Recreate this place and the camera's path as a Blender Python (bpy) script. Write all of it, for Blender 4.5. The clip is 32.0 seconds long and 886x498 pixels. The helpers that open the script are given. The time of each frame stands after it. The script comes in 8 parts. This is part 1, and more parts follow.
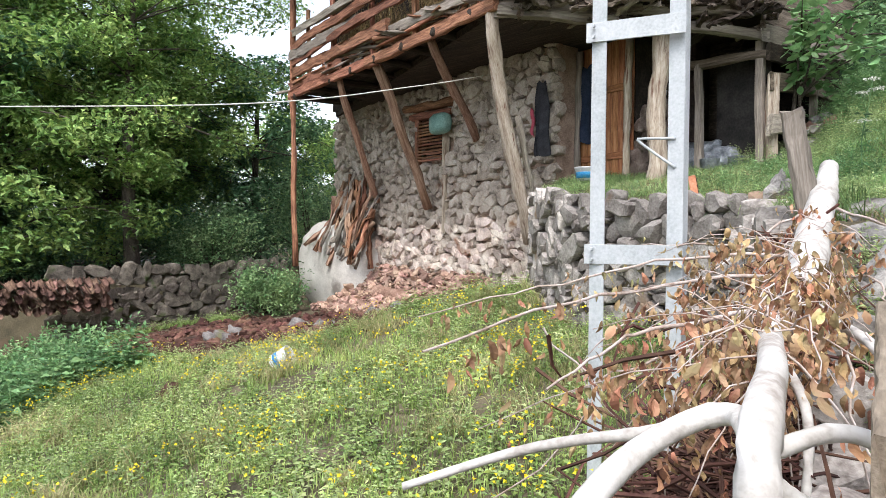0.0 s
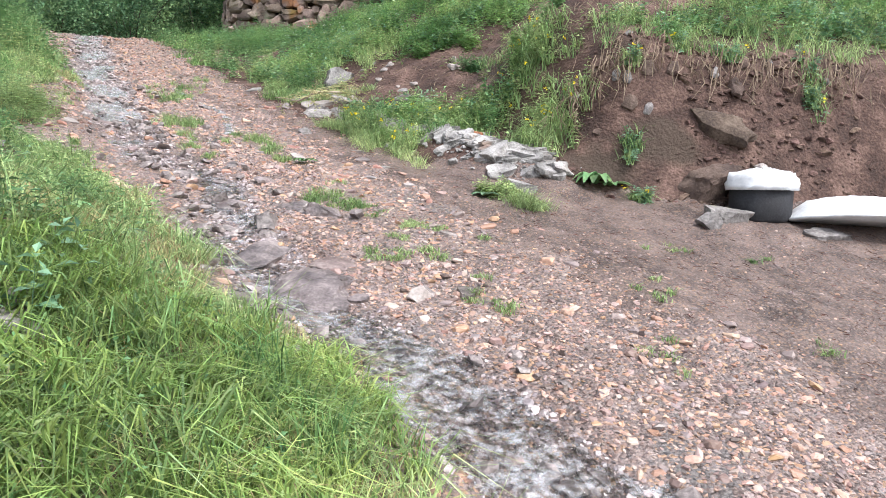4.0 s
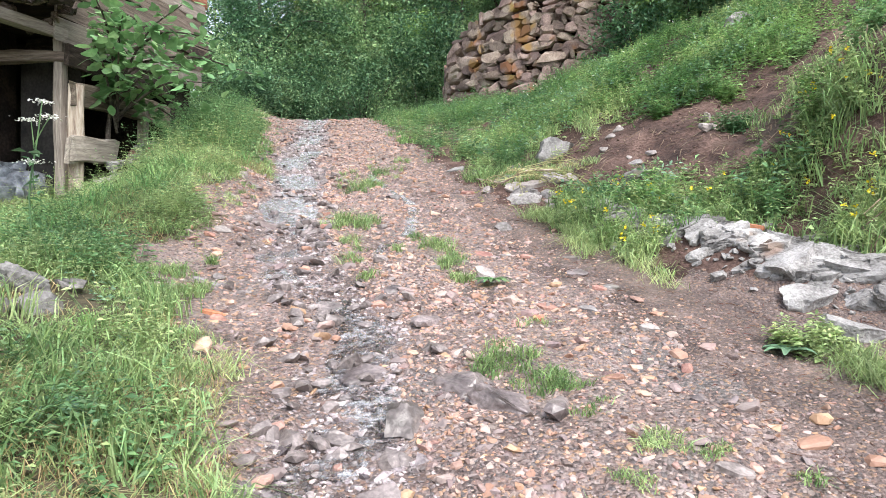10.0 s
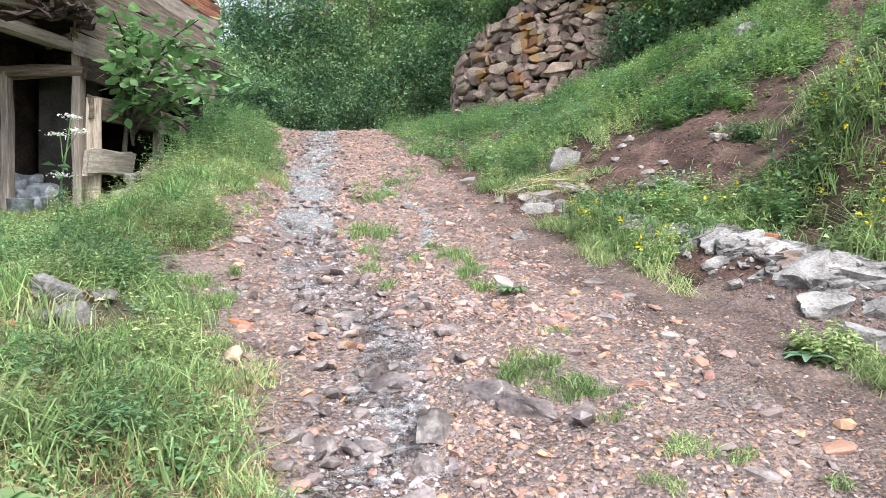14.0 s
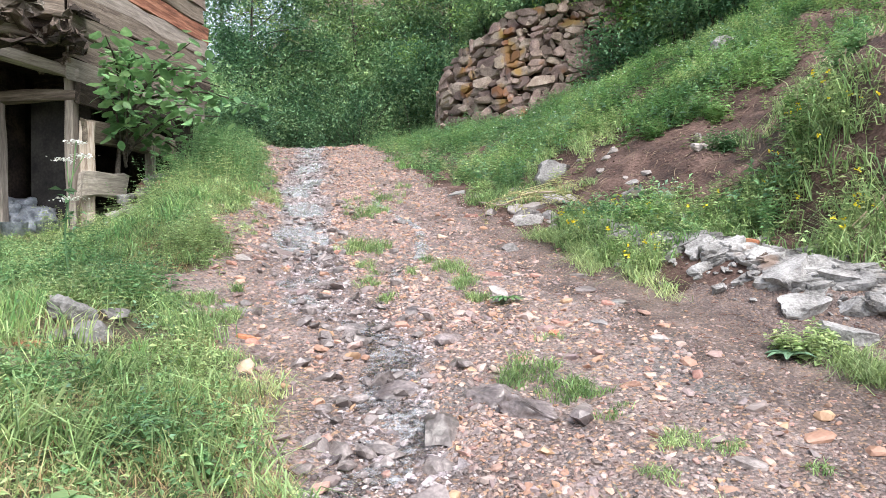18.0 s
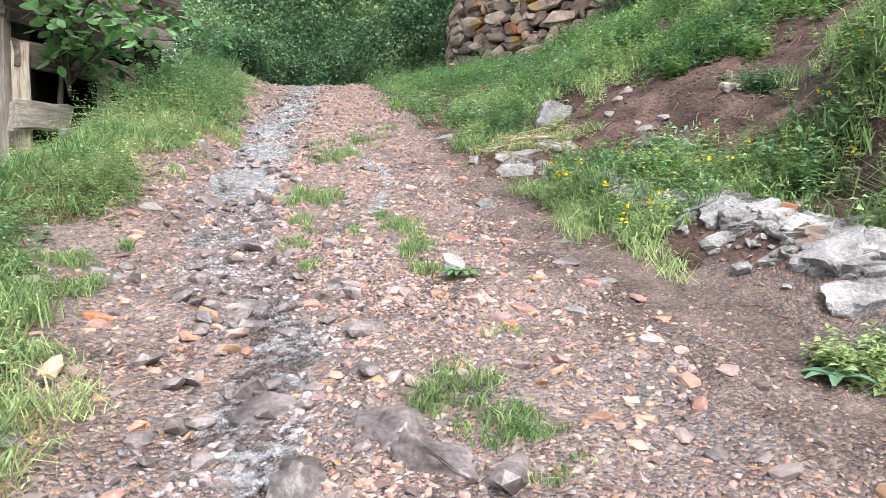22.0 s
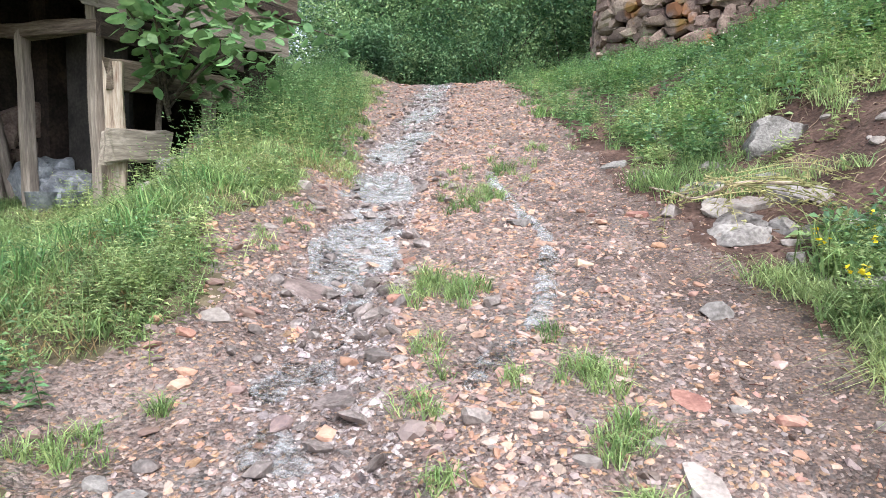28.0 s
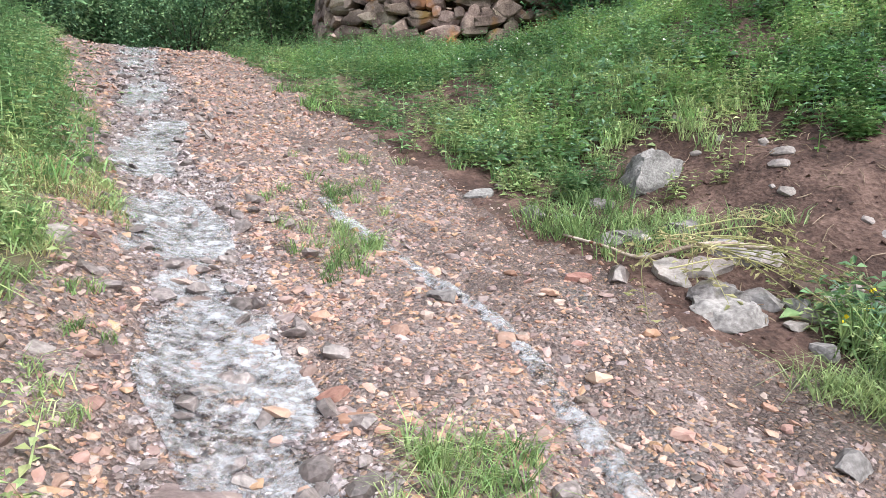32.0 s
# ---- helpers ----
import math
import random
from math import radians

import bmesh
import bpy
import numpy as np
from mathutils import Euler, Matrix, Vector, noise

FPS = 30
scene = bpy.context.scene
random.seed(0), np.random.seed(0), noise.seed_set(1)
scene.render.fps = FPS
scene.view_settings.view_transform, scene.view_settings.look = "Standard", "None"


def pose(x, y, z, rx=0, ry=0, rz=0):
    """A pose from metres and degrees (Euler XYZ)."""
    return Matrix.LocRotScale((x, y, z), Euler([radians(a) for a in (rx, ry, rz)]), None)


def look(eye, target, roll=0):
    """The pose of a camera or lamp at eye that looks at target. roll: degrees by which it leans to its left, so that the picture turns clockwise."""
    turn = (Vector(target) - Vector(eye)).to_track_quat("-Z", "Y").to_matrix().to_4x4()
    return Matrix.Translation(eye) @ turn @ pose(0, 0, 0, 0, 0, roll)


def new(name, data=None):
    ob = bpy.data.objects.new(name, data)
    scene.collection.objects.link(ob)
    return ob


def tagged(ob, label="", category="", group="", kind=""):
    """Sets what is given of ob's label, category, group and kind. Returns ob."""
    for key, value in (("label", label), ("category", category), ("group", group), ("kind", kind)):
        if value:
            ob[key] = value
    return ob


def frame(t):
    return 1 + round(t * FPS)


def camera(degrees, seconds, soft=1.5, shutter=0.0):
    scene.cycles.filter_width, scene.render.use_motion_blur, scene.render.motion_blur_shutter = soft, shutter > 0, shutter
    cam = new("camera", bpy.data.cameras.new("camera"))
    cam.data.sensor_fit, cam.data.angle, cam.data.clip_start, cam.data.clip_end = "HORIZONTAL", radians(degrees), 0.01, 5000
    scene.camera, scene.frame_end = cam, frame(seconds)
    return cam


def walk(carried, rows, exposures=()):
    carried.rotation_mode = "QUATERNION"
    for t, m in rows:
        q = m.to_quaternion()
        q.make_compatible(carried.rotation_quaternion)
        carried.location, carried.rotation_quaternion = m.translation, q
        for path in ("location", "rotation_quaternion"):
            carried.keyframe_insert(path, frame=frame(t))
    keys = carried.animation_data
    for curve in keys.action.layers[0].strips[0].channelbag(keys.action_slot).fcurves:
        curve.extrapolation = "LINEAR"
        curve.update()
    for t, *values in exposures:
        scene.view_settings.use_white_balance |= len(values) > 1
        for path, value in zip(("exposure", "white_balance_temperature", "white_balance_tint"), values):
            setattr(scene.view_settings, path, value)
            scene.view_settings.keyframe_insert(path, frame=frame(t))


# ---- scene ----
cam = camera(68.39, 32.0, 0.3)

PATH = [
    (0, (-1.366, -3.079, 0.890), (-2.710, -1.598, 0.844), 0.33),
    (0.5, (-1.308, -2.988, 0.906), (-2.421, -1.326, 0.869), 0.58),
    (1, (-1.215, -2.868, 0.916), (-2.009, -1.032, 0.895), 0.03),
    (1.5, (-1.086, -2.650, 0.927), (-1.475, -0.688, 0.903), 0.61),
    (2, (-0.999, -2.515, 0.906), (-1.059, -0.516, 0.852), 0.58),
    (2.5, (-0.909, -2.402, 0.877), (-0.741, -0.412, 0.767), 0.14),
    (3, (-0.792, -2.184, 0.889), (-0.324, -0.244, 0.759), 0.64),
    (3.5, (-0.685, -2.090, 0.905), (0.019, -0.227, 0.724), 0.84),
    (5.5, (-0.307, -1.439, 1.123), (0.295, 0.463, 0.986), 0.03),
    (6, (-0.325, -1.237, 1.157), (0.273, 0.663, 0.971), -0.90),
    (6.5, (-0.212, -0.896, 1.174), (0.246, 1.041, 0.983), 0.28),
    (7, (-0.110, -0.616, 1.253), (0.222, 1.346, 1.054), 1.84),
    (7.5, (-0.117, -0.393, 1.288), (0.221, 1.569, 1.097), -0.22),
    (8, (-0.133, -0.200, 1.342), (0.266, 1.743, 1.087), -0.10),
    (8.5, (-0.080, -0.067, 1.427), (0.100, 1.920, 1.300), 1.56),
    (9, (0.002, 0.000, 1.435), (0.007, 2.000, 1.402), 1.77),
    (9.5, (0.016, -0.024, 1.424), (0.033, 1.976, 1.413), 0.67),
    (10, (-0.011, -0.052, 1.430), (0.001, 1.948, 1.426), 0.07),
    (10.5, (-0.017, -0.059, 1.434), (0.017, 1.940, 1.431), 0.13),
    (11, (-0.017, -0.067, 1.432), (-0.003, 1.933, 1.436), 0.06),
    (11.5, (-0.016, -0.069, 1.437), (0.006, 1.931, 1.450), 0.22),
    (12, (-0.023, -0.066, 1.433), (-0.007, 1.934, 1.447), 0.26),
    (12.5, (-0.024, -0.070, 1.434), (-0.025, 1.930, 1.455), 0.12),
    (13, (-0.033, -0.071, 1.438), (-0.033, 1.929, 1.462), 0.14),
    (13.5, (-0.067, -0.085, 1.436), (-0.081, 1.915, 1.456), 0.03),
    (15.5, (-0.219, -0.251, 1.426), (-0.160, 1.747, 1.476), -1.27),
    (16, (-0.231, -0.275, 1.427), (-0.193, 1.724, 1.466), -0.97),
    (16.5, (-0.227, -0.294, 1.430), (-0.206, 1.705, 1.503), -1.18),
    (17, (-0.214, -0.307, 1.428), (-0.186, 1.692, 1.502), -1.50),
    (17.5, (-0.193, -0.302, 1.428), (-0.137, 1.696, 1.495), -2.06),
    (18, (-0.182, -0.288, 1.431), (-0.141, 1.710, 1.494), -1.61),
    (18.5, (-0.175, -0.276, 1.433), (-0.167, 1.723, 1.505), -1.71),
    (19, (-0.139, -0.240, 1.404), (-0.140, 1.760, 1.383), -0.76),
    (19.5, (-0.076, -0.204, 1.378), (-0.080, 1.793, 1.266), -0.08),
    (20, (0.031, -0.148, 1.368), (-0.003, 1.850, 1.302), -3.19),
    (20.5, (0.162, -0.031, 1.351), (0.064, 1.961, 1.199), 0.14),
    (21, (0.222, 0.170, 1.352), (0.171, 2.164, 1.210), -1.43),
    (21.5, (0.261, 0.437, 1.439), (0.311, 2.430, 1.281), 0.52),
    (22, (0.294, 0.756, 1.502), (0.266, 2.754, 1.408), 0.18),
    (22.5, (0.424, 1.067, 1.655), (0.200, 3.051, 1.540), 2.04),
    (23, (0.359, 1.290, 1.703), (0.067, 3.267, 1.617), 0.66),
    (23.5, (0.252, 1.568, 1.800), (-0.114, 3.530, 1.673), -1.03),
    (24, (0.193, 1.782, 1.834), (-0.207, 3.733, 1.644), -1.44),
    (24.5, (0.171, 2.046, 1.901), (-0.342, 3.960, 1.630), 0.09),
    (26.5, (-0.030, 2.415, 2.055), (-0.462, 4.347, 1.766), -0.02),
    (27, (-0.049, 2.421, 2.079), (-0.462, 4.367, 1.875), 0.51),
    (27.5, (-0.068, 2.401, 2.113), (-0.453, 4.358, 1.974), -0.08),
    (28, (-0.090, 2.402, 2.104), (-0.496, 4.356, 1.961), 0.43),
    (28.5, (-0.171, 2.564, 2.069), (-0.730, 4.474, 1.864), 0.73),
    (29, (-0.282, 2.737, 2.133), (-0.875, 4.635, 1.914), 1.37),
    (29.5, (-0.591, 2.921, 2.107), (-0.893, 4.886, 1.888), 1.04),
    (30, (-0.893, 3.140, 2.178), (-0.792, 5.118, 1.902), -1.25),
    (30.5, (-1.055, 3.447, 2.253), (-0.902, 5.423, 1.989), -0.15),
    (31, (-1.141, 3.631, 2.337), (-0.936, 5.604, 2.085), 0.66),
    (31.5, (-1.315, 3.871, 2.397), (-0.883, 5.813, 2.187), 0.20),
    (32, (-1.426, 3.996, 2.491), (-0.832, 5.896, 2.298), 2.15),
]
# the clip brightens as the camera turns from the house to the track
EXPOSURES = [(0.0, 1.33), (1.0, 1.36), (2.2, 1.36), (3.2, 1.50), (5.5, 1.66), (24.0, 1.64), (32.0, 1.53)]
walk(cam, [(t, look(eye, target, roll)) for t, eye, target, roll in PATH], EXPOSURES)

# ---- world and light: an overcast sky ----
world = bpy.data.worlds.new("overcast")
scene.world = world
world.use_nodes = True
_wn = world.node_tree
_wn.nodes.clear()
_sky = _wn.nodes.new("ShaderNodeTexSky")
_sky.sky_type, _sky.sun_disc = "NISHITA", False
_sky.sun_elevation, _sky.sun_rotation = radians(56), radians(153)
_sky.air_density, _sky.dust_density, _sky.ozone_density = 1.0, 2.0, 1.0
_hsv = _wn.nodes.new("ShaderNodeHueSaturation")
_hsv.inputs["Saturation"].default_value = 0.5
_bg = _wn.nodes.new("ShaderNodeBackground")
_bg.inputs["Strength"].default_value = 0.15
_wo = _wn.nodes.new("ShaderNodeOutputWorld")
_wn.links.new(_sky.outputs[0], _hsv.inputs["Color"])
_wn.links.new(_hsv.outputs[0], _bg.inputs["Color"])
_wn.links.new(_bg.outputs[0], _wo.inputs["Surface"])
sun_data = bpy.data.lights.new("sun", "SUN")
sun_data.energy, sun_data.angle, sun_data.color = 1.3, radians(25), (1.0, 0.98, 0.955)
sun = new("sun", sun_data)
sun.matrix_basis = look((0, 0, 0), (-0.25, 0.50, -0.83))


# ---- materials ----
def mat(name, cols, scale=4.0, fine=60.0, rough=0.85, bump=0.4, vary=0.25, by="object", stretch=None, spec=0.3, metal=0.0, blotch=None, depth=0.01, sub=0.0, rough_var=0.15):
    """A node material: three tones mixed by broad and fine noise, a value that varies piece by piece, and a bump."""
    m = bpy.data.materials.new(name)
    m.use_nodes = True
    nt = m.node_tree
    nd, ln = nt.nodes, nt.links
    bsdf = nd["Principled BSDF"]
    if stretch:
        co = nd.new("ShaderNodeTexCoord").outputs["Object"]
        mp = nd.new("ShaderNodeMapping")
        mp.inputs["Scale"].default_value = stretch
        ln.new(co, mp.inputs["Vector"])
        co = mp.outputs[0]
    else:
        co = nd.new("ShaderNodeNewGeometry").outputs["Position"]
    n1 = nd.new("ShaderNodeTexNoise")
    n1.inputs["Scale"].default_value, n1.inputs["Detail"].default_value, n1.inputs["Roughness"].default_value = scale, 6, 0.65
    n2 = nd.new("ShaderNodeTexNoise")
    n2.inputs["Scale"].default_value, n2.inputs["Detail"].default_value = fine, 3
    ln.new(co, n1.inputs["Vector"]), ln.new(co, n2.inputs["Vector"])
    ramp = nd.new("ShaderNodeValToRGB")
    els = ramp.color_ramp.elements
    while len(els) < len(cols):
        els.new(0.5)
    for k, c in enumerate(cols):
        els[k].position = 0.32 + 0.36 * k / max(1, len(cols) - 1)
        els[k].color = (*c, 1)
    ad = nd.new("ShaderNodeMath")
    ad.operation = "MULTIPLY_ADD"
    ad.inputs[1].default_value, ad.inputs[2].default_value = 0.45, -0.225
    ln.new(n2.outputs[0], ad.inputs[0])
    su = nd.new("ShaderNodeMath")
    ln.new(n1.outputs[0], su.inputs[0]), ln.new(ad.outputs[0], su.inputs[1])
    ln.new(su.outputs[0], ramp.inputs[0])
    col = ramp.outputs[0]
    if blotch:
        n3 = nd.new("ShaderNodeTexNoise")
        n3.inputs["Scale"].default_value, n3.inputs["Detail"].default_value = blotch[1], 5
        ln.new(co, n3.inputs["Vector"])
        r3 = nd.new("ShaderNodeValToRGB")
        r3.color_ramp.elements[0].position, r3.color_ramp.elements[1].position = blotch[2], blotch[2] + 0.08
        ln.new(n3.outputs[0], r3.inputs[0])
        mx = nd.new("ShaderNodeMix")
        mx.data_type = "RGBA"
        ln.new(r3.outputs[0], mx.inputs["Factor"]), ln.new(col, mx.inputs["A"])
        mx.inputs["B"].default_value = (*blotch[0], 1)
        col = mx.outputs["Result"]
    if vary:
        rnd = nd.new("ShaderNodeObjectInfo").outputs["Random"] if by == "object" else nd.new("ShaderNodeNewGeometry").outputs["Random Per Island"]
        mr = nd.new("ShaderNodeMapRange")
        mr.inputs["To Min"].default_value, mr.inputs["To Max"].default_value = 1 - vary, 1 + vary
        ln.new(rnd, mr.inputs["Value"])
        hs = nd.new("ShaderNodeHueSaturation")
        ln.new(mr.outputs[0], hs.inputs["Value"]), ln.new(col, hs.inputs["Color"])
        mh = nd.new("ShaderNodeMapRange")
        mh.inputs["To Min"].default_value, mh.inputs["To Max"].default_value = 0.5 - 0.05 * vary, 0.5 + 0.05 * vary
        wr = nd.new("ShaderNodeMath")
        wr.operation = "FRACT"
        w2 = nd.new("ShaderNodeMath")
        w2.operation, w2.inputs[1].default_value = "MULTIPLY", 7.31
        ln.new(rnd, w2.inputs[0]), ln.new(w2.outputs[0], wr.inputs[0]), ln.new(wr.outputs[0], mh.inputs["Value"])
        ln.new(mh.outputs[0], hs.inputs["Hue"])
        col = hs.outputs[0]
    ln.new(col, bsdf.inputs["Base Color"])
    rr = nd.new("ShaderNodeMapRange")
    rr.inputs["To Min"].default_value, rr.inputs["To Max"].default_value = max(0.03, rough - rough_var), min(1, rough + rough_var)
    ln.new(n1.outputs[0], rr.inputs["Value"]), ln.new(rr.outputs[0], bsdf.inputs["Roughness"])
    bsdf.inputs["Specular IOR Level"].default_value, bsdf.inputs["Metallic"].default_value = spec, metal
    if sub:
        bsdf.inputs["Subsurface Weight"].default_value = sub
        bsdf.inputs["Subsurface Radius"].default_value = (0.02, 0.03, 0.01)
    if bump:
        bp = nd.new("ShaderNodeBump")
        bp.inputs["Strength"].default_value, bp.inputs["Distance"].default_value = bump, depth
        ln.new(su.outputs[0], bp.inputs["Height"]), ln.new(bp.outputs[0], bsdf.inputs["Normal"])
    return m


def leaf_mat(name, cols, vary=0.35, rough=0.55, trans=0.35, spec=0.35):
    """A leaf: tone varies leaf by leaf and over the plant; some light comes through."""
    m = mat(name, cols, scale=0.9, fine=14.0, rough=rough, bump=0, vary=vary, by="island", spec=spec)
    nt = m.node_tree
    nd, ln = nt.nodes, nt.links
    bsdf = nd["Principled BSDF"]
    tr = nd.new("ShaderNodeBsdfTranslucent")
    ln.new(bsdf.inputs["Base Color"].links[0].from_socket, tr.inputs["Color"])
    mx = nd.new("ShaderNodeMixShader")
    mx.inputs[0].default_value = trans
    ln.new(bsdf.outputs[0], mx.inputs[1]), ln.new(tr.outputs[0], mx.inputs[2])
    ln.new(mx.outputs[0], nd["Material Output"].inputs["Surface"])
    return m


M_ROAD = mat("wet_gravel_earth", [(0.075, 0.055, 0.05), (0.185, 0.138, 0.126), (0.30, 0.238, 0.218)], 3.0, 55, 0.42, 1.0, 0, depth=0.03, spec=0.45, blotch=((0.14, 0.125, 0.12), 1.3, 0.56), rough_var=0.35)


def gritty(m, scale, amount, depth):
    """Fine grit bedded in the earth: cells of mixed tone, each with its own small relief."""
    nt = m.node_tree
    nd, ln = nt.nodes, nt.links
    b = nd["Principled BSDF"]
    pos = nd.new("ShaderNodeNewGeometry").outputs["Position"]
    wob = nd.new("ShaderNodeTexNoise")
    wob.inputs["Scale"].default_value = scale * 0.8
    ln.new(pos, wob.inputs["Vector"])
    ad = nd.new("ShaderNodeVectorMath")
    ad.operation, ad.inputs[2].default_value = "MULTIPLY_ADD", (0, 0, 0)
    ad.inputs[1].default_value = (0.012, 0.012, 0.012)
    ln.new(wob.outputs["Color"], ad.inputs[0]), ln.new(pos, ad.inputs[2])
    vo = nd.new("ShaderNodeTexVoronoi")
    vo.inputs["Scale"].default_value, vo.inputs["Randomness"].default_value = scale, 1.0
    ln.new(ad.outputs[0], vo.inputs["Vector"])
    sep = nd.new("ShaderNodeSeparateColor")
    ln.new(vo.outputs["Color"], sep.inputs[0])
    r = nd.new("ShaderNodeValToRGB")
    r.color_ramp.interpolation = "CONSTANT"
    e = r.color_ramp.elements
    grit = ((0.05, 0.036, 0.033), (0.24, 0.155, 0.125), (0.12, 0.085, 0.075), (0.30, 0.24, 0.22), (0.09, 0.08, 0.08), (0.34, 0.21, 0.13), (0.17, 0.12, 0.105))
    while len(e) < len(grit):
        e.new(0.5)
    for k, c in enumerate(grit):
        e[k].position, e[k].color = k / len(grit), (*c, 1)
    ln.new(sep.outputs[0], r.inputs[0])
    old = b.inputs["Base Color"].links[0].from_socket
    mk = nd.new("ShaderNodeMath")
    mk.operation, mk.inputs[1].default_value, mk.use_clamp = "MULTIPLY", amount, True
    gt = nd.new("ShaderNodeMapRange")
    gt.inputs["From Min"].default_value, gt.inputs["From Max"].default_value = 0.25, 0.6
    ln.new(sep.outputs[1], gt.inputs["Value"]), ln.new(gt.outputs[0], mk.inputs[0])
    mx = nd.new("ShaderNodeMix")
    mx.data_type = "RGBA"
    ln.new(mk.outputs[0], mx.inputs["Factor"]), ln.new(old, mx.inputs["A"]), ln.new(r.outputs[0], mx.inputs["B"])
    ln.new(mx.outputs["Result"], b.inputs["Base Color"])
    inv = nd.new("ShaderNodeMath")
    inv.operation, inv.inputs[0].default_value = "SUBTRACT", 1.0
    ln.new(vo.outputs["Distance"], inv.inputs[1])
    bp = nd.new("ShaderNodeBump")
    bp.inputs["Strength"].default_value, bp.inputs["Distance"].default_value = 1.0, depth
    ln.new(inv.outputs[0], bp.inputs["Height"]), ln.new(b.inputs["Normal"].links[0].from_socket, bp.inputs["Normal"])
    ln.new(bp.outputs[0], b.inputs["Normal"])


gritty(M_ROAD, 62, 0.8, 0.012)
M_SOIL = mat("red_brown_soil", [(0.031, 0.018, 0.0145), (0.078, 0.046, 0.037), (0.165, 0.106, 0.086)], 2.4, 34, 0.9, 1.0, 0, depth=0.05, blotch=((0.06, 0.042, 0.032), 1.1, 0.58))
M_ROADMUD = mat("dark_wet_mud", [(0.044, 0.031, 0.028), (0.108, 0.077, 0.068), (0.195, 0.146, 0.128)], 3.2, 60, 0.6, 1.0, 0, depth=0.03, spec=0.4, blotch=((0.05, 0.035, 0.03), 2.3, 0.58), rough_var=0.3)
gritty(M_ROADMUD, 75, 0.5, 0.008)
M_MULCH = mat("dark_rotted_mulch", [(0.028, 0.017, 0.013), (0.07, 0.04, 0.03), (0.15, 0.09, 0.065)], 4, 50, 0.95, 1.0, 0, depth=0.05)
M_CLOD = mat("soil_clod", [(0.045, 0.027, 0.022), (0.095, 0.058, 0.047), (0.18, 0.118, 0.096)], 6, 50, 0.9, 0.5, 0.4, by="island")
M_ROOT = mat("dry_brown_root", [(0.11, 0.075, 0.052), (0.21, 0.155, 0.11), (0.34, 0.27, 0.20)], 7, 60, 0.9, 0.4, 0.2, by="island")
M_TURF = mat("grassy_soil", [(0.055, 0.047, 0.03), (0.105, 0.088, 0.055), (0.17, 0.14, 0.095)], 1.2, 40, 0.95, 0.9, 0, depth=0.03, blotch=((0.10, 0.07, 0.045), 0.8, 0.62))
M_PEBBLE = mat("wet_pebbles", [(0.12, 0.075, 0.066), (0.28, 0.18, 0.15), (0.42, 0.31, 0.265)], 9, 70, 0.5, 0.4, 0.5, by="island", spec=0.45, blotch=((0.45, 0.26, 0.13), 6.0, 0.64), rough_var=0.25)
M_WETPEBBLE = mat("streambed_pebbles", [(0.11, 0.088, 0.088), (0.25, 0.21, 0.21), (0.44, 0.385, 0.38)], 9, 70, 0.28, 0.4, 0.55, by="island", spec=0.55, blotch=((0.36, 0.22, 0.15), 6.0, 0.62), rough_var=0.15)
M_STONE_P = mat("road_stone", [(0.17, 0.10, 0.085), (0.34, 0.22, 0.18), (0.46, 0.35, 0.29)], 5, 60, 0.55, 0.5, 0.45, spec=0.4, blotch=((0.42, 0.24, 0.12), 5.0, 0.66), rough_var=0.25)
STONE_TONES = ((0.46, 0.26, 0.17), (0.20, 0.135, 0.125), (0.27, 0.25, 0.25), (0.07, 0.066, 0.07), (0.56, 0.46, 0.40), (0.50, 0.30, 0.16), (0.25, 0.185, 0.18), (0.33, 0.20, 0.16), (0.13, 0.13, 0.145), (0.54, 0.36, 0.27), (0.20, 0.20, 0.215), (0.40, 0.33, 0.30), (0.50, 0.28, 0.19), (0.34, 0.20, 0.155))


def tones(m, by):
    """Gives each piece one of the stone tones, under the material's own grain."""
    nt = m.node_tree
    nd, ln = nt.nodes, nt.links
    b = nd["Principled BSDF"]
    rnd = nd.new("ShaderNodeObjectInfo").outputs["Random"] if by == "object" else nd.new("ShaderNodeNewGeometry").outputs["Random Per Island"]
    r = nd.new("ShaderNodeValToRGB")
    r.color_ramp.interpolation = "CONSTANT"
    e = r.color_ramp.elements
    while len(e) < len(STONE_TONES):
        e.new(0.5)
    for k, c in enumerate(STONE_TONES):
        e[k].position, e[k].color = k / len(STONE_TONES), (*c, 1)
    ln.new(rnd, r.inputs[0])
    old = b.inputs["Base Color"].links[0].from_socket
    mx = nd.new("ShaderNodeMix")
    mx.data_type = "RGBA"
    mx.inputs["Factor"].default_value = 0.52
    ln.new(old, mx.inputs["A"]), ln.new(r.outputs[0], mx.inputs["B"])
    ln.new(mx.outputs["Result"], b.inputs["Base Color"])


tones(M_PEBBLE, "island")
tones(M_STONE_P, "object")
M_WETDARK = mat("wet_dark_stone", [(0.065, 0.053, 0.05), (0.15, 0.125, 0.12), (0.29, 0.245, 0.235)], 6, 60, 0.38, 0.6, 0.3, spec=0.5, rough_var=0.2)
M_GREY = mat("grey_limestone", [(0.08, 0.072, 0.069), (0.185, 0.17, 0.165), (0.33, 0.31, 0.298)], 4.5, 45, 0.8, 0.8, 0.2, depth=0.02, blotch=((0.16, 0.15, 0.08), 3.0, 0.63))
M_GREYL = mat("pale_grey_limestone", [(0.105, 0.098, 0.094), (0.215, 0.205, 0.198), (0.36, 0.345, 0.33)], 5, 60, 0.85, 0.9, 0.15, depth=0.02, blotch=((0.17, 0.13, 0.09), 2.2, 0.62))
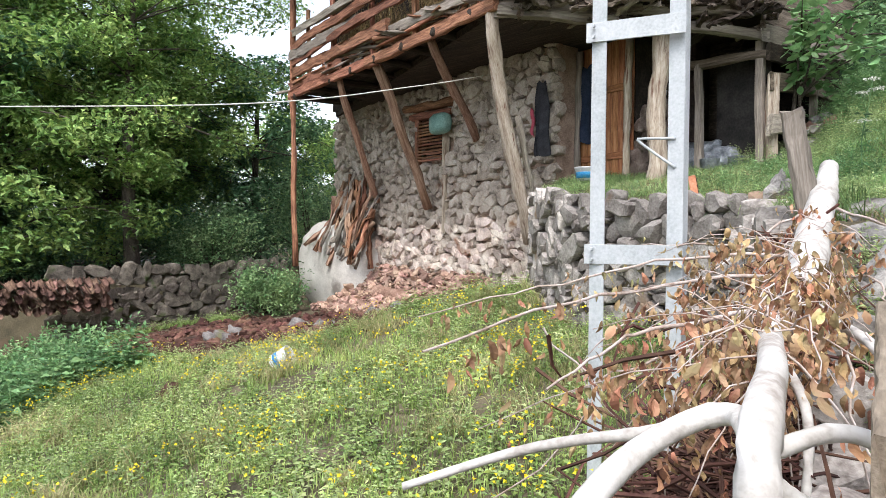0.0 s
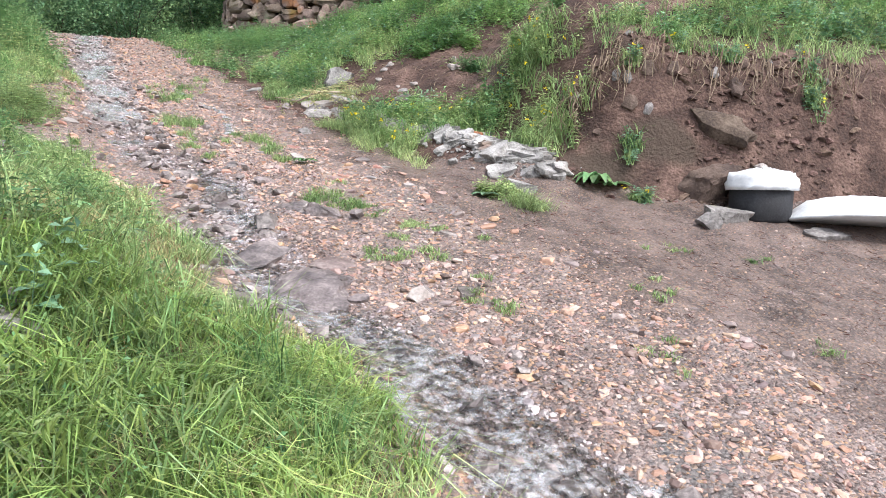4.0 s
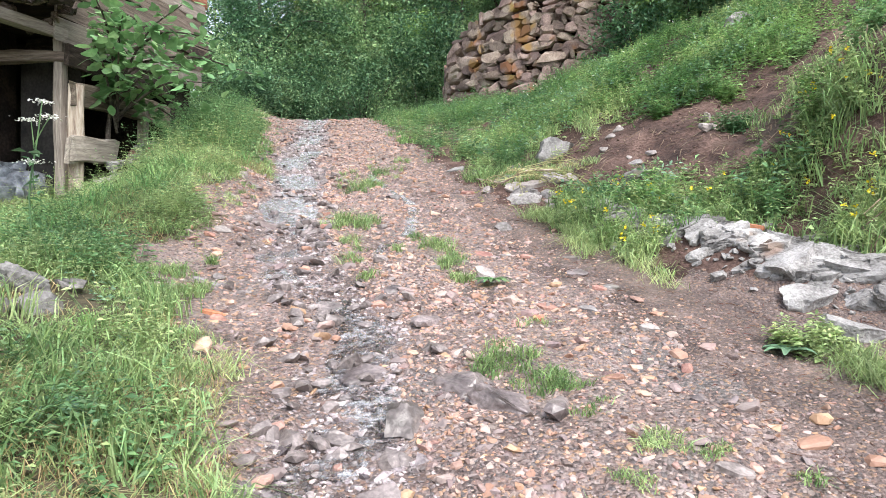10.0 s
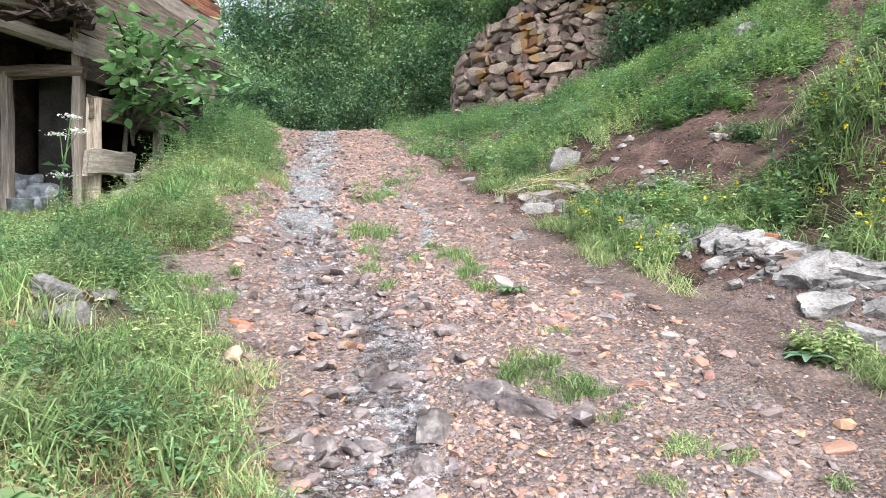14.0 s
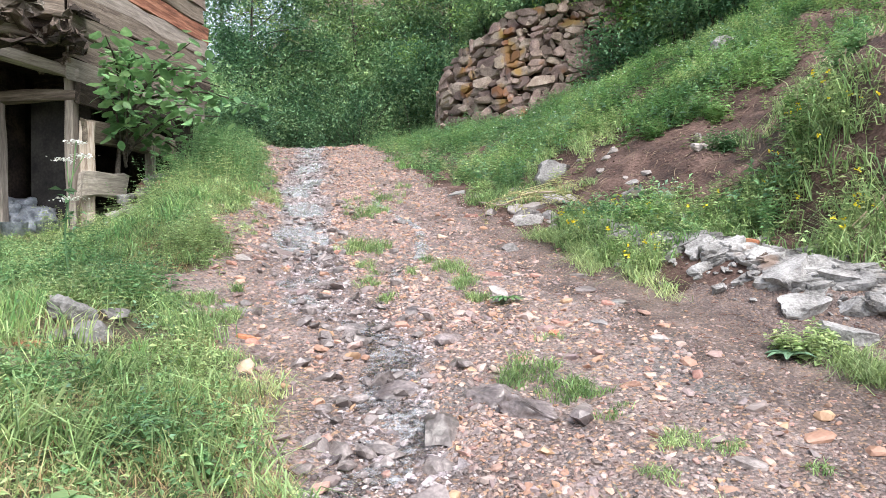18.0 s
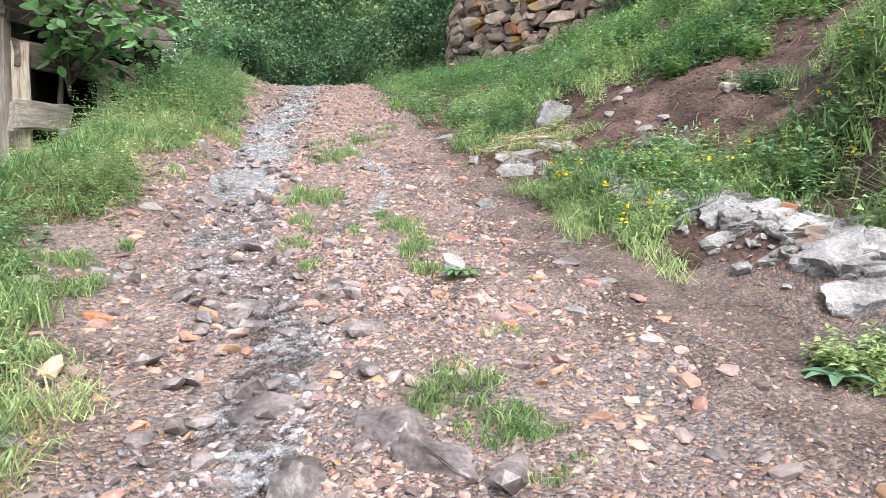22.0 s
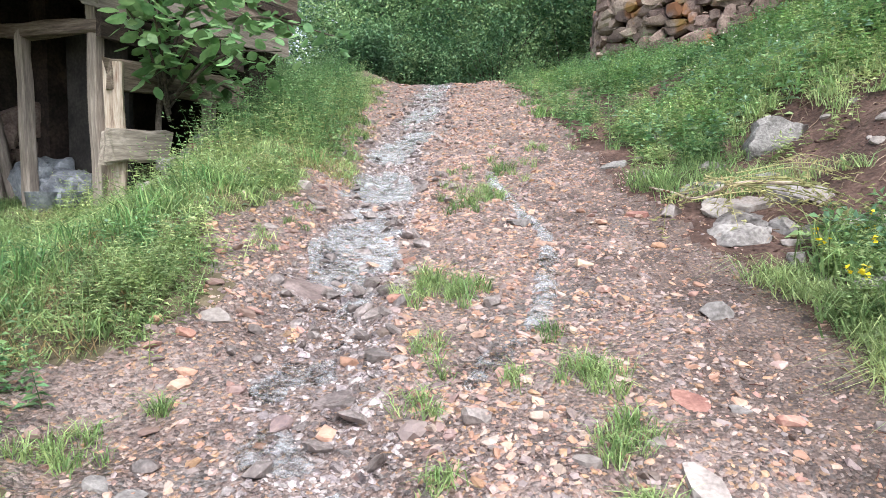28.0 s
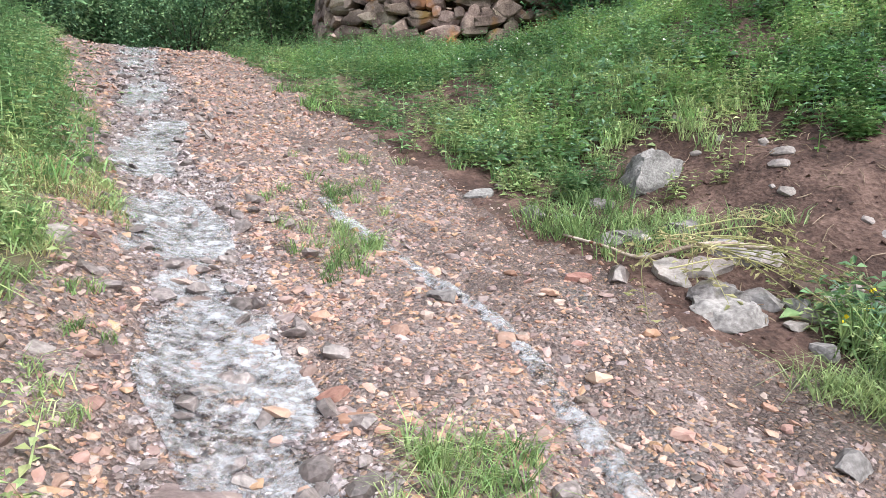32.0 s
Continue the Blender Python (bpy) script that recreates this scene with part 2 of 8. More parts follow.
M_LEDGE = mat("fractured_pale_ledge", [(0.11, 0.103, 0.099), (0.24, 0.229, 0.221), (0.39, 0.375, 0.365)], 5, 60, 0.8, 1.0, 0.2, depth=0.025, blotch=((0.20, 0.15, 0.12), 2.6, 0.62))
M_TERRACE = mat("dusty_terrace_stone", [(0.15, 0.13, 0.118), (0.29, 0.262, 0.24), (0.45, 0.415, 0.385)], 4.5, 45, 0.85, 0.8, 0.3, depth=0.02, blotch=((0.24, 0.17, 0.12), 2.0, 0.63))
M_PINK_SLAB = mat("purple_grey_slab", [(0.11, 0.08, 0.075), (0.19, 0.145, 0.137), (0.29, 0.235, 0.222)], 5, 60, 0.45, 0.7, 0, depth=0.015)
M_BROWNROCK = mat("brown_bedded_rock", [(0.045, 0.03, 0.025), (0.095, 0.066, 0.053), (0.17, 0.125, 0.10)], 3.5, 45, 0.85, 0.9, 0.2, depth=0.02)
M_PALE = mat("pale_stone", [(0.18, 0.155, 0.143), (0.30, 0.265, 0.246), (0.41, 0.375, 0.355)], 6, 60, 0.75, 0.5, 0.2)
M_REDSTONE = mat("reddish_stone", [(0.20, 0.10, 0.08), (0.33, 0.18, 0.14), (0.44, 0.28, 0.22)], 6, 60, 0.65, 0.5, 0.25)
M_WALLSTONE = mat("house_rubble_stone", [(0.29, 0.235, 0.20), (0.53, 0.445, 0.385), (0.69, 0.62, 0.55)], 3.5, 40, 0.9, 0.8, 0.35, depth=0.02, blotch=((0.30, 0.15, 0.10), 1.6, 0.64))
M_LICHEN = mat("orange_lichen_stone", [(0.10, 0.07, 0.058), (0.22, 0.162, 0.135), (0.37, 0.29, 0.245)], 2.6, 40, 0.9, 0.9, 0.45, depth=0.02, blotch=((0.25, 0.135, 0.055), 1.7, 0.57))
M_CLAY = mat("fired_clay", [(0.30, 0.10, 0.06), (0.45, 0.18, 0.11), (0.55, 0.27, 0.18)], 7, 60, 0.8, 0.4, 0.2)
M_PLASTER = mat("cracked_cement_plaster", [(0.42, 0.39, 0.36), (0.58, 0.55, 0.51), (0.70, 0.67, 0.63)], 1.3, 35, 0.9, 0.6, 0, depth=0.015, blotch=((0.20, 0.18, 0.16), 0.9, 0.62))
M_MUD = mat("clay_mud_mortar", [(0.16, 0.11, 0.085), (0.30, 0.215, 0.165), (0.42, 0.32, 0.25)], 2.5, 45, 0.95, 0.9, 0, depth=0.03)
GR = (1.0, 14.0, 14.0)
M_WOODGREY = mat("weathered_grey_wood", [(0.155, 0.132, 0.112), (0.25, 0.215, 0.182), (0.37, 0.325, 0.28)], 1.8, 9, 0.85, 0.5, 0.22, stretch=GR, depth=0.012)
M_WOODRED = mat("red_brown_wood", [(0.0938, 0.0438, 0.0275), (0.237, 0.106, 0.0625), (0.425, 0.225, 0.138)], 1.8, 9, 0.8, 0.7, 0.25, stretch=GR, depth=0.012)
# Dark wood, its tone also holding the shade under balcony and porch.
M_WOODDARK = mat("dark_shaded_wood", [(0.012, 0.009, 0.007), (0.032, 0.023, 0.018), (0.075, 0.056, 0.044)], 1.8, 9, 0.85, 0.6, 0.25, stretch=GR, depth=0.012)
M_WOODPALE = mat("pale_peeled_wood", [(0.22, 0.16, 0.12), (0.45, 0.37, 0.29), (0.62, 0.55, 0.46)], 1.6, 8, 0.8, 0.7, 0.15, stretch=(1, 10, 10), depth=0.012, blotch=((0.16, 0.07, 0.04), 1.3, 0.60))
M_PLANK = mat("old_brown_plank", [(0.075, 0.057, 0.045), (0.15, 0.117, 0.093), (0.25, 0.205, 0.168)], 1.8, 9, 0.85, 0.8, 0.2, stretch=GR, depth=0.014)
M_STRUT = mat("bare_brown_pole", [(0.16, 0.085, 0.055), (0.31, 0.19, 0.13), (0.47, 0.33, 0.24)], 1.8, 9, 0.85, 0.6, 0.2, stretch=GR, depth=0.012)
M_FENCE = mat("weathered_fence_board", [(0.17, 0.135, 0.10), (0.27, 0.22, 0.165), (0.38, 0.32, 0.25)], 3.0, 22, 0.85, 0.6, 0.12, stretch=(1, 9, 9), depth=0.006, blotch=((0.10, 0.075, 0.055), 1.4, 0.62))
# Wall colour that holds the near-black shade inside the porch.
M_SHADEWALL = mat("shaded_wall", [(0.012, 0.010, 0.009), (0.034, 0.026, 0.022), (0.075, 0.055, 0.045)], 2.5, 30, 0.95, 0.6, 0.3, depth=0.02)
M_TILE = mat("old_roof_tile", [(0.085, 0.05, 0.04), (0.17, 0.095, 0.072), (0.28, 0.175, 0.14)], 5, 60, 0.85, 0.5, 0.35)
M_DOOR = mat("orange_brown_door_wood", [(0.13, 0.05, 0.02), (0.30, 0.125, 0.05), (0.44, 0.21, 0.10)], 1.6, 9, 0.7, 0.5, 0.15, stretch=GR)
M_LIME = mat("whitewashed_bark", [(0.33, 0.295, 0.27), (0.54, 0.515, 0.49), (0.63, 0.61, 0.595)], 3.5, 35, 0.85, 0.7, 0.05, depth=0.01, blotch=((0.22, 0.16, 0.12), 4.0, 0.68))
M_TWIG = mat("dry_pale_twig", [(0.255, 0.187, 0.143), (0.425, 0.348, 0.306), (0.544, 0.484, 0.469)], 7, 60, 0.85, 0.4, 0.15)
M_BARK = mat("dark_tree_bark", [(0.03, 0.025, 0.02), (0.075, 0.062, 0.05), (0.13, 0.11, 0.09)], 5, 40, 0.95, 0.9, 0.1, depth=0.02)
M_METAL = mat("grey_painted_steel", [(0.32, 0.345, 0.36), (0.43, 0.455, 0.475), (0.52, 0.54, 0.56)], 3, 70, 0.55, 0.25, 0.03, spec=0.45, blotch=((0.34, 0.29, 0.25), 5.0, 0.70))
M_BLACK = mat("black_rubber", [(0.012, 0.012, 0.014), (0.02, 0.02, 0.023), (0.035, 0.035, 0.04)], 6, 60, 0.6, 0.3, 0)
M_WHITE = mat("white_plastic_sheet", [(0.52, 0.53, 0.55), (0.64, 0.65, 0.67), (0.72, 0.72, 0.73)], 3, 30, 0.55, 0.4, 0.03, blotch=((0.52, 0.50, 0.46), 3.0, 0.70))
M_BLUE = mat("blue_print", [(0.03, 0.17, 0.45), (0.05, 0.28, 0.60), (0.10, 0.42, 0.70)], 5, 40, 0.5, 0, 0)
M_TEAL = mat("faded_green_plastic", [(0.12, 0.24, 0.22), (0.19, 0.34, 0.31), (0.28, 0.44, 0.41)], 5, 40, 0.6, 0.3, 0)
M_NAVY = mat("dark_navy_cloth", [(0.008, 0.012, 0.025), (0.015, 0.025, 0.05), (0.03, 0.04, 0.07)], 5, 60, 0.95, 0.3, 0)
M_CLOTH = mat("dark_coat_cloth", [(0.012, 0.012, 0.016), (0.03, 0.03, 0.036), (0.05, 0.05, 0.06)], 5, 60, 0.95, 0.3, 0)
M_PINK = mat("pink_cloth", [(0.35, 0.05, 0.08), (0.45, 0.08, 0.12), (0.5, 0.12, 0.16)], 5, 60, 0.95, 0.3, 0)
M_ROPE = mat("white_rope", [(0.5, 0.49, 0.45), (0.66, 0.65, 0.60), (0.75, 0.74, 0.70)], 30, 200, 0.85, 0.5, 0)
M_BAG = mat("dusty_translucent_plastic", [(0.11, 0.12, 0.14), (0.22, 0.24, 0.27), (0.38, 0.40, 0.43)], 4, 30, 0.35, 0.5, 0.1, depth=0.03)
M_STRAW = leaf_mat("straw", [(0.30, 0.20, 0.09), (0.45, 0.33, 0.16), (0.55, 0.43, 0.24)], trans=0.1, rough=0.8)
M_DEBRIS = leaf_mat("brown_dead_twigs", [(0.045, 0.02, 0.015), (0.1, 0.045, 0.033), (0.2, 0.11, 0.08)], trans=0.05, rough=0.9)
M_DRYLEAF = leaf_mat("withered_leaf", [(0.15, 0.065, 0.04), (0.34, 0.18, 0.10), (0.46, 0.33, 0.19), (0.33, 0.33, 0.15)], trans=0.2, rough=0.8, vary=0.5)
M_THATCH = leaf_mat("dead_grass_thatch", [(0.20, 0.14, 0.07), (0.34, 0.26, 0.13), (0.46, 0.38, 0.22)], trans=0.15, rough=0.8)
M_GRASS = leaf_mat("grass_blade", [(0.10, 0.175, 0.065), (0.25, 0.36, 0.145), (0.47, 0.565, 0.28)], trans=0.35, vary=0.5)
M_BANKG = leaf_mat("dark_bank_grass", [(0.07, 0.15, 0.055), (0.16, 0.29, 0.10), (0.33, 0.48, 0.18)], trans=0.3, vary=0.5)
M_MEADOW = leaf_mat("meadow_grass_blade", [(0.11, 0.18, 0.05), (0.27, 0.38, 0.115), (0.50, 0.59, 0.22)], trans=0.35, vary=0.45)
M_LEAFG = leaf_mat("orchard_leaf", [(0.045, 0.10, 0.03), (0.21, 0.345, 0.10), (0.50, 0.64, 0.21)], trans=0.3, vary=0.35)
M_HERB = leaf_mat("pale_herb_leaf", [(0.175, 0.25, 0.11), (0.32, 0.41, 0.18), (0.53, 0.595, 0.30)], trans=0.35, vary=0.45)
M_GRASSY = leaf_mat("yellowing_grass_blade", [(0.23, 0.235, 0.10), (0.37, 0.36, 0.17), (0.54, 0.48, 0.28)], trans=0.35)
M_WEED = leaf_mat("weed_leaf", [(0.085, 0.175, 0.08), (0.165, 0.3, 0.125), (0.3, 0.45, 0.21)], trans=0.3, vary=0.45)
M_WEEDB = leaf_mat("bluish_weed_leaf", [(0.103, 0.207, 0.124), (0.19, 0.328, 0.207), (0.328, 0.483, 0.331)], trans=0.3)
M_LEAF = leaf_mat("tree_leaf", [(0.035, 0.085, 0.04), (0.17, 0.30, 0.13), (0.44, 0.58, 0.28)], trans=0.25, vary=0.3)
M_LEAFD = leaf_mat("dark_wood_leaf", [(0.018, 0.05, 0.026), (0.09, 0.20, 0.10), (0.30, 0.46, 0.23)], trans=0.2, vary=0.3)
M_LEAFW = leaf_mat("walnut_leaf", [(0.11, 0.235, 0.095), (0.19, 0.345, 0.145), (0.33, 0.49, 0.25)], trans=0.35)
M_YELLOW = leaf_mat("yellow_petal", [(0.70, 0.52, 0.02), (0.80, 0.65, 0.03), (0.85, 0.72, 0.06)], trans=0.2, vary=0.1)
M_PETALW = leaf_mat("white_petal", [(0.72, 0.73, 0.68), (0.80, 0.80, 0.76), (0.84, 0.84, 0.8)], trans=0.2, vary=0.05)
M_MOSS = leaf_mat("yellow_moss", [(0.14, 0.13, 0.02), (0.27, 0.24, 0.03), (0.38, 0.34, 0.06)], trans=0.1, rough=0.9)
M_WATER = bpy.data.materials.new("running_water")
M_WATER.use_nodes = True


def _water():
    """Clear shallow water with ripples; noise mixes in white for foam and painted sky glints, more up the track."""
    nt = M_WATER.node_tree
    nd, ln = nt.nodes, nt.links
    b = nd["Principled BSDF"]
    b.inputs["Base Color"].default_value = (0.86, 0.84, 0.82, 1)
    b.inputs["Roughness"].default_value, b.inputs["IOR"].default_value = 0.05, 1.33
    b.inputs["Transmission Weight"].default_value = 1.0
    g = nd.new("ShaderNodeNewGeometry")
    mp = nd.new("ShaderNodeMapping")
    mp.inputs["Scale"].default_value = (0.9, 1.4, 1)
    ln.new(g.outputs["Position"], mp.inputs[0])
    n = nd.new("ShaderNodeTexNoise")
    n.inputs["Scale"].default_value, n.inputs["Detail"].default_value = 13, 4
    ln.new(mp.outputs[0], n.inputs[0])
    bp = nd.new("ShaderNodeBump")
    bp.inputs["Strength"].default_value, bp.inputs["Distance"].default_value = 0.5, 0.05
    ln.new(n.outputs[0], bp.inputs["Height"]), ln.new(bp.outputs[0], b.inputs["Normal"])
    m2 = nd.new("ShaderNodeMapping")
    m2.inputs["Scale"].default_value = (1.0, 1.2, 1)
    ln.new(g.outputs["Position"], m2.inputs[0])
    n2 = nd.new("ShaderNodeTexNoise")
    n2.inputs["Scale"].default_value, n2.inputs["Detail"].default_value, n2.inputs["Roughness"].default_value = 16, 6, 0.72
    ln.new(m2.outputs[0], n2.inputs[0])
    r = nd.new("ShaderNodeValToRGB")
    r.color_ramp.elements[0].position, r.color_ramp.elements[1].position = 0.40, 0.70
    r.color_ramp.elements[1].color = (0.55, 0.55, 0.55, 1)
    sp = nd.new("ShaderNodeSeparateXYZ")
    ln.new(g.outputs["Position"], sp.inputs[0])
    mr = nd.new("ShaderNodeMapRange")
    mr.inputs["From Min"].default_value, mr.inputs["From Max"].default_value, mr.inputs["To Min"].default_value, mr.inputs["To Max"].default_value = 3.2, 8.0, -0.065, 0.055
    ln.new(sp.outputs["Y"], mr.inputs["Value"])
    white_uphill = nd.new("ShaderNodeMath")
    ln.new(n2.outputs[0], white_uphill.inputs[0]), ln.new(mr.outputs[0], white_uphill.inputs[1])
    n3 = nd.new("ShaderNodeTexNoise")
    n3.inputs["Scale"].default_value, n3.inputs["Detail"].default_value = 3.1, 2
    ln.new(g.outputs["Position"], n3.inputs[0])
    white_patches = nd.new("ShaderNodeMath")
    white_patches.operation, white_patches.inputs[1].default_value, white_patches.inputs[2].default_value = "MULTIPLY_ADD", 0.3, -0.15
    ln.new(n3.outputs[0], white_patches.inputs[0])
    total = nd.new("ShaderNodeMath")
    ln.new(white_uphill.outputs[0], total.inputs[0]), ln.new(white_patches.outputs[0], total.inputs[1])
    ln.new(total.outputs[0], r.inputs[0])
    # Pale surface that stands for aerated water and for the sky's glints.
    d = nd.new("ShaderNodeBsdfPrincipled")
    d.inputs["Base Color"].default_value, d.inputs["Roughness"].default_value = (0.72, 0.74, 0.77, 1), 0.25
    ln.new(bp.outputs[0], d.inputs["Normal"])
    mx = nd.new("ShaderNodeMixShader")
    ln.new(r.outputs[0], mx.inputs[0]), ln.new(b.outputs[0], mx.inputs[1]), ln.new(d.outputs[0], mx.inputs[2])
    ln.new(mx.outputs[0], nd["Material Output"].inputs["Surface"])


_water()


# ---- mesh tools ----
RNG = np.random.default_rng(7)
WM = {}


def mesh_np(name, verts, *faces):
    """A mesh from arrays: vertices (n, 3) and faces, arrays of equal-sized polygons."""
    me = bpy.data.meshes.new(name)
    verts = np.ascontiguousarray(verts, np.float32)
    me.vertices.add(len(verts))
    me.vertices.foreach_set("co", verts.ravel())
    faces = [np.asarray(f, np.int32) for f in faces if len(f)]
    loops = np.concatenate([f.ravel() for f in faces])
    sizes = np.concatenate([np.full(len(f), f.shape[1], np.int32) for f in faces])
    me.loops.add(len(loops))
    me.loops.foreach_set("vertex_index", loops)
    me.polygons.add(len(sizes))
    me.polygons.foreach_set("loop_start", np.concatenate([[0], np.cumsum(sizes)[:-1]]).astype(np.int32))
    me.update(calc_edges=True)
    return smooth(me, False)


def smooth(me, on=True):
    me.polygons.foreach_set("use_smooth", np.full(len(me.polygons), on))
    return me


def thing(name, loc, label, category, group="", kind=""):
    e = new(name)
    e.location = loc
    WM[e] = Matrix.Translation(loc)
    return tagged(e, label, category, group, kind)


def part(name, me, material, parent=None, m=None, label=""):
    """Links a mesh as one object; m is its pose in the world."""
    if isinstance(me, bmesh.types.BMesh):
        bm, me = me, bpy.data.meshes.new(name)
        bm.to_mesh(me)
        bm.free()
    ob = new(name, me)
    if material and not me.materials:
        me.materials.append(material)
    m = m or Matrix()
    if parent:
        ob.parent = parent
        ob.matrix_basis = WM[parent].inverted() @ m
    else:
        ob.matrix_basis = m
    WM[ob] = m
    return tagged(ob, label)


def along(p0, p1, roll=0.0):
    """A pose at p0 whose x axis points to p1."""
    d = Vector(p1) - Vector(p0)
    return Matrix.Translation(p0) @ d.to_track_quat("X", "Z").to_matrix().to_4x4() @ Matrix.Rotation(radians(roll), 4, "X")


def beam_mesh(length, w, h, seg=8, wob=0.012, round_=False, taper=1.0, seed=0, bend=0.0, ragged=0.0):
    """A plank or a log along x, with worn edges and an uneven surface."""
    rng = np.random.default_rng(seed + int(length * 977) + int(w * 7919))
    if round_:
        a = np.arange(10) / 10 * 2 * np.pi
        ring = np.stack([np.cos(a) * w / 2, np.sin(a) * h / 2], 1)
    else:
        c = min(w, h) * 0.12
        ring = np.array([(w / 2, h / 2 - c), (w / 2 - c, h / 2), (-w / 2 + c, h / 2), (-w / 2, h / 2 - c), (-w / 2, -h / 2 + c), (-w / 2 + c, -h / 2), (w / 2 - c, -h / 2), (w / 2, -h / 2 + c)])
    k = len(ring)
    s = np.linspace(0, 1, seg + 1)
    off = np.cumsum(rng.normal(0, wob * 0.5, (seg + 1, 2)), 0)
    off -= np.outer(s, off[-1]) + 0
    v = np.zeros((seg + 1, k, 3))
    f = 1 + (taper - 1) * s
    v[:, :, 0] = (s * length)[:, None]
    v[:, :, 1:] = ring[None] * f[:, None, None] + off[:, None] + rng.normal(0, wob * 0.45, (seg + 1, k, 2))
    v[:, :, 2] -= (bend * 4 * s * (1 - s))[:, None]
    if ragged:
        v[-1, :, 0] += rng.uniform(-ragged, 0, k)
        v[0, :, 0] += rng.uniform(0, ragged, k)
    i = np.arange(seg)[:, None] * k + np.arange(k)[None]
    j = np.arange(seg)[:, None] * k + (np.arange(k)[None] + 1) % k
    q = np.stack([i, j, j + k, i + k], -1).reshape(-1, 4)
    v = v.reshape(-1, 3)
    v = np.concatenate([v, v[:k].mean(0)[None], v[-k:].mean(0)[None]])
    c0, c1, r = len(v) - 2, len(v) - 1, np.arange(k)
    t = np.concatenate([np.stack([np.full(k, c0), (r + 1) % k, r], 1), np.stack([np.full(k, c1), seg * k + r, seg * k + (r + 1) % k], 1)])
    me = mesh_np("beam", v, q, t)
    return smooth(me) if round_ else me


def beam(name, p0, p1, w, h, material, parent=None, label="", roll=0.0, **kw):
    L = (Vector(p1) - Vector(p0)).length
    return part(name, beam_mesh(L, w, h, **kw), material, parent, along(p0, p1, roll), label)


def tube_np(points, radii, k=7):
    """Vertices and faces of a tapered tube through points."""
    p = np.asarray(points, float)
    r = np.asarray(radii, float)
    t = np.gradient(p, axis=0)
    t /= np.linalg.norm(t, axis=1)[:, None] + 1e-9
    ref = np.where(np.abs(t[:, 2:3]) > 0.9, np.array([[1.0, 0, 0]]), np.array([[0, 0, 1.0]]))
    a = np.cross(t, ref)
    a /= np.linalg.norm(a, axis=1)[:, None] + 1e-9
    b = np.cross(t, a)
    an = np.arange(k) / k * 2 * np.pi
    v = p[:, None] + r[:, None, None] * (np.cos(an)[None, :, None] * a[:, None] + np.sin(an)[None, :, None] * b[:, None])
    n = len(p)
    i = np.arange(n - 1)[:, None] * k + np.arange(k)[None]
    j = np.arange(n - 1)[:, None] * k + (np.arange(k)[None] + 1) % k
    return v.reshape(-1, 3), np.stack([i, j, j + k, i + k], -1).reshape(-1, 4)


def spline(ctrl, n=16):
    """Points on a smooth curve through the control points (Catmull-Rom)."""
    c = np.asarray(ctrl, float)
    c = np.concatenate([[2 * c[0] - c[1]], c, [2 * c[-1] - c[-2]]])
    out = []
    for s in np.linspace(0, len(c) - 3 - 1e-6, n):
        i, u = int(s), s - int(s)
        p0, p1, p2, p3 = c[i : i + 4]
        out.append(0.5 * (2 * p1 + (p2 - p0) * u + (2 * p0 - 5 * p1 + 4 * p2 - p3) * u**2 + (3 * p1 - p0 - 3 * p2 + p3) * u**3))
    return np.array(out)


def tube(name, ctrl, r0, r1, material, parent=None, label="", n=14, k=7, wob=0.0, seed=1):
    p = spline(ctrl, n)
    rng = np.random.default_rng(seed)
    p[1:-1] += rng.normal(0, wob, (n - 2, 3)) if wob else 0
    r = np.linspace(r0, r1, n) * (1 + rng.normal(0, 0.05, n))
    v, q = tube_np(p, r, k)
    cap = np.arange(k)[None]
    return part(name, smooth(mesh_np(name, v, q, cap[:, ::-1], cap + (n - 1) * k)), material, parent, None, label)


def merge(chunks):
    """Stacks (verts, faces) pairs of one face size."""
    vs, fs, o = [], [], 0
    for v, f in chunks:
        vs.append(v), fs.append(np.asarray(f) + o)
        o += len(v)
    return np.concatenate(vs), np.concatenate(fs)


def blades_np(pos, height, width, lean=0.5, rng=RNG, droop=0.35, dirs=None):
    """Grass blades: two bent segments each, at the given root points."""
    n = len(pos)
    a = rng.uniform(0, 2 * np.pi, n)
    side = np.stack([np.cos(a), np.sin(a), np.zeros(n)], 1)
    b = a + np.pi / 2 + rng.normal(0, 0.5, n)
    out = np.stack([np.cos(b), np.sin(b), np.zeros(n)], 1) * (rng.uniform(0.1, 1, n) * lean)[:, None]
    if dirs is not None:
        out += dirs
    h = np.asarray(height) * np.ones(n)
    w = np.asarray(width) * np.ones(n)
    up = np.array([0, 0, 1.0])
    mid = pos + h[:, None] * 0.55 * (up + out * 0.45)
    tip = pos + h[:, None] * ((1 - droop * rng.uniform(0, 1, n)[:, None]) * up + out)
    s = side * w[:, None] / 2
    v = np.stack([pos - s, pos + s, mid + s * 0.8, mid - s * 0.8, tip], 1).reshape(-1, 3)
    i = np.arange(n)[:, None] * 5
    return v, i + np.array([[0, 1, 2, 3]]), i + np.array([[3, 2, 4]])


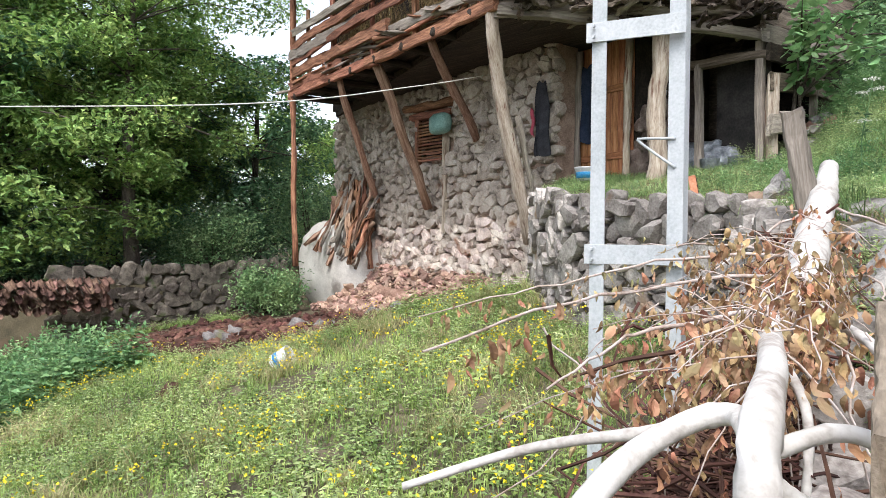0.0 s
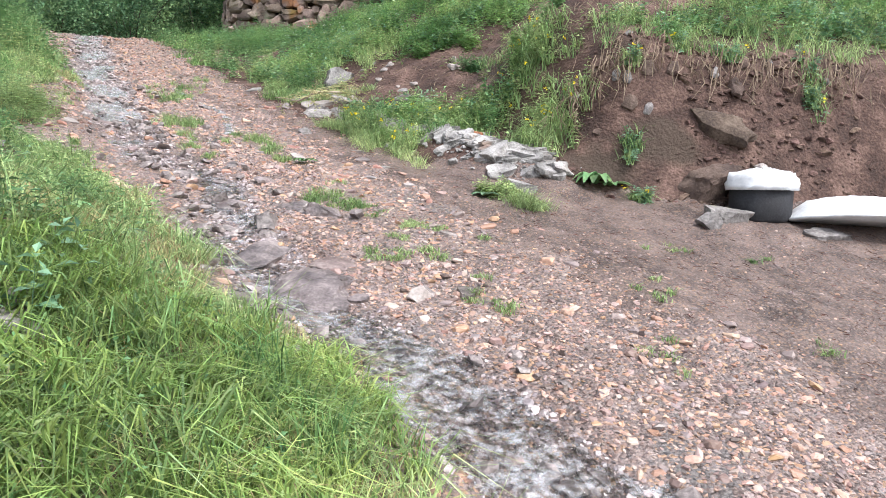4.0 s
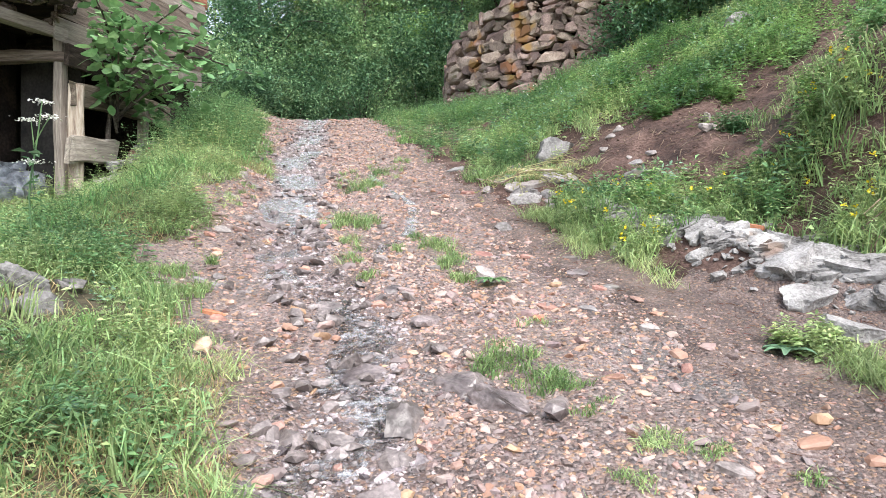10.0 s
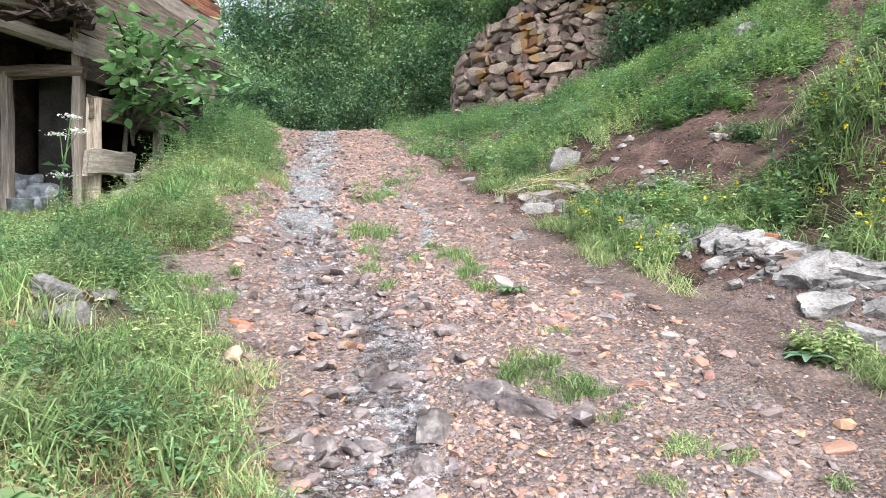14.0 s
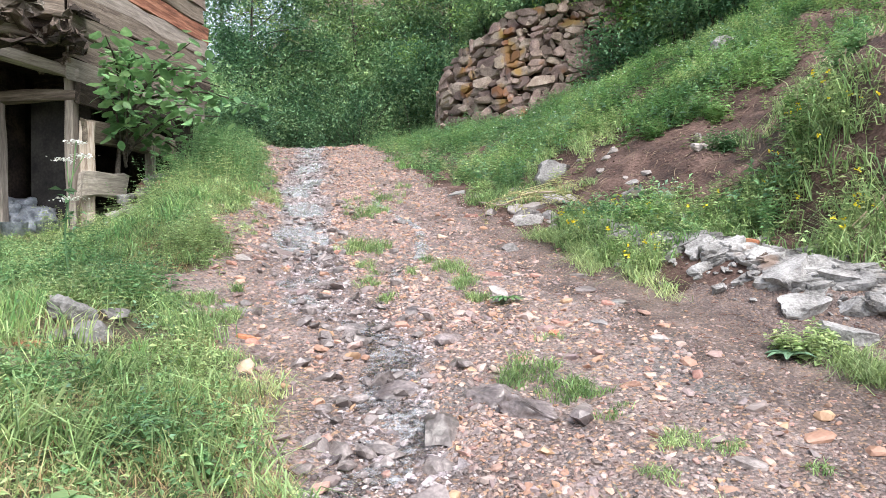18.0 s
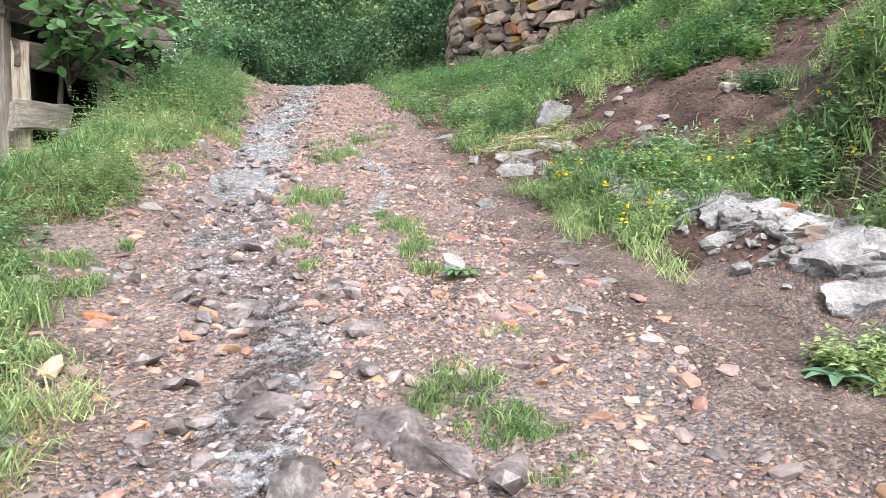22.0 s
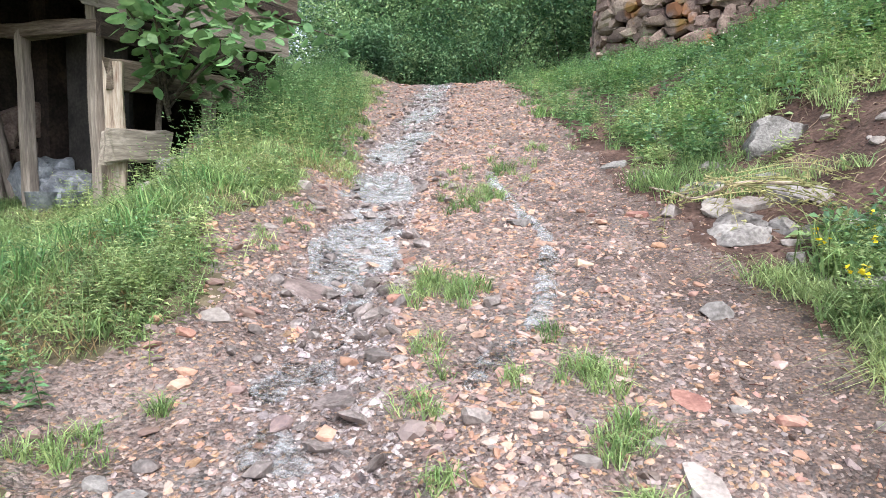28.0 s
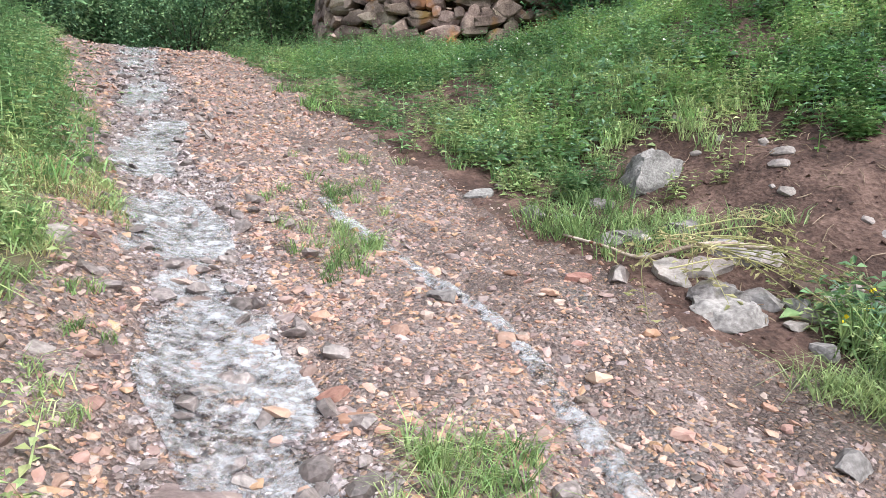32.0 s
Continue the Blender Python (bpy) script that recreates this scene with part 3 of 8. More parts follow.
def leaves_np(pos, size, rng=RNG, up=0.6, aspect=0.5, dirs=None, fold=0.12):
    """Leaves: pointed, folded along the midrib, two quads each."""
    n = len(pos)
    d = rng.normal(0, 1, (n, 3)) if dirs is None else dirs + rng.normal(0, 0.25, (n, 3))
    d[:, 2] = d[:, 2] * 0.5 - 0.1
    d /= np.linalg.norm(d, axis=1)[:, None] + 1e-9
    nr = rng.normal(0, 1, (n, 3)) * (1 - up) + np.array([0, 0, 1.0]) * up
    s = np.cross(d, nr)
    s /= np.linalg.norm(s, axis=1)[:, None] + 1e-9
    nr = np.cross(s, d)
    L = (np.asarray(size) * np.ones(n))[:, None]
    w = L * aspect / 2
    base, tip = pos - d * L * 0.1, pos + d * L * 0.9 - nr * L * 0.12
    m1 = pos + d * L * 0.4
    v = np.stack([base, m1 + s * w + nr * L * fold, tip, m1 - s * w + nr * L * fold, m1], 1).reshape(-1, 3)
    i = np.arange(n)[:, None] * 5
    return v, np.concatenate([i + np.array([[0, 4, 1]]), i + np.array([[4, 2, 1]]), i + np.array([[0, 3, 4]]), i + np.array([[3, 2, 4]])])


def stuff(name, label, category, material, v, *f):
    me = mesh_np(name, v, *f)
    me.materials.append(material)
    ob = new(name, me)
    WM[ob] = Matrix()
    return tagged(ob, label, category, kind="stuff")


def rock_mesh(seed, sub=2, cuts=9, flat=(1, 1, 0.7), rough=0.06, soft=0.75, slab=0.0, boxy=0.0):
    """A stone: a sphere cut by random planes, with a little noise. slab: half the thickness of a bedded slab."""
    rng = np.random.default_rng(seed)
    bm = bmesh.new()
    bmesh.ops.create_icosphere(bm, subdivisions=sub, radius=1)
    v = np.array([x.co for x in bm.verts])
    if boxy:
        v /= (np.abs(v).max(1) ** boxy)[:, None]
    planes = []
    for _ in range(cuts):
        n = rng.normal(0, 1, 3)
        n[2] *= 0.35 if slab else 1
        planes.append((n / np.linalg.norm(n), rng.uniform(soft - 0.25, soft + 0.1)))
    if slab:
        for s in (1, -1, 1):
            n = np.array([rng.normal(0, 0.14), rng.normal(0, 0.14), s])
            planes.append((n / np.linalg.norm(n), slab * rng.uniform(0.8, 1.2)))
    for _ in range(2):
        for n, d in planes:
            v -= np.maximum(v @ n - d, 0)[:, None] * n * 0.97
    for x, c in zip(bm.verts, v):
        p = Vector(c)
        w = rough * (noise.noise(p * 2.3 + Vector((seed, 0, 0))) + 0.5 * noise.noise(p * 6.1 + Vector((0, seed, 0))) + 0.28 * noise.noise(p * 14.0 + Vector((seed, seed, 0))))
        if slab:
            w += 0.03 * noise.noise(Vector((p.x * 0.8, p.y * 0.8, p.z * 14 + seed)))
        x.co = (p * (1 + w)) * Vector(flat)
    me = bpy.data.meshes.new("stone")
    bm.to_mesh(me)
    bm.free()
    return me


def chip_mesh(seed, n=11, flat=(1, 0.8, 0.5)):
    """A small angular stone of about twenty triangles."""
    rng = np.random.default_rng(seed)
    i = np.arange(n) + 0.5
    ph, th = np.arccos(1 - 2 * i / n), np.pi * (1 + 5**0.5) * i + seed
    p = np.stack([np.cos(th) * np.sin(ph), np.sin(th) * np.sin(ph), np.cos(ph)], 1) + rng.normal(0, 0.17, (n, 3))
    p /= np.linalg.norm(p, axis=1)[:, None]
    p /= (np.abs(p).max(1) ** 0.6)[:, None]
    p *= rng.uniform(0.72, 1.0, n)[:, None] * np.array(flat)
    bm = bmesh.new()
    for c in p:
        bm.verts.new(c)
    r = bmesh.ops.convex_hull(bm, input=bm.verts)
    bmesh.ops.delete(bm, geom=[g for g in r["geom_interior"] if isinstance(g, bmesh.types.BMVert)], context="VERTS")
    bm.verts.ensure_lookup_table()
    me = bpy.data.meshes.new("stone")
    bm.to_mesh(me)
    bm.free()
    return me


def tri_arrays(me):
    me.calc_loop_triangles()
    v = np.empty(len(me.vertices) * 3, np.float32)
    me.vertices.foreach_get("co", v)
    t = np.empty(len(me.loop_triangles) * 3, np.int32)
    me.loop_triangles.foreach_get("vertices", t)
    return v.reshape(-1, 3), t.reshape(-1, 3)


CHIPS = [chip_mesh(k, 26, (1, 0.62 + 0.06 * (k % 6), 0.42 + 0.08 * (k % 5))) for k in range(22)]
CHIP_NP = [tri_arrays(chip_mesh(100 + k, 11 + k % 4, (1, 0.6 + 0.06 * (k % 6), 0.38 + 0.07 * (k % 5)))) for k in range(22)]


def curled_np(pos, size, rng=RNG, width=0.30, curl_by=1.6, folds=(0.1, 0.9), dirs=None):
    """Shaped leaves, folded along the rib and curled at the tip; they hang unless dirs is given."""
    n = len(pos)
    a = rng.uniform(0, 2 * np.pi, n)
    s = np.stack([np.cos(a), np.sin(a), rng.normal(0, 0.3, n)], 1)
    d = np.stack([rng.normal(0, 0.35, n), rng.normal(0, 0.35, n), -np.ones(n)], 1)
    if dirs is not None:
        d = dirs + rng.normal(0, 0.15, (n, 3))
        s = np.cross(d, rng.normal(0, 0.35, (n, 3)) + np.array([0, 0, 1.0]))
        s /= np.linalg.norm(s, axis=1)[:, None]
    d /= np.linalg.norm(d, axis=1)[:, None]
    o = np.cross(d, s)
    L = (np.asarray(size) * np.ones(n))[:, None]
    curl, fold = rng.uniform(-curl_by, curl_by, n)[:, None], rng.uniform(*folds, n)[:, None]
    rows = []
    for i in range(6):
        t = i / 5
        w = L * width * math.sin(math.pi * (0.06 + 0.9 * t)) ** 0.8
        c = pos + d * L * t + o * L * curl * (t - 0.35) ** 2 * 0.8 + s * L * rng.normal(0, 0.03, (n, 1))
        k = w * fold
        j = w * np.sqrt(1 - np.minimum(fold, 0.95) ** 2)
        rows += [c - s * j + o * k * rng.uniform(0.5, 1.4, (n, 1)), c, c + s * j + o * k * rng.uniform(0.3, 1.4, (n, 1))]
    v = np.stack(rows, 1).reshape(-1, 3)
    q = np.array([[i * 3 + j, i * 3 + j + 1, i * 3 + j + 4, i * 3 + j + 3] for i in range(5) for j in (0, 1)])
    return v, (np.arange(n)[:, None, None] * 18 + q[None]).reshape(-1, 4)


def tufts_np(p, per, hgt, width, spread, rng=RNG, lean=1.5, droop=0.8):
    """Tufts of grass: arched blades that fan out from each root."""
    k = np.repeat(np.arange(len(p)), per)
    o = rng.normal(0, 1, (len(k), 2)) * (np.asarray(spread) * np.ones(len(p)))[k][:, None]
    q = p[k] + np.c_[o, np.zeros(len(k))]
    h = (np.asarray(hgt) * np.ones(len(p)))[k] * rng.uniform(0.45, 1.1, len(k))
    a = rng.uniform(0, 2 * np.pi, len(k))
    d = np.c_[np.cos(a), np.sin(a), np.zeros(len(k))] * (rng.uniform(0.3, 1, len(k)) * lean)[:, None]
    return blades_np(q, h, (np.asarray(width) * np.ones(len(p)))[k], 0.15, rng, droop, d)


def sprigs_np(p, hgt, pairs, leaf, rng=RNG, aspect=0.5, lean=0.5):
    """Leafy shoots: leaves in pairs up a leaning stem, smaller towards the tip. Leaves and stems."""
    n = len(p)
    a = rng.uniform(0, 2 * np.pi, n)
    ln = rng.uniform(0.1, 1, n) * lean
    h = (np.asarray(hgt) * np.ones(n)) * rng.uniform(0.55, 1.1, n)
    ax = np.stack([np.cos(a) * ln, np.sin(a) * ln, np.ones(n)], 1) * h[:, None]
    P, D, S = [], [], []
    for j in range(pairs):
        t = (j + 0.6) / pairs
        for s in (0, 1):
            b = a + j * 1.57 + s * np.pi + rng.normal(0, 0.3, n)
            d = np.stack([np.cos(b), np.sin(b), np.full(n, 0.45 - 0.5 * (1 - t))], 1)
            sz = leaf * (1.15 - 0.65 * t) * rng.uniform(0.75, 1.2, n)
            P.append(p + ax * (t**0.9) + d * sz[:, None] * 0.15), D.append(d * 3), S.append(sz)
    P.append(p + ax), D.append(ax / h[:, None] * 2), S.append(np.full(n, leaf * 0.5))
    v, f = leaves_np(np.concatenate(P), np.concatenate(S), rng, 0.75, aspect, np.concatenate(D))
    w = 0.0022 + 0.008 * h[:, None]
    e = np.stack([-np.sin(a), np.cos(a), 0 * a], 1) * w
    sv = np.stack([p - e, p + e, p + ax * 0.95], 1).reshape(-1, 3)
    sf = np.arange(n)[:, None] * 3 + np.array([[0, 1, 2]]) + len(v)
    return np.concatenate([v, sv]), np.concatenate([f, sf])



def scatter_chips(pos, size, rng=RNG):
    """Many small stones in one mesh."""
    chunks = []
    for k, (v, t) in enumerate(CHIP_NP):
        p, s = pos[k :: len(CHIP_NP)], size[k :: len(CHIP_NP)]
        if not len(p):
            continue
        a = rng.uniform(0, 2 * np.pi, len(p))
        c, n = np.cos(a), np.sin(a)
        w = v[None] * s[:, None, None]
        x = w[..., 0] * c[:, None] - w[..., 1] * n[:, None]
        y = w[..., 0] * n[:, None] + w[..., 1] * c[:, None]
        z = w[..., 2] + rng.normal(0, 0.3, len(p))[:, None] * x + rng.normal(0, 0.3, len(p))[:, None] * y
        vv = np.stack([x, y, z], -1) + p[:, None]
        chunks.append((vv.reshape(-1, 3), (t[None] + (np.arange(len(p)) * len(v))[:, None, None]).reshape(-1, 3)))
    return merge(chunks)


# ---- the lie of the land ----
def sm(a, b, x):
    t = np.clip((np.asarray(x, float) - a) / (b - a), 0, 1)
    return t * t * (3 - 2 * t)


def hashnoise(x, y, f, seed=0):
    """Smooth value noise over the plan, from -1 to 1."""
    x, y = np.asarray(x, float) * f + seed * 17.3, np.asarray(y, float) * f - seed * 9.1
    i, j = np.floor(x), np.floor(y)
    u, w = x - i, y - j
    u, w = u * u * (3 - 2 * u), w * w * (3 - 2 * w)

    def h(a, b):
        s = np.sin(a * 127.1 + b * 311.7 + seed * 74.7) * 43758.5453
        return (s - np.floor(s)) * 2 - 1

    return (h(i, j) * (1 - u) + h(i + 1, j) * u) * (1 - w) + (h(i, j + 1) * (1 - u) + h(i + 1, j + 1) * u) * w


def road_z(y):
    y = np.asarray(y, float)
    return 0.285 * np.clip(y, -9, 16.2) + 0.06 * np.clip(y + 9, -60, 0) + 0.10 * sm(16.0, 17.5, y) + 0.02 * np.clip(y - 17, 0, 4)


# the edge of the verge beside the track
VERGE = [(1.5, -10.0), (0.2, -3.0), (0.03, -0.2), (-0.1, 0.6), (-0.5, 1.3), (-0.8, 2.0), (-1.2, 3.1), (-1.5, 3.7), (-1.85, 4.3), (-1.8, 5.2), (-1.93, 6.1), (-2.2, 7.5), (-2.68, 9.8), (-3.85, 14.0), (-4.25, 16.0), (-8.0, 30.0)]


def left_edge(y):
    return np.interp(y, [p[1] for p in VERGE], [p[0] for p in VERGE])


# the foot of the bank on the other side, and the bay where the tub stands
BANK = [(6.9, -12.0), (6.6, 1.0), (5.9, 2.35), (4.4, 2.75), (3.2, 3.2), (2.1, 3.75), (1.5, 4.3), (0.9, 5.6), (0.45, 7.0), (0.15, 8.0), (-0.35, 10.0), (-1.85, 16.5), (-4.5, 30.0)]


def side_of(line, x, y):
    """Signed distance from a line that climbs in y: positive towards greater x."""
    x, y = np.asarray(x, float), np.asarray(y, float)
    d = np.full(np.broadcast(x, y).shape, 1e9)
    for (ax, ay), (bx, by) in zip(line, line[1:]):
        t = np.clip(((x - ax) * (bx - ax) + (y - ay) * (by - ay)) / ((bx - ax) ** 2 + (by - ay) ** 2), 0, 1)
        d = np.minimum(d, np.hypot(x - ax - t * (bx - ax), y - ay - t * (by - ay)))
    return np.where(x < np.interp(y, [p[1] for p in line], [p[0] for p in line]), -d, d)


# where the grass begins along the foot of the bank
FOOT = [(1.95, 2.3), (1.76, 2.75), (1.6, 3.24), (1.43, 3.76), (1.23, 4.25), (1.02, 5.19), (0.95, 5.68), (0.78, 6.2), (0.6, 6.9), (0.2, 8.4), (0.0, 9.5), (-0.43, 11.0), (-0.96, 14.2)]


def right_edge(y):
    return np.interp(y, [p[1] for p in BANK], [p[0] for p in BANK])


def righty(x, y):
    return side_of(BANK, x, y)


# the foot of the dry-stone terrace, from the verge to the house
TERRACE = [(-3.2, -9.0), (-2.3, -3.4), (-1.45, -1.8), (-1.75, -0.3), (-2.3, 1.0), (-3.05, 2.9), (-5.4, 3.8), (-6.7, 5.0), (-7.6, 6.4), (-8.3, 7.4), (-9.4, 30.0)]


def garden_side(x, y):
    """How far a place lies on the garden side of the terrace's edge, in metres."""
    return -side_of(TERRACE, x, y)


def lefty(x, y):
    return x - left_edge(y)


def bare_verge(x, y):
    """Trodden earth beside the stream, where the verge has no grass."""
    return (np.abs(y - 5.4) < 2.2) & (lefty(x, y) > -0.06 - 0.14 * np.exp(-(((y - 6.2) / 0.5) ** 2)) - 0.4 * np.exp(-(((y - 4.35) / 0.28) ** 2)) - 0.2 * np.exp(-(((y - 5.72) / 0.22) ** 2)) + 0.2 * hashnoise(x, y, 1.6, 36))


def terrace_z(x, y):
    zr, sl = road_z(y), np.asarray(x) - left_edge(y)
    z = zr + (0.16 + 0.17 * sm(4, 6.5, y)) * sm(0.5, -0.45, sl) + 0.42 * sm(-0.1, -1.1, sl) * np.exp(-(((np.asarray(y) - 0.9) / 2.2) ** 2))
    z = z - 0.58 * sm(-0.6, -1.9, sl) * sm(4.3, 6.3, y)
    return z - 0.6 * sm(8.5, 14, y) * sm(-1.6, -3.2, sl)


def garden_z(x, y):
    x, y = np.asarray(x, float), np.asarray(y, float)
    z = -0.28 + 0.12 * np.clip(x, -19, 0) + (1 - np.exp(-np.clip(y, 0, 40) / 3)) + 0.2 * np.clip(y, -5, 0)
    z = z + 0.45 * np.exp(-((x + 7.6) ** 2 + (y - 5.4) ** 2) / 5)
    return z + 1.25 * sm(-18.7, -19.6, x)


def bank_z(x, y, s):
    slope = (0.20 * np.clip(s, 0, 1.0) + 0.56 * np.clip(s - 1.0, 0, 4)) * (1 - 0.7 * sm(9, 15, y)) + 0.58 * np.clip(s - 5, 0, 18)
    cut = 1.30 * sm(0.0, 0.75, s) + 0.36 * np.clip(s - 0.5, 0, 25)
    w = sm(2.5, 3.8, x) * sm(6.8, 5.0, y)
    return slope * (1 - w) + cut * w


def ledge_z(x, y):
    """The low hump of the rock ledge at the foot of the bank."""
    t = np.clip(((x - 1.3) * 1.2 - (y - 5.75) * 2.05) / (1.2**2 + 2.05**2), 0, 1)
    d = np.hypot(x - 1.3 - 1.2 * t, y - 5.75 + 2.05 * t)
    return (0.05 + 0.17 * t) * np.exp(-((d / (0.22 + 0.16 * t)) ** 2))


def height(x, y, rough=True):
    x, y = np.asarray(x, float), np.asarray(y, float)
    zr = road_z(y)
    sl, sr = x - left_edge(y), righty(x, y)
    left = terrace_z(x, y)
    g = sm(0.0, 0.14, garden_side(x, y)) * sm(-12, -8, y)
    left = left * (1 - g) + garden_z(x, y) * g
    z = np.where(sl < 0.55, left, zr + np.where(sr > 0, bank_z(x, y, np.maximum(sr, 0)), 0))
    z = z + 0.6 * np.clip(y - 21.5, 0, 40) * sm(-19, -9, x)
    z = z + ledge_z(x, y)
    # the stream's bed down one wheel track
    bed = stream_x(y)
    z = z - 0.05 * np.exp(-(((x - bed) / 0.28) ** 2)) - 0.03 * np.exp(-(((x - rill_x(y)) / 0.16) ** 2)) * sm(3.6, 4.6, y) * sm(9, 8, y)
    if rough:
        off = np.maximum(sm(-0.1, -0.6, sl), sm(0.1, 0.8, sr))
        z = z + 0.03 * hashnoise(x, y, 1.3, 1) + 0.022 * hashnoise(x, y, 3.7, 2) + off * (1 + 0.9 * sm(0.8, 1.8, sr)) * (0.07 * hashnoise(x, y, 0.9, 3) + 0.04 * hashnoise(x, y, 2.6, 4)) + 0.012 * hashnoise(x, y, 9.0, 5) + 0.006 * hashnoise(x, y, 19.0, 55)
    return z


STREAM_Y = (-6, -1, -0.15, 0.65, 1.5, 2.0, 2.7, 3.4, 4.15, 5.1, 6.2, 7.0, 8.0, 9.3, 10.6, 13.5, 15.4, 24)
STREAM_X = (2.6, 1.0, 0.57, 0.36, -0.18, -0.36, -0.42, -0.46, -0.8, -1.24, -1.4, -1.6, -1.74, -2.12, -2.2, -2.68, -2.98, -4.3)
RILL_Y = (-3, 3.6, 4.4, 5.0, 5.5, 6.0, 6.5, 7.3, 8.2, 9.5)
RILL_X = (1.5, -0.35, -0.62, -0.52, -0.33, -0.25, -0.23, -0.47, -0.79, -1.4)


def stream_x(y):
    """The middle of the running water."""
    return np.interp(y, STREAM_Y, STREAM_X)


def rill_x(y):
    """The middle of the thin second trickle, which joins the stream lower down."""
    return np.interp(y, RILL_Y, RILL_X)


def gz(x, y):
    return float(height(np.array([x]), np.array([y]))[0])


def spaced(lo, fine_lo, fine_hi, hi, step, grow=1.18):
    mid = list(np.arange(fine_lo, fine_hi, step))
    a, s = [], step
    while (a[-1] if a else fine_lo) > lo:
        s *= grow
        a.append((a[-1] if a else fine_lo) - s)
    b, s = [], step
    while (b[-1] if b else mid[-1]) < hi:
        s *= grow
        b.append((b[-1] if b else mid[-1]) + s)
    return np.array(a[::-1] + mid + b)


def build_ground():
    xs, ys = spaced(-900, -5.0, 4.0, 900, 0.045, 1.08), spaced(-900, -3.0, 11.0, 900, 0.045, 1.08)
    X, Y = np.meshgrid(xs, ys)
    Z = height(X, Y)
    v = np.stack([X, Y, Z], -1).reshape(-1, 3)
    nx, ny = len(xs), len(ys)
    i = (np.arange(ny - 1)[:, None] * nx + np.arange(nx - 1)[None]).ravel()
    q = np.stack([i, i + 1, i + 1 + nx, i + nx], 1)
    c = v[q].mean(1)
    j = 0.12 * hashnoise(c[:, 0], c[:, 1], 2.1, 8) + 0.08 * hashnoise(c[:, 0], c[:, 1], 6.0, 9)
    sl, sr = c[:, 0] - left_edge(c[:, 1]) + j, righty(c[:, 0], c[:, 1]) + j
    on_road = (sl > 0.0) & (sr < 0.1) & (c[:, 1] > -14) & (c[:, 1] < 21)
    on_road |= (sl <= 0) & bare_verge(c[:, 0], c[:, 1])
    mud = on_road & (c[:, 1] < 13) & (c[:, 0] - stream_x(c[:, 1]) + 3 * j > np.interp(c[:, 1], [0, 3, 8, 13], [1.75, 1.7, 1.55, 1.7]))
    mulch = (((c[:, 0] + 13.6) / 4.3) ** 2 + ((c[:, 1] - 4.2) / 2.3) ** 2 + 4 * j < 1) & (sl < 0)
    patch = hashnoise(c[:, 0], c[:, 1], 0.55, 12) + 0.5 * hashnoise(c[:, 0], c[:, 1], 1.7, 13)
    bare = (sr >= 0.1) & (c[:, 1] > -14) & (c[:, 1] < 12) & (sr < 7)
    for name, mask, material, label, cat in (("road", on_road & ~mud, M_ROAD, "steep wet track of gravel, stones and reddish earth", "road"), ("muddy_track", mud, M_ROADMUD, "dark brown mud along the edge of the track", "mud"), ("mulch", mulch, M_MULCH, "dark rotted mulch and rubbish at the house foot", "mulch"), ("soil_bank", bare & ~on_road, M_SOIL, "bare red-brown soil of the cut bank", "bank"), ("ground", ~on_road & ~bare & ~mulch, M_TURF, "grassy ground of garden, verge and hillside", "ground")):
        f = q[mask]
        used = np.unique(f)
        remap = np.zeros(len(v), np.int64)
        remap[used] = np.arange(len(used))
        me = smooth(mesh_np(name, v[used], remap[f]))
        me.materials.append(material)
        ob = new(name, me)
        WM[ob] = Matrix()
        tagged(ob, label, cat, kind="structure")
        GROUND[name] = ob


GROUND = {}
build_ground()


# ---- the old house ----
HA = radians(14)
HD, HN = Vector((-math.cos(HA), math.sin(HA), 0)), Vector((math.sin(HA), math.cos(HA), 0))


def H(u, v, z):
    """A place at the house: u along its front, v into it."""
    return HD * u + HN * v + Vector((0, 0, z))


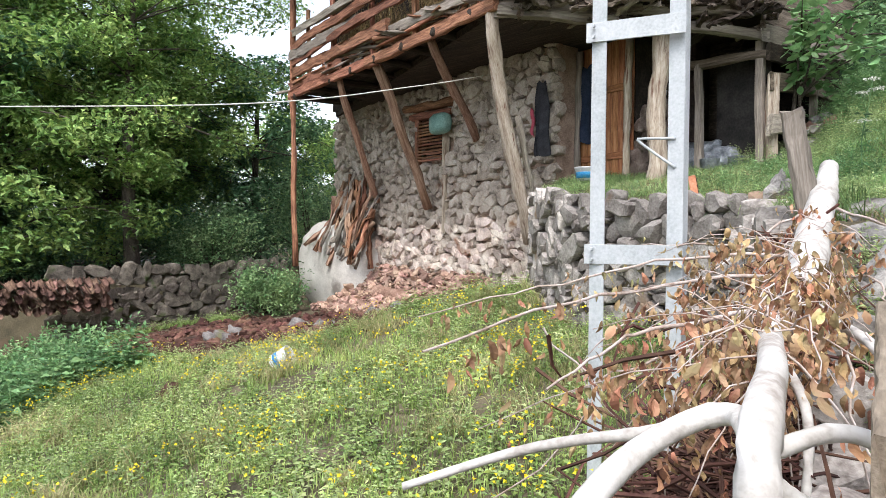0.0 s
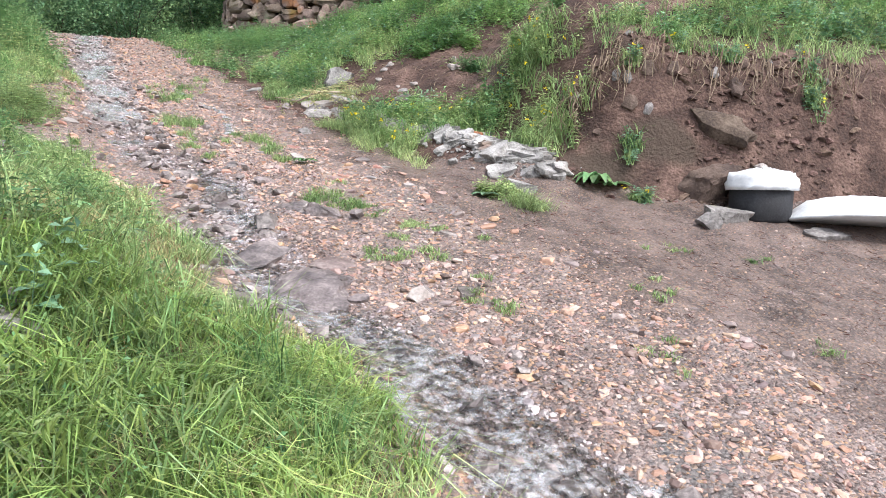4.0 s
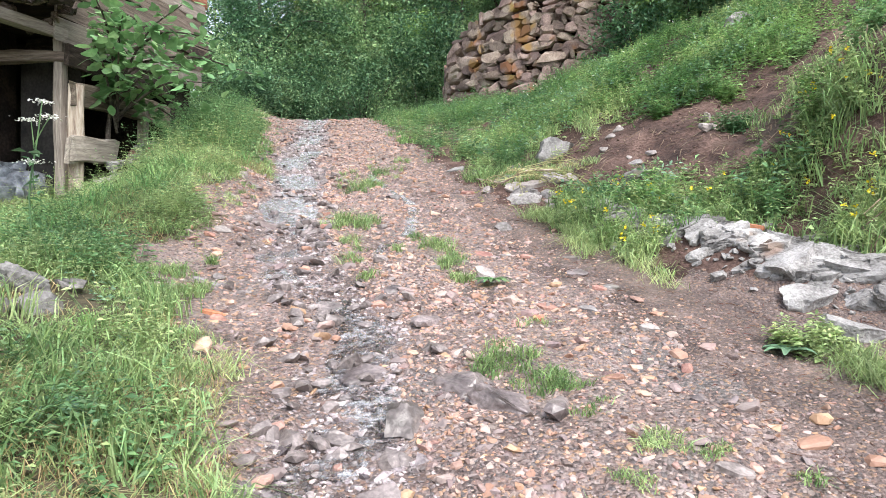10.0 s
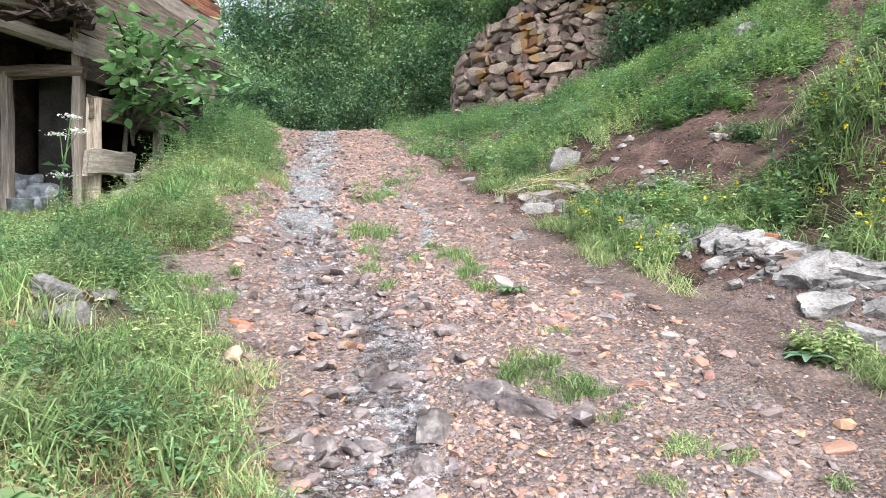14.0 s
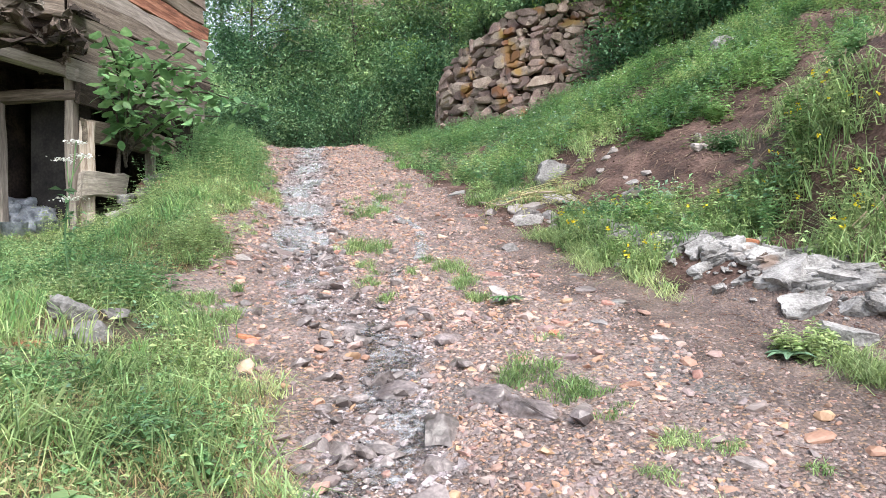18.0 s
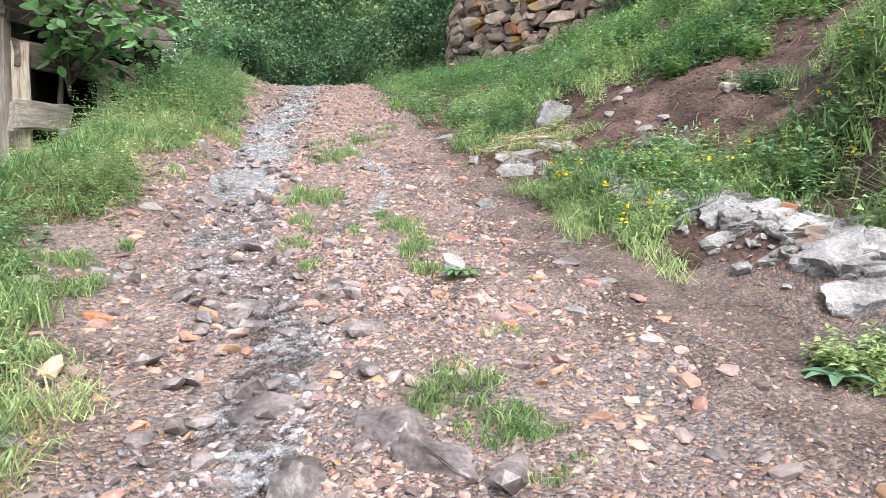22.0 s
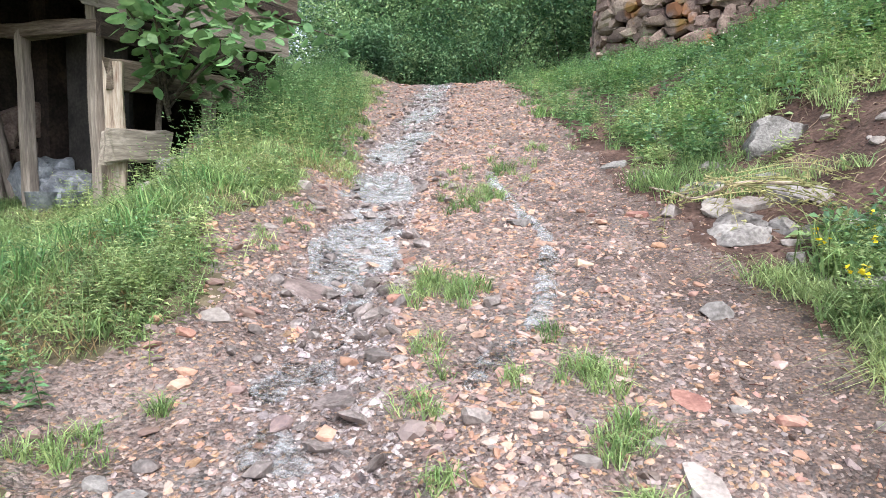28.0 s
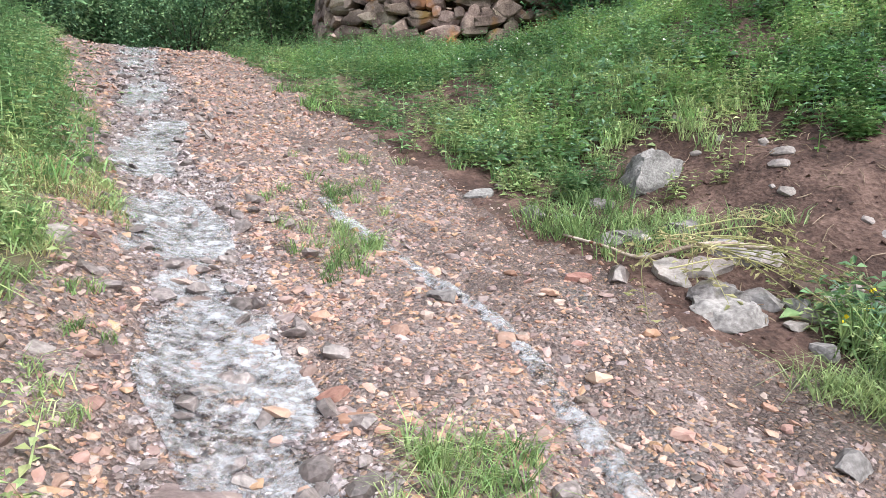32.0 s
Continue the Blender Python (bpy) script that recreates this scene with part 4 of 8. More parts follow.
def rubble_wall(parent, origin, du, dv, length, z0, z1, size, material, name="stone", skip=None, depth=0.22, seed=3, limit=300, lay=0.75, base=None, top=None, spin=0.3):
    """Rubble laid in uneven courses on a vertical plane. origin: a place on the face at z = 0; du along it, dv outwards."""
    rng = np.random.default_rng(seed)
    variants = [rock_mesh(seed * 100 + k, 2, 8, (0.6, 0.5, 0.6), 0.05, 0.80, 0, 0.8) for k in range(12)]
    for me in variants:
        for x in me.vertices:
            x.co.y = max(x.co.y, -0.25 + 0.05 * x.co.x)
    joined, made, z = [], 0, z0
    while z < z1:
        hgt = size * lay * rng.uniform(0.7, 1.25)
        u = -rng.uniform(0, size)
        while u < length:
            w = size * rng.choice([0.5, 0.75, 1.0, 1.35, 1.7]) * rng.uniform(0.85, 1.15)
            h = hgt * rng.uniform(0.75, 1.45)
            uc, zc = u + w / 2, z + hgt / 2 + rng.normal(0, size * 0.15)
            u += w * 0.93
            if uc < 0 or uc > length or (skip and skip(uc, zc)) or (base and zc < base(uc)) or (top and zc > top(uc)):
                continue
            m = Matrix.Translation(Vector(origin) + du * uc + dv * rng.uniform(-0.04, 0.05) + Vector((0, 0, zc)))
            rot = Matrix((du, -dv, Vector((0, 0, 1)))).transposed().to_4x4()
            m = m @ rot @ Matrix.Rotation(rng.normal(0, spin), 4, "Y") @ Matrix.Diagonal((w * 0.98, depth * rng.uniform(1.3, 1.9), h * 1.0, 1))
            me = variants[rng.integers(len(variants))]
            if made < limit:
                part(name, me, material, parent, m)
                made += 1
            else:
                v, t = tri_arrays(me)
                v = np.c_[v, np.ones(len(v))] @ np.array(m).T
                joined.append((v[:, :3], t))
        z += hgt * 0.93
    for _ in range(int(length * (z1 - z0) / size**2 * 1.6)):
        uc, zc, s = rng.uniform(0, length), rng.uniform(z0, z1), size * rng.uniform(0.2, 0.42)
        if (skip and skip(uc, zc)) or (base and zc < base(uc)) or (top and zc > top(uc)):
            continue
        m = Matrix.Translation(Vector(origin) + du * uc + dv * rng.uniform(0.0, 0.07) + Vector((0, 0, zc))) @ Matrix.Rotation(rng.uniform(0, 6), 4, "Z") @ Matrix.Rotation(rng.normal(0, 0.6), 4, "X") @ Matrix.Diagonal((s * 1.2, s, s * 0.8, 1))
        v, t = CHIP_NP[rng.integers(len(CHIP_NP))]
        joined.append(((np.c_[v * 0.6, np.ones(len(v))] @ np.array(m).T)[:, :3], t))
    if joined:
        v, t = merge(joined)
        me = mesh_np(name, v, t)
        tagged(part("stonework", me, material, parent), kind="stuff")


def slab_box(name, pts, z0, z1, material, parent=None, label=""):
    """A prism over a plan polygon."""
    n = len(pts)
    v = [(*p[:2], z0) for p in pts] + [(*p[:2], z1) for p in pts]
    bm = bmesh.new()
    vs = [bm.verts.new(c) for c in v]
    bm.faces.new(vs[:n][::-1]), bm.faces.new(vs[n:])
    for k in range(n):
        bm.faces.new((vs[k], vs[(k + 1) % n], vs[n + (k + 1) % n], vs[n + k]))
    bmesh.ops.recalc_face_normals(bm, faces=bm.faces)
    return part(name, bm, material, parent, None, label)


house = thing("house", H(12, 7, 0), "old two-storey rubble stone house with a timber balcony on struts", "house")
# lower storey, front wall with the window hole
WU0, WU1 = 9.45, 19.0


def wall_piece(name, u0, u1, v0, v1, z0, z1, material, parent=house, label=""):
    return slab_box(name, [H(u0, v0, 0), H(u1, v0, 0), H(u1, v1, 0), H(u0, v1, 0)], z0, z1, material, parent, label)


wall_piece("wall", WU0, 12.95, 5.14, 5.65, -2.2, 4.4, M_MUD)
wall_piece("wall", 14.25, WU1, 5.14, 5.65, -2.2, 4.4, M_MUD)
wall_piece("wall", 12.95, 14.25, 5.14, 5.65, -2.2, 2.75, M_MUD)
wall_piece("wall", 12.95, 14.25, 5.14, 5.65, 3.75, 4.4, M_MUD)
wall_piece("wall", WU1 - 0.5, WU1, 5.65, 12.0, -2.2, 4.4, M_MUD)
front = thing("house_front_wall", H(14, 5.1, 0), "rough rubble stone front wall with earth mortar", "stone wall", kind="structure")
_hole = lambda u, z: (3.4 < u < 4.9 and 2.65 < z < 3.85) or (u > 6.95 and z < 1.15 + 0.10 * (u - 7))
rubble_wall(front, H(WU0, 5.1, 0), HD, -HN, WU1 - WU0, -0.9, 4.4, 0.27, M_WALLSTONE, skip=_hole, seed=5)
# plastered buttress at the far corner, and the bulging earth below the wall
def lump(name, center, axes, material, parent=None, label="", seed=1, sub=4, amp=0.12, cat="", cut=None):
    bm = bmesh.new()
    bmesh.ops.create_icosphere(bm, subdivisions=sub, radius=1)
    for x in bm.verts:
        p = x.co.copy()
        e = Vector((math.copysign(abs(p.x) ** 0.7, p.x), math.copysign(abs(p.y) ** 0.7, p.y), math.copysign(abs(p.z) ** 0.7, p.z)))
        n = noise.noise(p * 2.1 + Vector((seed * 3.1, 0, 0))) * amp + noise.noise(p * 5.3 + Vector((0, seed, 0))) * amp * 0.4
        x.co = Vector((e.x * axes[0], e.y * axes[1], e.z * axes[2])) * (1 + n)
        if cut is not None and x.co.z < cut:
            x.co.z = cut
    me = bpy.data.meshes.new(name)
    bm.to_mesh(me)
    bm.free()
    smooth(me)
    return part(name, me, material, parent, Matrix.Translation(center) @ Matrix.Rotation(HA * -1, 4, "Z"), label)


plaster = lump("plaster_buttress", H(18.3, 4.9, -0.1), (2.1, 0.75, 1.35), M_PLASTER, seed=4, amp=0.10)
tagged(plaster, "smooth grey cement plaster bulge at the foot of the stone wall", "buttress", kind="structure")
mudfoot = lump("earth_talus", H(14.6, 4.95, -1.15), (2.3, 0.7, 0.75), mat("slumped_red_earth", [(0.17, 0.095, 0.07), (0.33, 0.205, 0.155), (0.47, 0.33, 0.26)], 3, 40, 0.95, 1.0, 0, depth=0.05), seed=9, amp=0.34)
tagged(mudfoot, "slumped brown earth and rubble at the wall's foot", "earth heap", kind="structure")
# window: frame, lintel, wooden slats
win = thing("window_1", H(13.6, 5.1, 2.75), "small barn window closed with thin wooden slats", "window", kind="structure")
beam("lintel", H(12.6, 5.02, 3.86), H(14.75, 5.02, 3.98), 0.24, 0.2, M_WOODRED, win, seg=6, wob=0.03, round_=True)
beam("lintel", H(12.75, 5.05, 3.66), H(14.5, 5.05, 3.74), 0.18, 0.16, M_WOODRED, win, seg=6, wob=0.02)
beam("jamb", H(14.2, 5.06, 2.5), H(14.2, 5.06, 3.75), 0.12, 0.14, M_WOODRED, win)
beam("jamb", H(13.0, 5.06, 0.9), H(12.98, 5.06, 3.7), 0.14, 0.14, M_WOODPALE, win, "pale peeled post")
for k in range(13):
    z = 2.62 + k * 0.075
    beam("slat", H(13.08, 5.0, z), H(14.15, 5.0, z + 0.03), 0.04, 0.045, M_WOODRED, win, seg=3, wob=0.012, seed=k, round_=True)
# Near-black sheet behind the slats stands for the unlit room.
slab_box("window_dark", [H(13.0, 5.3, 0), H(14.2, 5.3, 0), H(14.2, 5.34, 0), H(13.0, 5.34, 0)], 2.7, 3.7, M_WOODDARK, win)
basket_h = thing("hanging_basin", H(12.95, 4.8, 3.35), "faded green plastic basin hung on the stone wall", "basin")
lump("bowl", H(12.9, 4.82, 3.38), (0.36, 0.16, 0.24), M_TEAL, basket_h, seed=2, amp=0.06, sub=3)
# balcony: deck, rim beam, railing planks, straw, struts and the corner pole
balc = thing("balcony", H(13, 3.6, 4.4), "weathered red-brown timber balcony heaped with straw and sticks", "balcony")
# Deck and joists get the dark tone that paints in the underside's shade.
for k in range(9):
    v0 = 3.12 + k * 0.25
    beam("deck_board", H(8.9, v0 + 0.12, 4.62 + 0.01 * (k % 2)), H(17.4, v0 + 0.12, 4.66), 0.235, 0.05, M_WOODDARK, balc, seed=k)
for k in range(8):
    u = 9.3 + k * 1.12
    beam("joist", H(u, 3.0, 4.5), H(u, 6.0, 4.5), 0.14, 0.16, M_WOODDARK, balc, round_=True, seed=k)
beam("rim_beam", H(8.7, 3.08, 4.5), H(13.1, 3.06, 4.52), 0.12, 0.2, M_WOODRED, balc, seg=12, wob=0.02)
beam("rim_beam", H(12.7, 3.1, 4.5), H(17.6, 3.06, 4.58), 0.13, 0.19, M_WOODRED, balc, seg=12, wob=0.025)
for k, (za, zb, u0, u1, w) in enumerate(((4.82, 5.02, 9.0, 15.2, 0.2), (5.05, 5.12, 12.0, 17.5, 0.24), (5.32, 5.42, 9.2, 17.5, 0.16), (5.5, 5.62, 13.5, 17.6, 0.24), (5.75, 5.8, 9.4, 17.5, 0.2), (4.75, 4.8, 14.2, 17.5, 0.22), (6.1, 6.2, 9.4, 17.5, 0.2))):
    beam("railing_plank", H(u0, 3.05 - 0.03 * (k % 3), za), H(u1, 3.05 - 0.03 * (k % 2), zb), 0.05, w, M_WOODRED if k % 3 else M_WOODGREY, balc, seg=14, wob=0.035, seed=20 + k, ragged=0.2)
for k, u in enumerate((9.2, 11.2, 13.0, 14.9, 16.4)):
    beam("railing_post", H(u, 3.16, 4.5), H(u + 0.1, 3.14, 6.6), 0.11, 0.1, M_WOODRED, balc, seed=k, round_=k % 2 == 0)
rs = np.random.default_rng(11)
for k in range(46):
    u, s = rs.uniform(8.9, 16.8), rs.uniform(0.5, 2.2)
    beam("stick", H(u, rs.uniform(2.9, 3.5), rs.uniform(4.66, 4.95)), H(u + s, rs.uniform(2.9, 3.5), rs.uniform(4.66, 5.05)), rs.uniform(0.03, 0.09), rs.uniform(0.03, 0.08), M_WOODGREY if k % 2 else M_WOODRED, balc, seg=5, wob=0.03, round_=True, seed=k)
sp = np.stack([rs.uniform(9, 17.3, 9000), 3.25 + np.abs(rs.normal(0, 0.3, 9000)), 4.68 + rs.beta(1.3, 2.2, 9000) * 1.25], 1)
sp = sp[(hashnoise(sp[:, 0], sp[:, 2], 1.2, 5) > -0.25)]
pw = np.array([H(*p) for p in sp])
sv, s4, s3 = blades_np(pw, rs.uniform(0.12, 0.4, len(pw)), 0.008, 1.6, rs, 1.2)
tagged(part("straw", mesh_np("straw", sv, s4, s3), M_STRAW, balc, None, "matted dry straw"), kind="stuff")
for k, (u0, v0, z0, u1, z1, w, mt) in enumerate(((16.1, 5.0, 1.75, 14.75, 4.5, 0.17, M_STRUT), (13.55, 5.0, 1.5, 12.9, 4.5, 0.22, M_STRUT), (11.7, 5.0, 2.9, 10.75, 4.45, 0.18, M_STRUT))):
    beam("strut", H(u0, v0 - 0.05, z0), H(u1, 3.2, z1), w, w * 0.85, mt, balc, seg=8, wob=0.03, round_=True, seed=k)
lean = thing("leaning_post", H(9.55, 4.75, 0.9), "pale barkless leaning post carrying the balcony corner", "post")
beam("post", H(9.68, 4.72, 0.75), H(8.88, 3.12, 4.5), 0.27, 0.24, M_WOODPALE, lean, seg=12, wob=0.04, round_=True, taper=0.85)
beam("splint", H(9.35, 4.55, 1.35), H(9.12, 3.9, 2.9), 0.1, 0.07, M_WOODGREY, lean, seg=6, wob=0.03, round_=True)
pole = thing("corner_pole", H(17.35, 3.1, -1.0), "thin red-brown pole standing under the balcony corner", "pole")
beam("pole", H(17.35, 3.1, 0.0), H(17.45, 3.08, 7.2), 0.16, 0.15, M_WOODRED, pole, seg=10, wob=0.03, round_=True)
# upper storey: soffit, plank walls, eaves; closed to the sky
up = thing("upper_storey", H(11, 6, 4.6), "upper storey of weathered grey planks under a low eave", "house")
# Soffit slab and infill are coloured near black to stand for shade.
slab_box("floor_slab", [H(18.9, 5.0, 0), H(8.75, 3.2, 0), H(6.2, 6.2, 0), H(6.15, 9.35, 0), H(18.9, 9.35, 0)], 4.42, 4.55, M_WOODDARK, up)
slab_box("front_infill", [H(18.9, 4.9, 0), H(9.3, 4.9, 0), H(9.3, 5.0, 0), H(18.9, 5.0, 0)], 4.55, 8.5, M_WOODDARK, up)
# Out of view; added to keep sky light off the storey and wall.
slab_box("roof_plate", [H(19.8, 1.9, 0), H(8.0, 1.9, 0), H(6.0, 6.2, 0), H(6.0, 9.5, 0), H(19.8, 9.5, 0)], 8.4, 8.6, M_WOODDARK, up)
for k in range(14):
    z = 4.46 + k * 0.27
    beam("plank", H(8.8, 3.12, z), H(6.25, 6.3, z - 0.02), 0.045, 0.262, M_PLANK if k % 4 else M_WOODGREY, up, seg=8, wob=0.02, seed=40 + k)
for k in range(16):
    z = 4.06 + k * 0.27
    beam("plank", H(6.2, 6.28, z - 0.02), H(6.25, 9.2 + 0.1 * (k % 3), z + 0.03), 0.045, 0.262, M_WOODRED if k % 7 == 5 else (M_PLANK if k % 4 else M_WOODGREY), up, seg=8, wob=0.022, seed=60 + k, ragged=0.04)
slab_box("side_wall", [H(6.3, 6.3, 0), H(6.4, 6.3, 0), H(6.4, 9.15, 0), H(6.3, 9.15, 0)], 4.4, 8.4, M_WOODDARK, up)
# ragged eave over the porch corner: beam, bark, splintered ends
beam("eave_beam", H(8.75, 3.15, 4.42), H(6.25, 6.5, 3.98), 0.14, 0.13, M_WOODGREY, up, seg=10, wob=0.03)
for k in range(120):
    t = rs.uniform(0, 1)
    a = H(8.75 - 2.5 * t + rs.uniform(-0.15, 0.3), 3.1 + 3.3 * t + rs.uniform(-0.15, 0.3), 4.42 - 0.4 * t + rs.uniform(0.02, 0.5))
    b = a + HD * rs.uniform(-0.5, 0.9) + HN * rs.uniform(-0.6, 0.5) + Vector((0, 0, rs.uniform(-0.12, 0.12)))
    beam("splinter", a, b, rs.uniform(0.04, 0.13), rs.uniform(0.03, 0.09), M_PLANK if k % 3 else M_WOODDARK, up, seg=5, wob=0.035, seed=k, ragged=0.1)
# curled bark and broken boards heaped on the eave
for k in range(70):
    t = rs.uniform(0.1, 1.0)
    a = H(8.6 - 2.6 * t + rs.uniform(-0.3, 0.1), 3.0 + 3.5 * t + rs.uniform(-0.35, 0.05), 4.5 - 0.4 * t + rs.uniform(0.05, 0.55))
    b = a + HD * rs.uniform(0.1, 0.9) + HN * rs.uniform(-0.9, 0.2) + Vector((0, 0, rs.uniform(-0.25, 0.2)))
    beam("bark", a, b, rs.uniform(0.08, 0.2), rs.uniform(0.02, 0.06), (M_WOODDARK, M_PLANK, M_WOODDARK, M_WOODGREY)[k % 4], up, seg=7, wob=0.05, seed=200 + k, ragged=0.15, bend=rs.uniform(-0.12, 0.05))

# ---- the porch and stable ----
PZ = 2.0
LEAN = ((7.94, 1.65, 8.45, 3.7), (7.77, 1.65, 8.25, 3.36))
porch = thing("porch", H(8, 6.5, PZ), "open timber porch with rough posts in front of a dark stable", "porch")
for nm, u, v, z0, z1, w, mt in (("post", 6.37, 6.55, 1.75, 3.95, 0.12, M_WOODGREY), ("post", 7.47, 6.55, 1.7, 3.85, 0.12, M_WOODGREY)):
    beam(nm, H(u, v, z0), H(u + 0.02, v, z1), w, w, mt, porch, seg=8, wob=0.01)
beam("post", H(6.22, 6.62, 1.8), H(6.2, 6.6, 3.4), 0.17, 0.12, M_WOODPALE, porch, "pale split post", seg=8, wob=0.015)
beam("post", H(7.45, 5.42, 1.55), H(7.36, 5.42, 4.5), 0.31, 0.28, M_WOODPALE, porch, "thick barkless trunk post", seg=12, wob=0.04, round_=True)
beam("top_beam", H(6.2, 6.55, 3.72), H(9.5, 6.55, 3.95), 0.12, 0.13, M_PLANK, porch, seg=8, wob=0.02)
beam("side_beam", H(6.2, 6.45, 3.28), H(6.12, 8.3, 3.32), 0.09, 0.3, M_PLANK, porch, seg=8, wob=0.02, ragged=0.1)
beam("side_beam", H(6.18, 6.45, 3.72), H(6.12, 8.2, 3.72), 0.08, 0.26, M_WOODDARK, porch, seg=8, wob=0.02)
beam("low_board", H(6.16, 6.35, 2.6), H(6.06, 7.15, 2.64), 0.1, 0.3, M_WOODGREY, porch, "short rotten grey board", seg=6, wob=0.02, ragged=0.12)
beam("side_post", H(6.15, 7.75, 2.0), H(6.15, 7.75, 3.4), 0.13, 0.12, M_WOODGREY, porch, seg=6, wob=0.02)
for u0, z0, u1, z1 in LEAN:
    beam("leaning_pole", H(u0, 6.6, z0), H(u1, 6.62, z1), 0.11, 0.1, M_WOODGREY, porch, seg=8, wob=0.02, round_=True)
# Dark sheet added across the opening in place of the stable's deep shade.
slab_box("stable_screen", [H(6.45, 6.95, 0), H(7.4, 6.95, 0), H(7.4, 7.0, 0), H(6.45, 7.0, 0)], 1.6, 4.0, mat("shade_board", [(0.014, 0.013, 0.013), (0.03, 0.027, 0.026), (0.055, 0.05, 0.047)], 2.5, 30, 0.9, 0.4, 0), porch, "dark sooty board screen")
# Porch stone, a darker tone than the house rubble.
M_PORCHSTONE = mat("dark_porch_stone", [(0.10, 0.072, 0.06), (0.20, 0.15, 0.128), (0.31, 0.25, 0.22)], 4, 45, 0.9, 0.7, 0.2, depth=0.02)
pback = thing("porch_back_wall", H(9, 8.2, PZ), "rubble back wall of the porch, sooty and red-brown", "stone wall", kind="structure")
# Cores and panel are coloured near black for the shade indoors.
slab_box("core", [H(6.5, 8.9, 0), H(12, 8.9, 0), H(12, 9.2, 0), H(6.5, 9.2, 0)], 0.5, 4.5, M_SHADEWALL, pback)
rubble_wall(pback, H(8.22, 7.3, 0), -HN, -HD, 1.45, 1.6, 3.1, 0.34, M_PORCHSTONE, seed=12, limit=60)
slab_box("stone_backing", [H(7.95, 7.1, 0), H(8.6, 7.1, 0), H(8.6, 7.4, 0), H(7.95, 7.4, 0)], 1.0, 4.4, M_SHADEWALL, pback)
slab_box("return_core", [H(8.25, 5.85, 0), H(8.45, 5.85, 0), H(8.45, 9, 0), H(8.25, 9, 0)], 1.0, 4.4, M_SHADEWALL, pback)
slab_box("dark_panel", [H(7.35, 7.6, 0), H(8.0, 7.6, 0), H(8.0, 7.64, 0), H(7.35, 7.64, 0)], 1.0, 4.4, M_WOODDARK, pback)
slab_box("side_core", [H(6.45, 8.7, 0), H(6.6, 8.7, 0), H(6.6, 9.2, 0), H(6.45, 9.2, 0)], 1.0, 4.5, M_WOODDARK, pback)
door = thing("door_1", H(9.2, 5.75, 2.0), "orange-brown plank door with a dark blue cloth hung on it", "door", kind="structure")
for k in range(9):
    u = 8.30 + k * 0.15
    beam("door_plank", H(u, 5.75, 1.7), H(u, 5.75, 4.35), 0.04, 0.158, M_DOOR, door, seg=5, wob=0.006, seed=k)
for z in (2.3, 3.5):
    beam("ledge", H(8.3, 5.71, z), H(9.5, 5.71, z), 0.03, 0.12, M_DOOR, door, seg=4, wob=0.006)
cloth = thing("hanging_cloth", H(9.28, 5.66, 2.6), "dark navy patterned cloth hung over the door", "cloth")


def drape(name, u, v, z0, z1, w, material, parent, seed=0, fold=0.03):
    nu, nz = 14, 16
    uu, zz = np.meshgrid(np.linspace(-w / 2, w / 2, nu), np.linspace(0, 1, nz))
    dv = fold * np.sin(uu * 22 + seed) * (1.2 - zz) + 0.02 * np.sin(zz * 9 + uu * 5)
    width = 1 - 0.25 * zz**2 + 0.04 * np.sin(zz * 12)
    pts = np.array([H(u + a * c, v - d, z0 + b * (z1 - z0) + 0.03 * math.sin(a * 19)) for a, b, c, d in zip(uu.ravel(), zz.ravel(), width.ravel(), dv.ravel())])
    pts2 = pts + np.array(HN)[None] * 0.015
    i = (np.arange(nz - 1)[:, None] * nu + np.arange(nu - 1)[None]).ravel()
    q = np.stack([i, i + 1, i + 1 + nu, i + nu], 1)
    o = len(pts)
    return part(name, smooth(mesh_np(name, np.concatenate([pts, pts2]), q, q[:, ::-1] + o)), material, parent)


drape("cloth", 9.28, 5.66, 2.6, 4.0, 0.52, M_NAVY, cloth)
coat = thing("hanging_coat", H(9.62, 4.9, 2.35), "dark coat with a pink one behind, hung by the porch post", "coat")
drape("coat", 9.62, 4.88, 2.35, 3.7, 0.36, M_CLOTH, coat, 2, 0.06)
drape("pink_coat", 9.9, 4.92, 2.75, 3.25, 0.12, M_PINK, coat, 4, 0.03)
for k, (u, z1) in enumerate(((9.42, 4.3), (8.25, 4.3))):
    beam("door_post", H(u, 5.62, 1.5), H(u - 0.05, 5.62, z1), 0.13, 0.12, M_WOODPALE if k else M_WOODGREY, porch, seg=8, wob=0.02, round_=True)


# ---- dry-stone terrace edge, garden wall, lichened wall ----
terrace = thing("terrace_wall", (-5.0, 3.5, 0.4), "low tumbled dry-stone terrace wall of grey rocks", "stone wall", kind="structure")
for k, ((ax, ay), (bx, by)) in enumerate(zip(TERRACE[2:9], TERRACE[3:9])):
    a, b = Vector((ax, ay, 0)), Vector((bx, by, 0))
    du = (b - a).normalized()
    out = Vector((-du.y, du.x, 0))
    base = lambda u, a=a, du=du: float(garden_z(a.x + du.x * u, a.y + du.y * u)) - 0.1
    top = lambda u, a=a, du=du: float(terrace_z(a.x + du.x * u, a.y + du.y * u)) + 0.02
    rubble_wall(terrace, a + out * 0.1, du, out, (b - a).length, -0.8, 1.9, 0.23, M_TERRACE, seed=30 + k, limit=70, spin=0.5, base=base, top=top, depth=0.26)
gwall = thing("garden_wall", (-18.8, 6, -1.3), "dark mossy dry-stone garden wall under the trees", "stone wall", kind="structure")
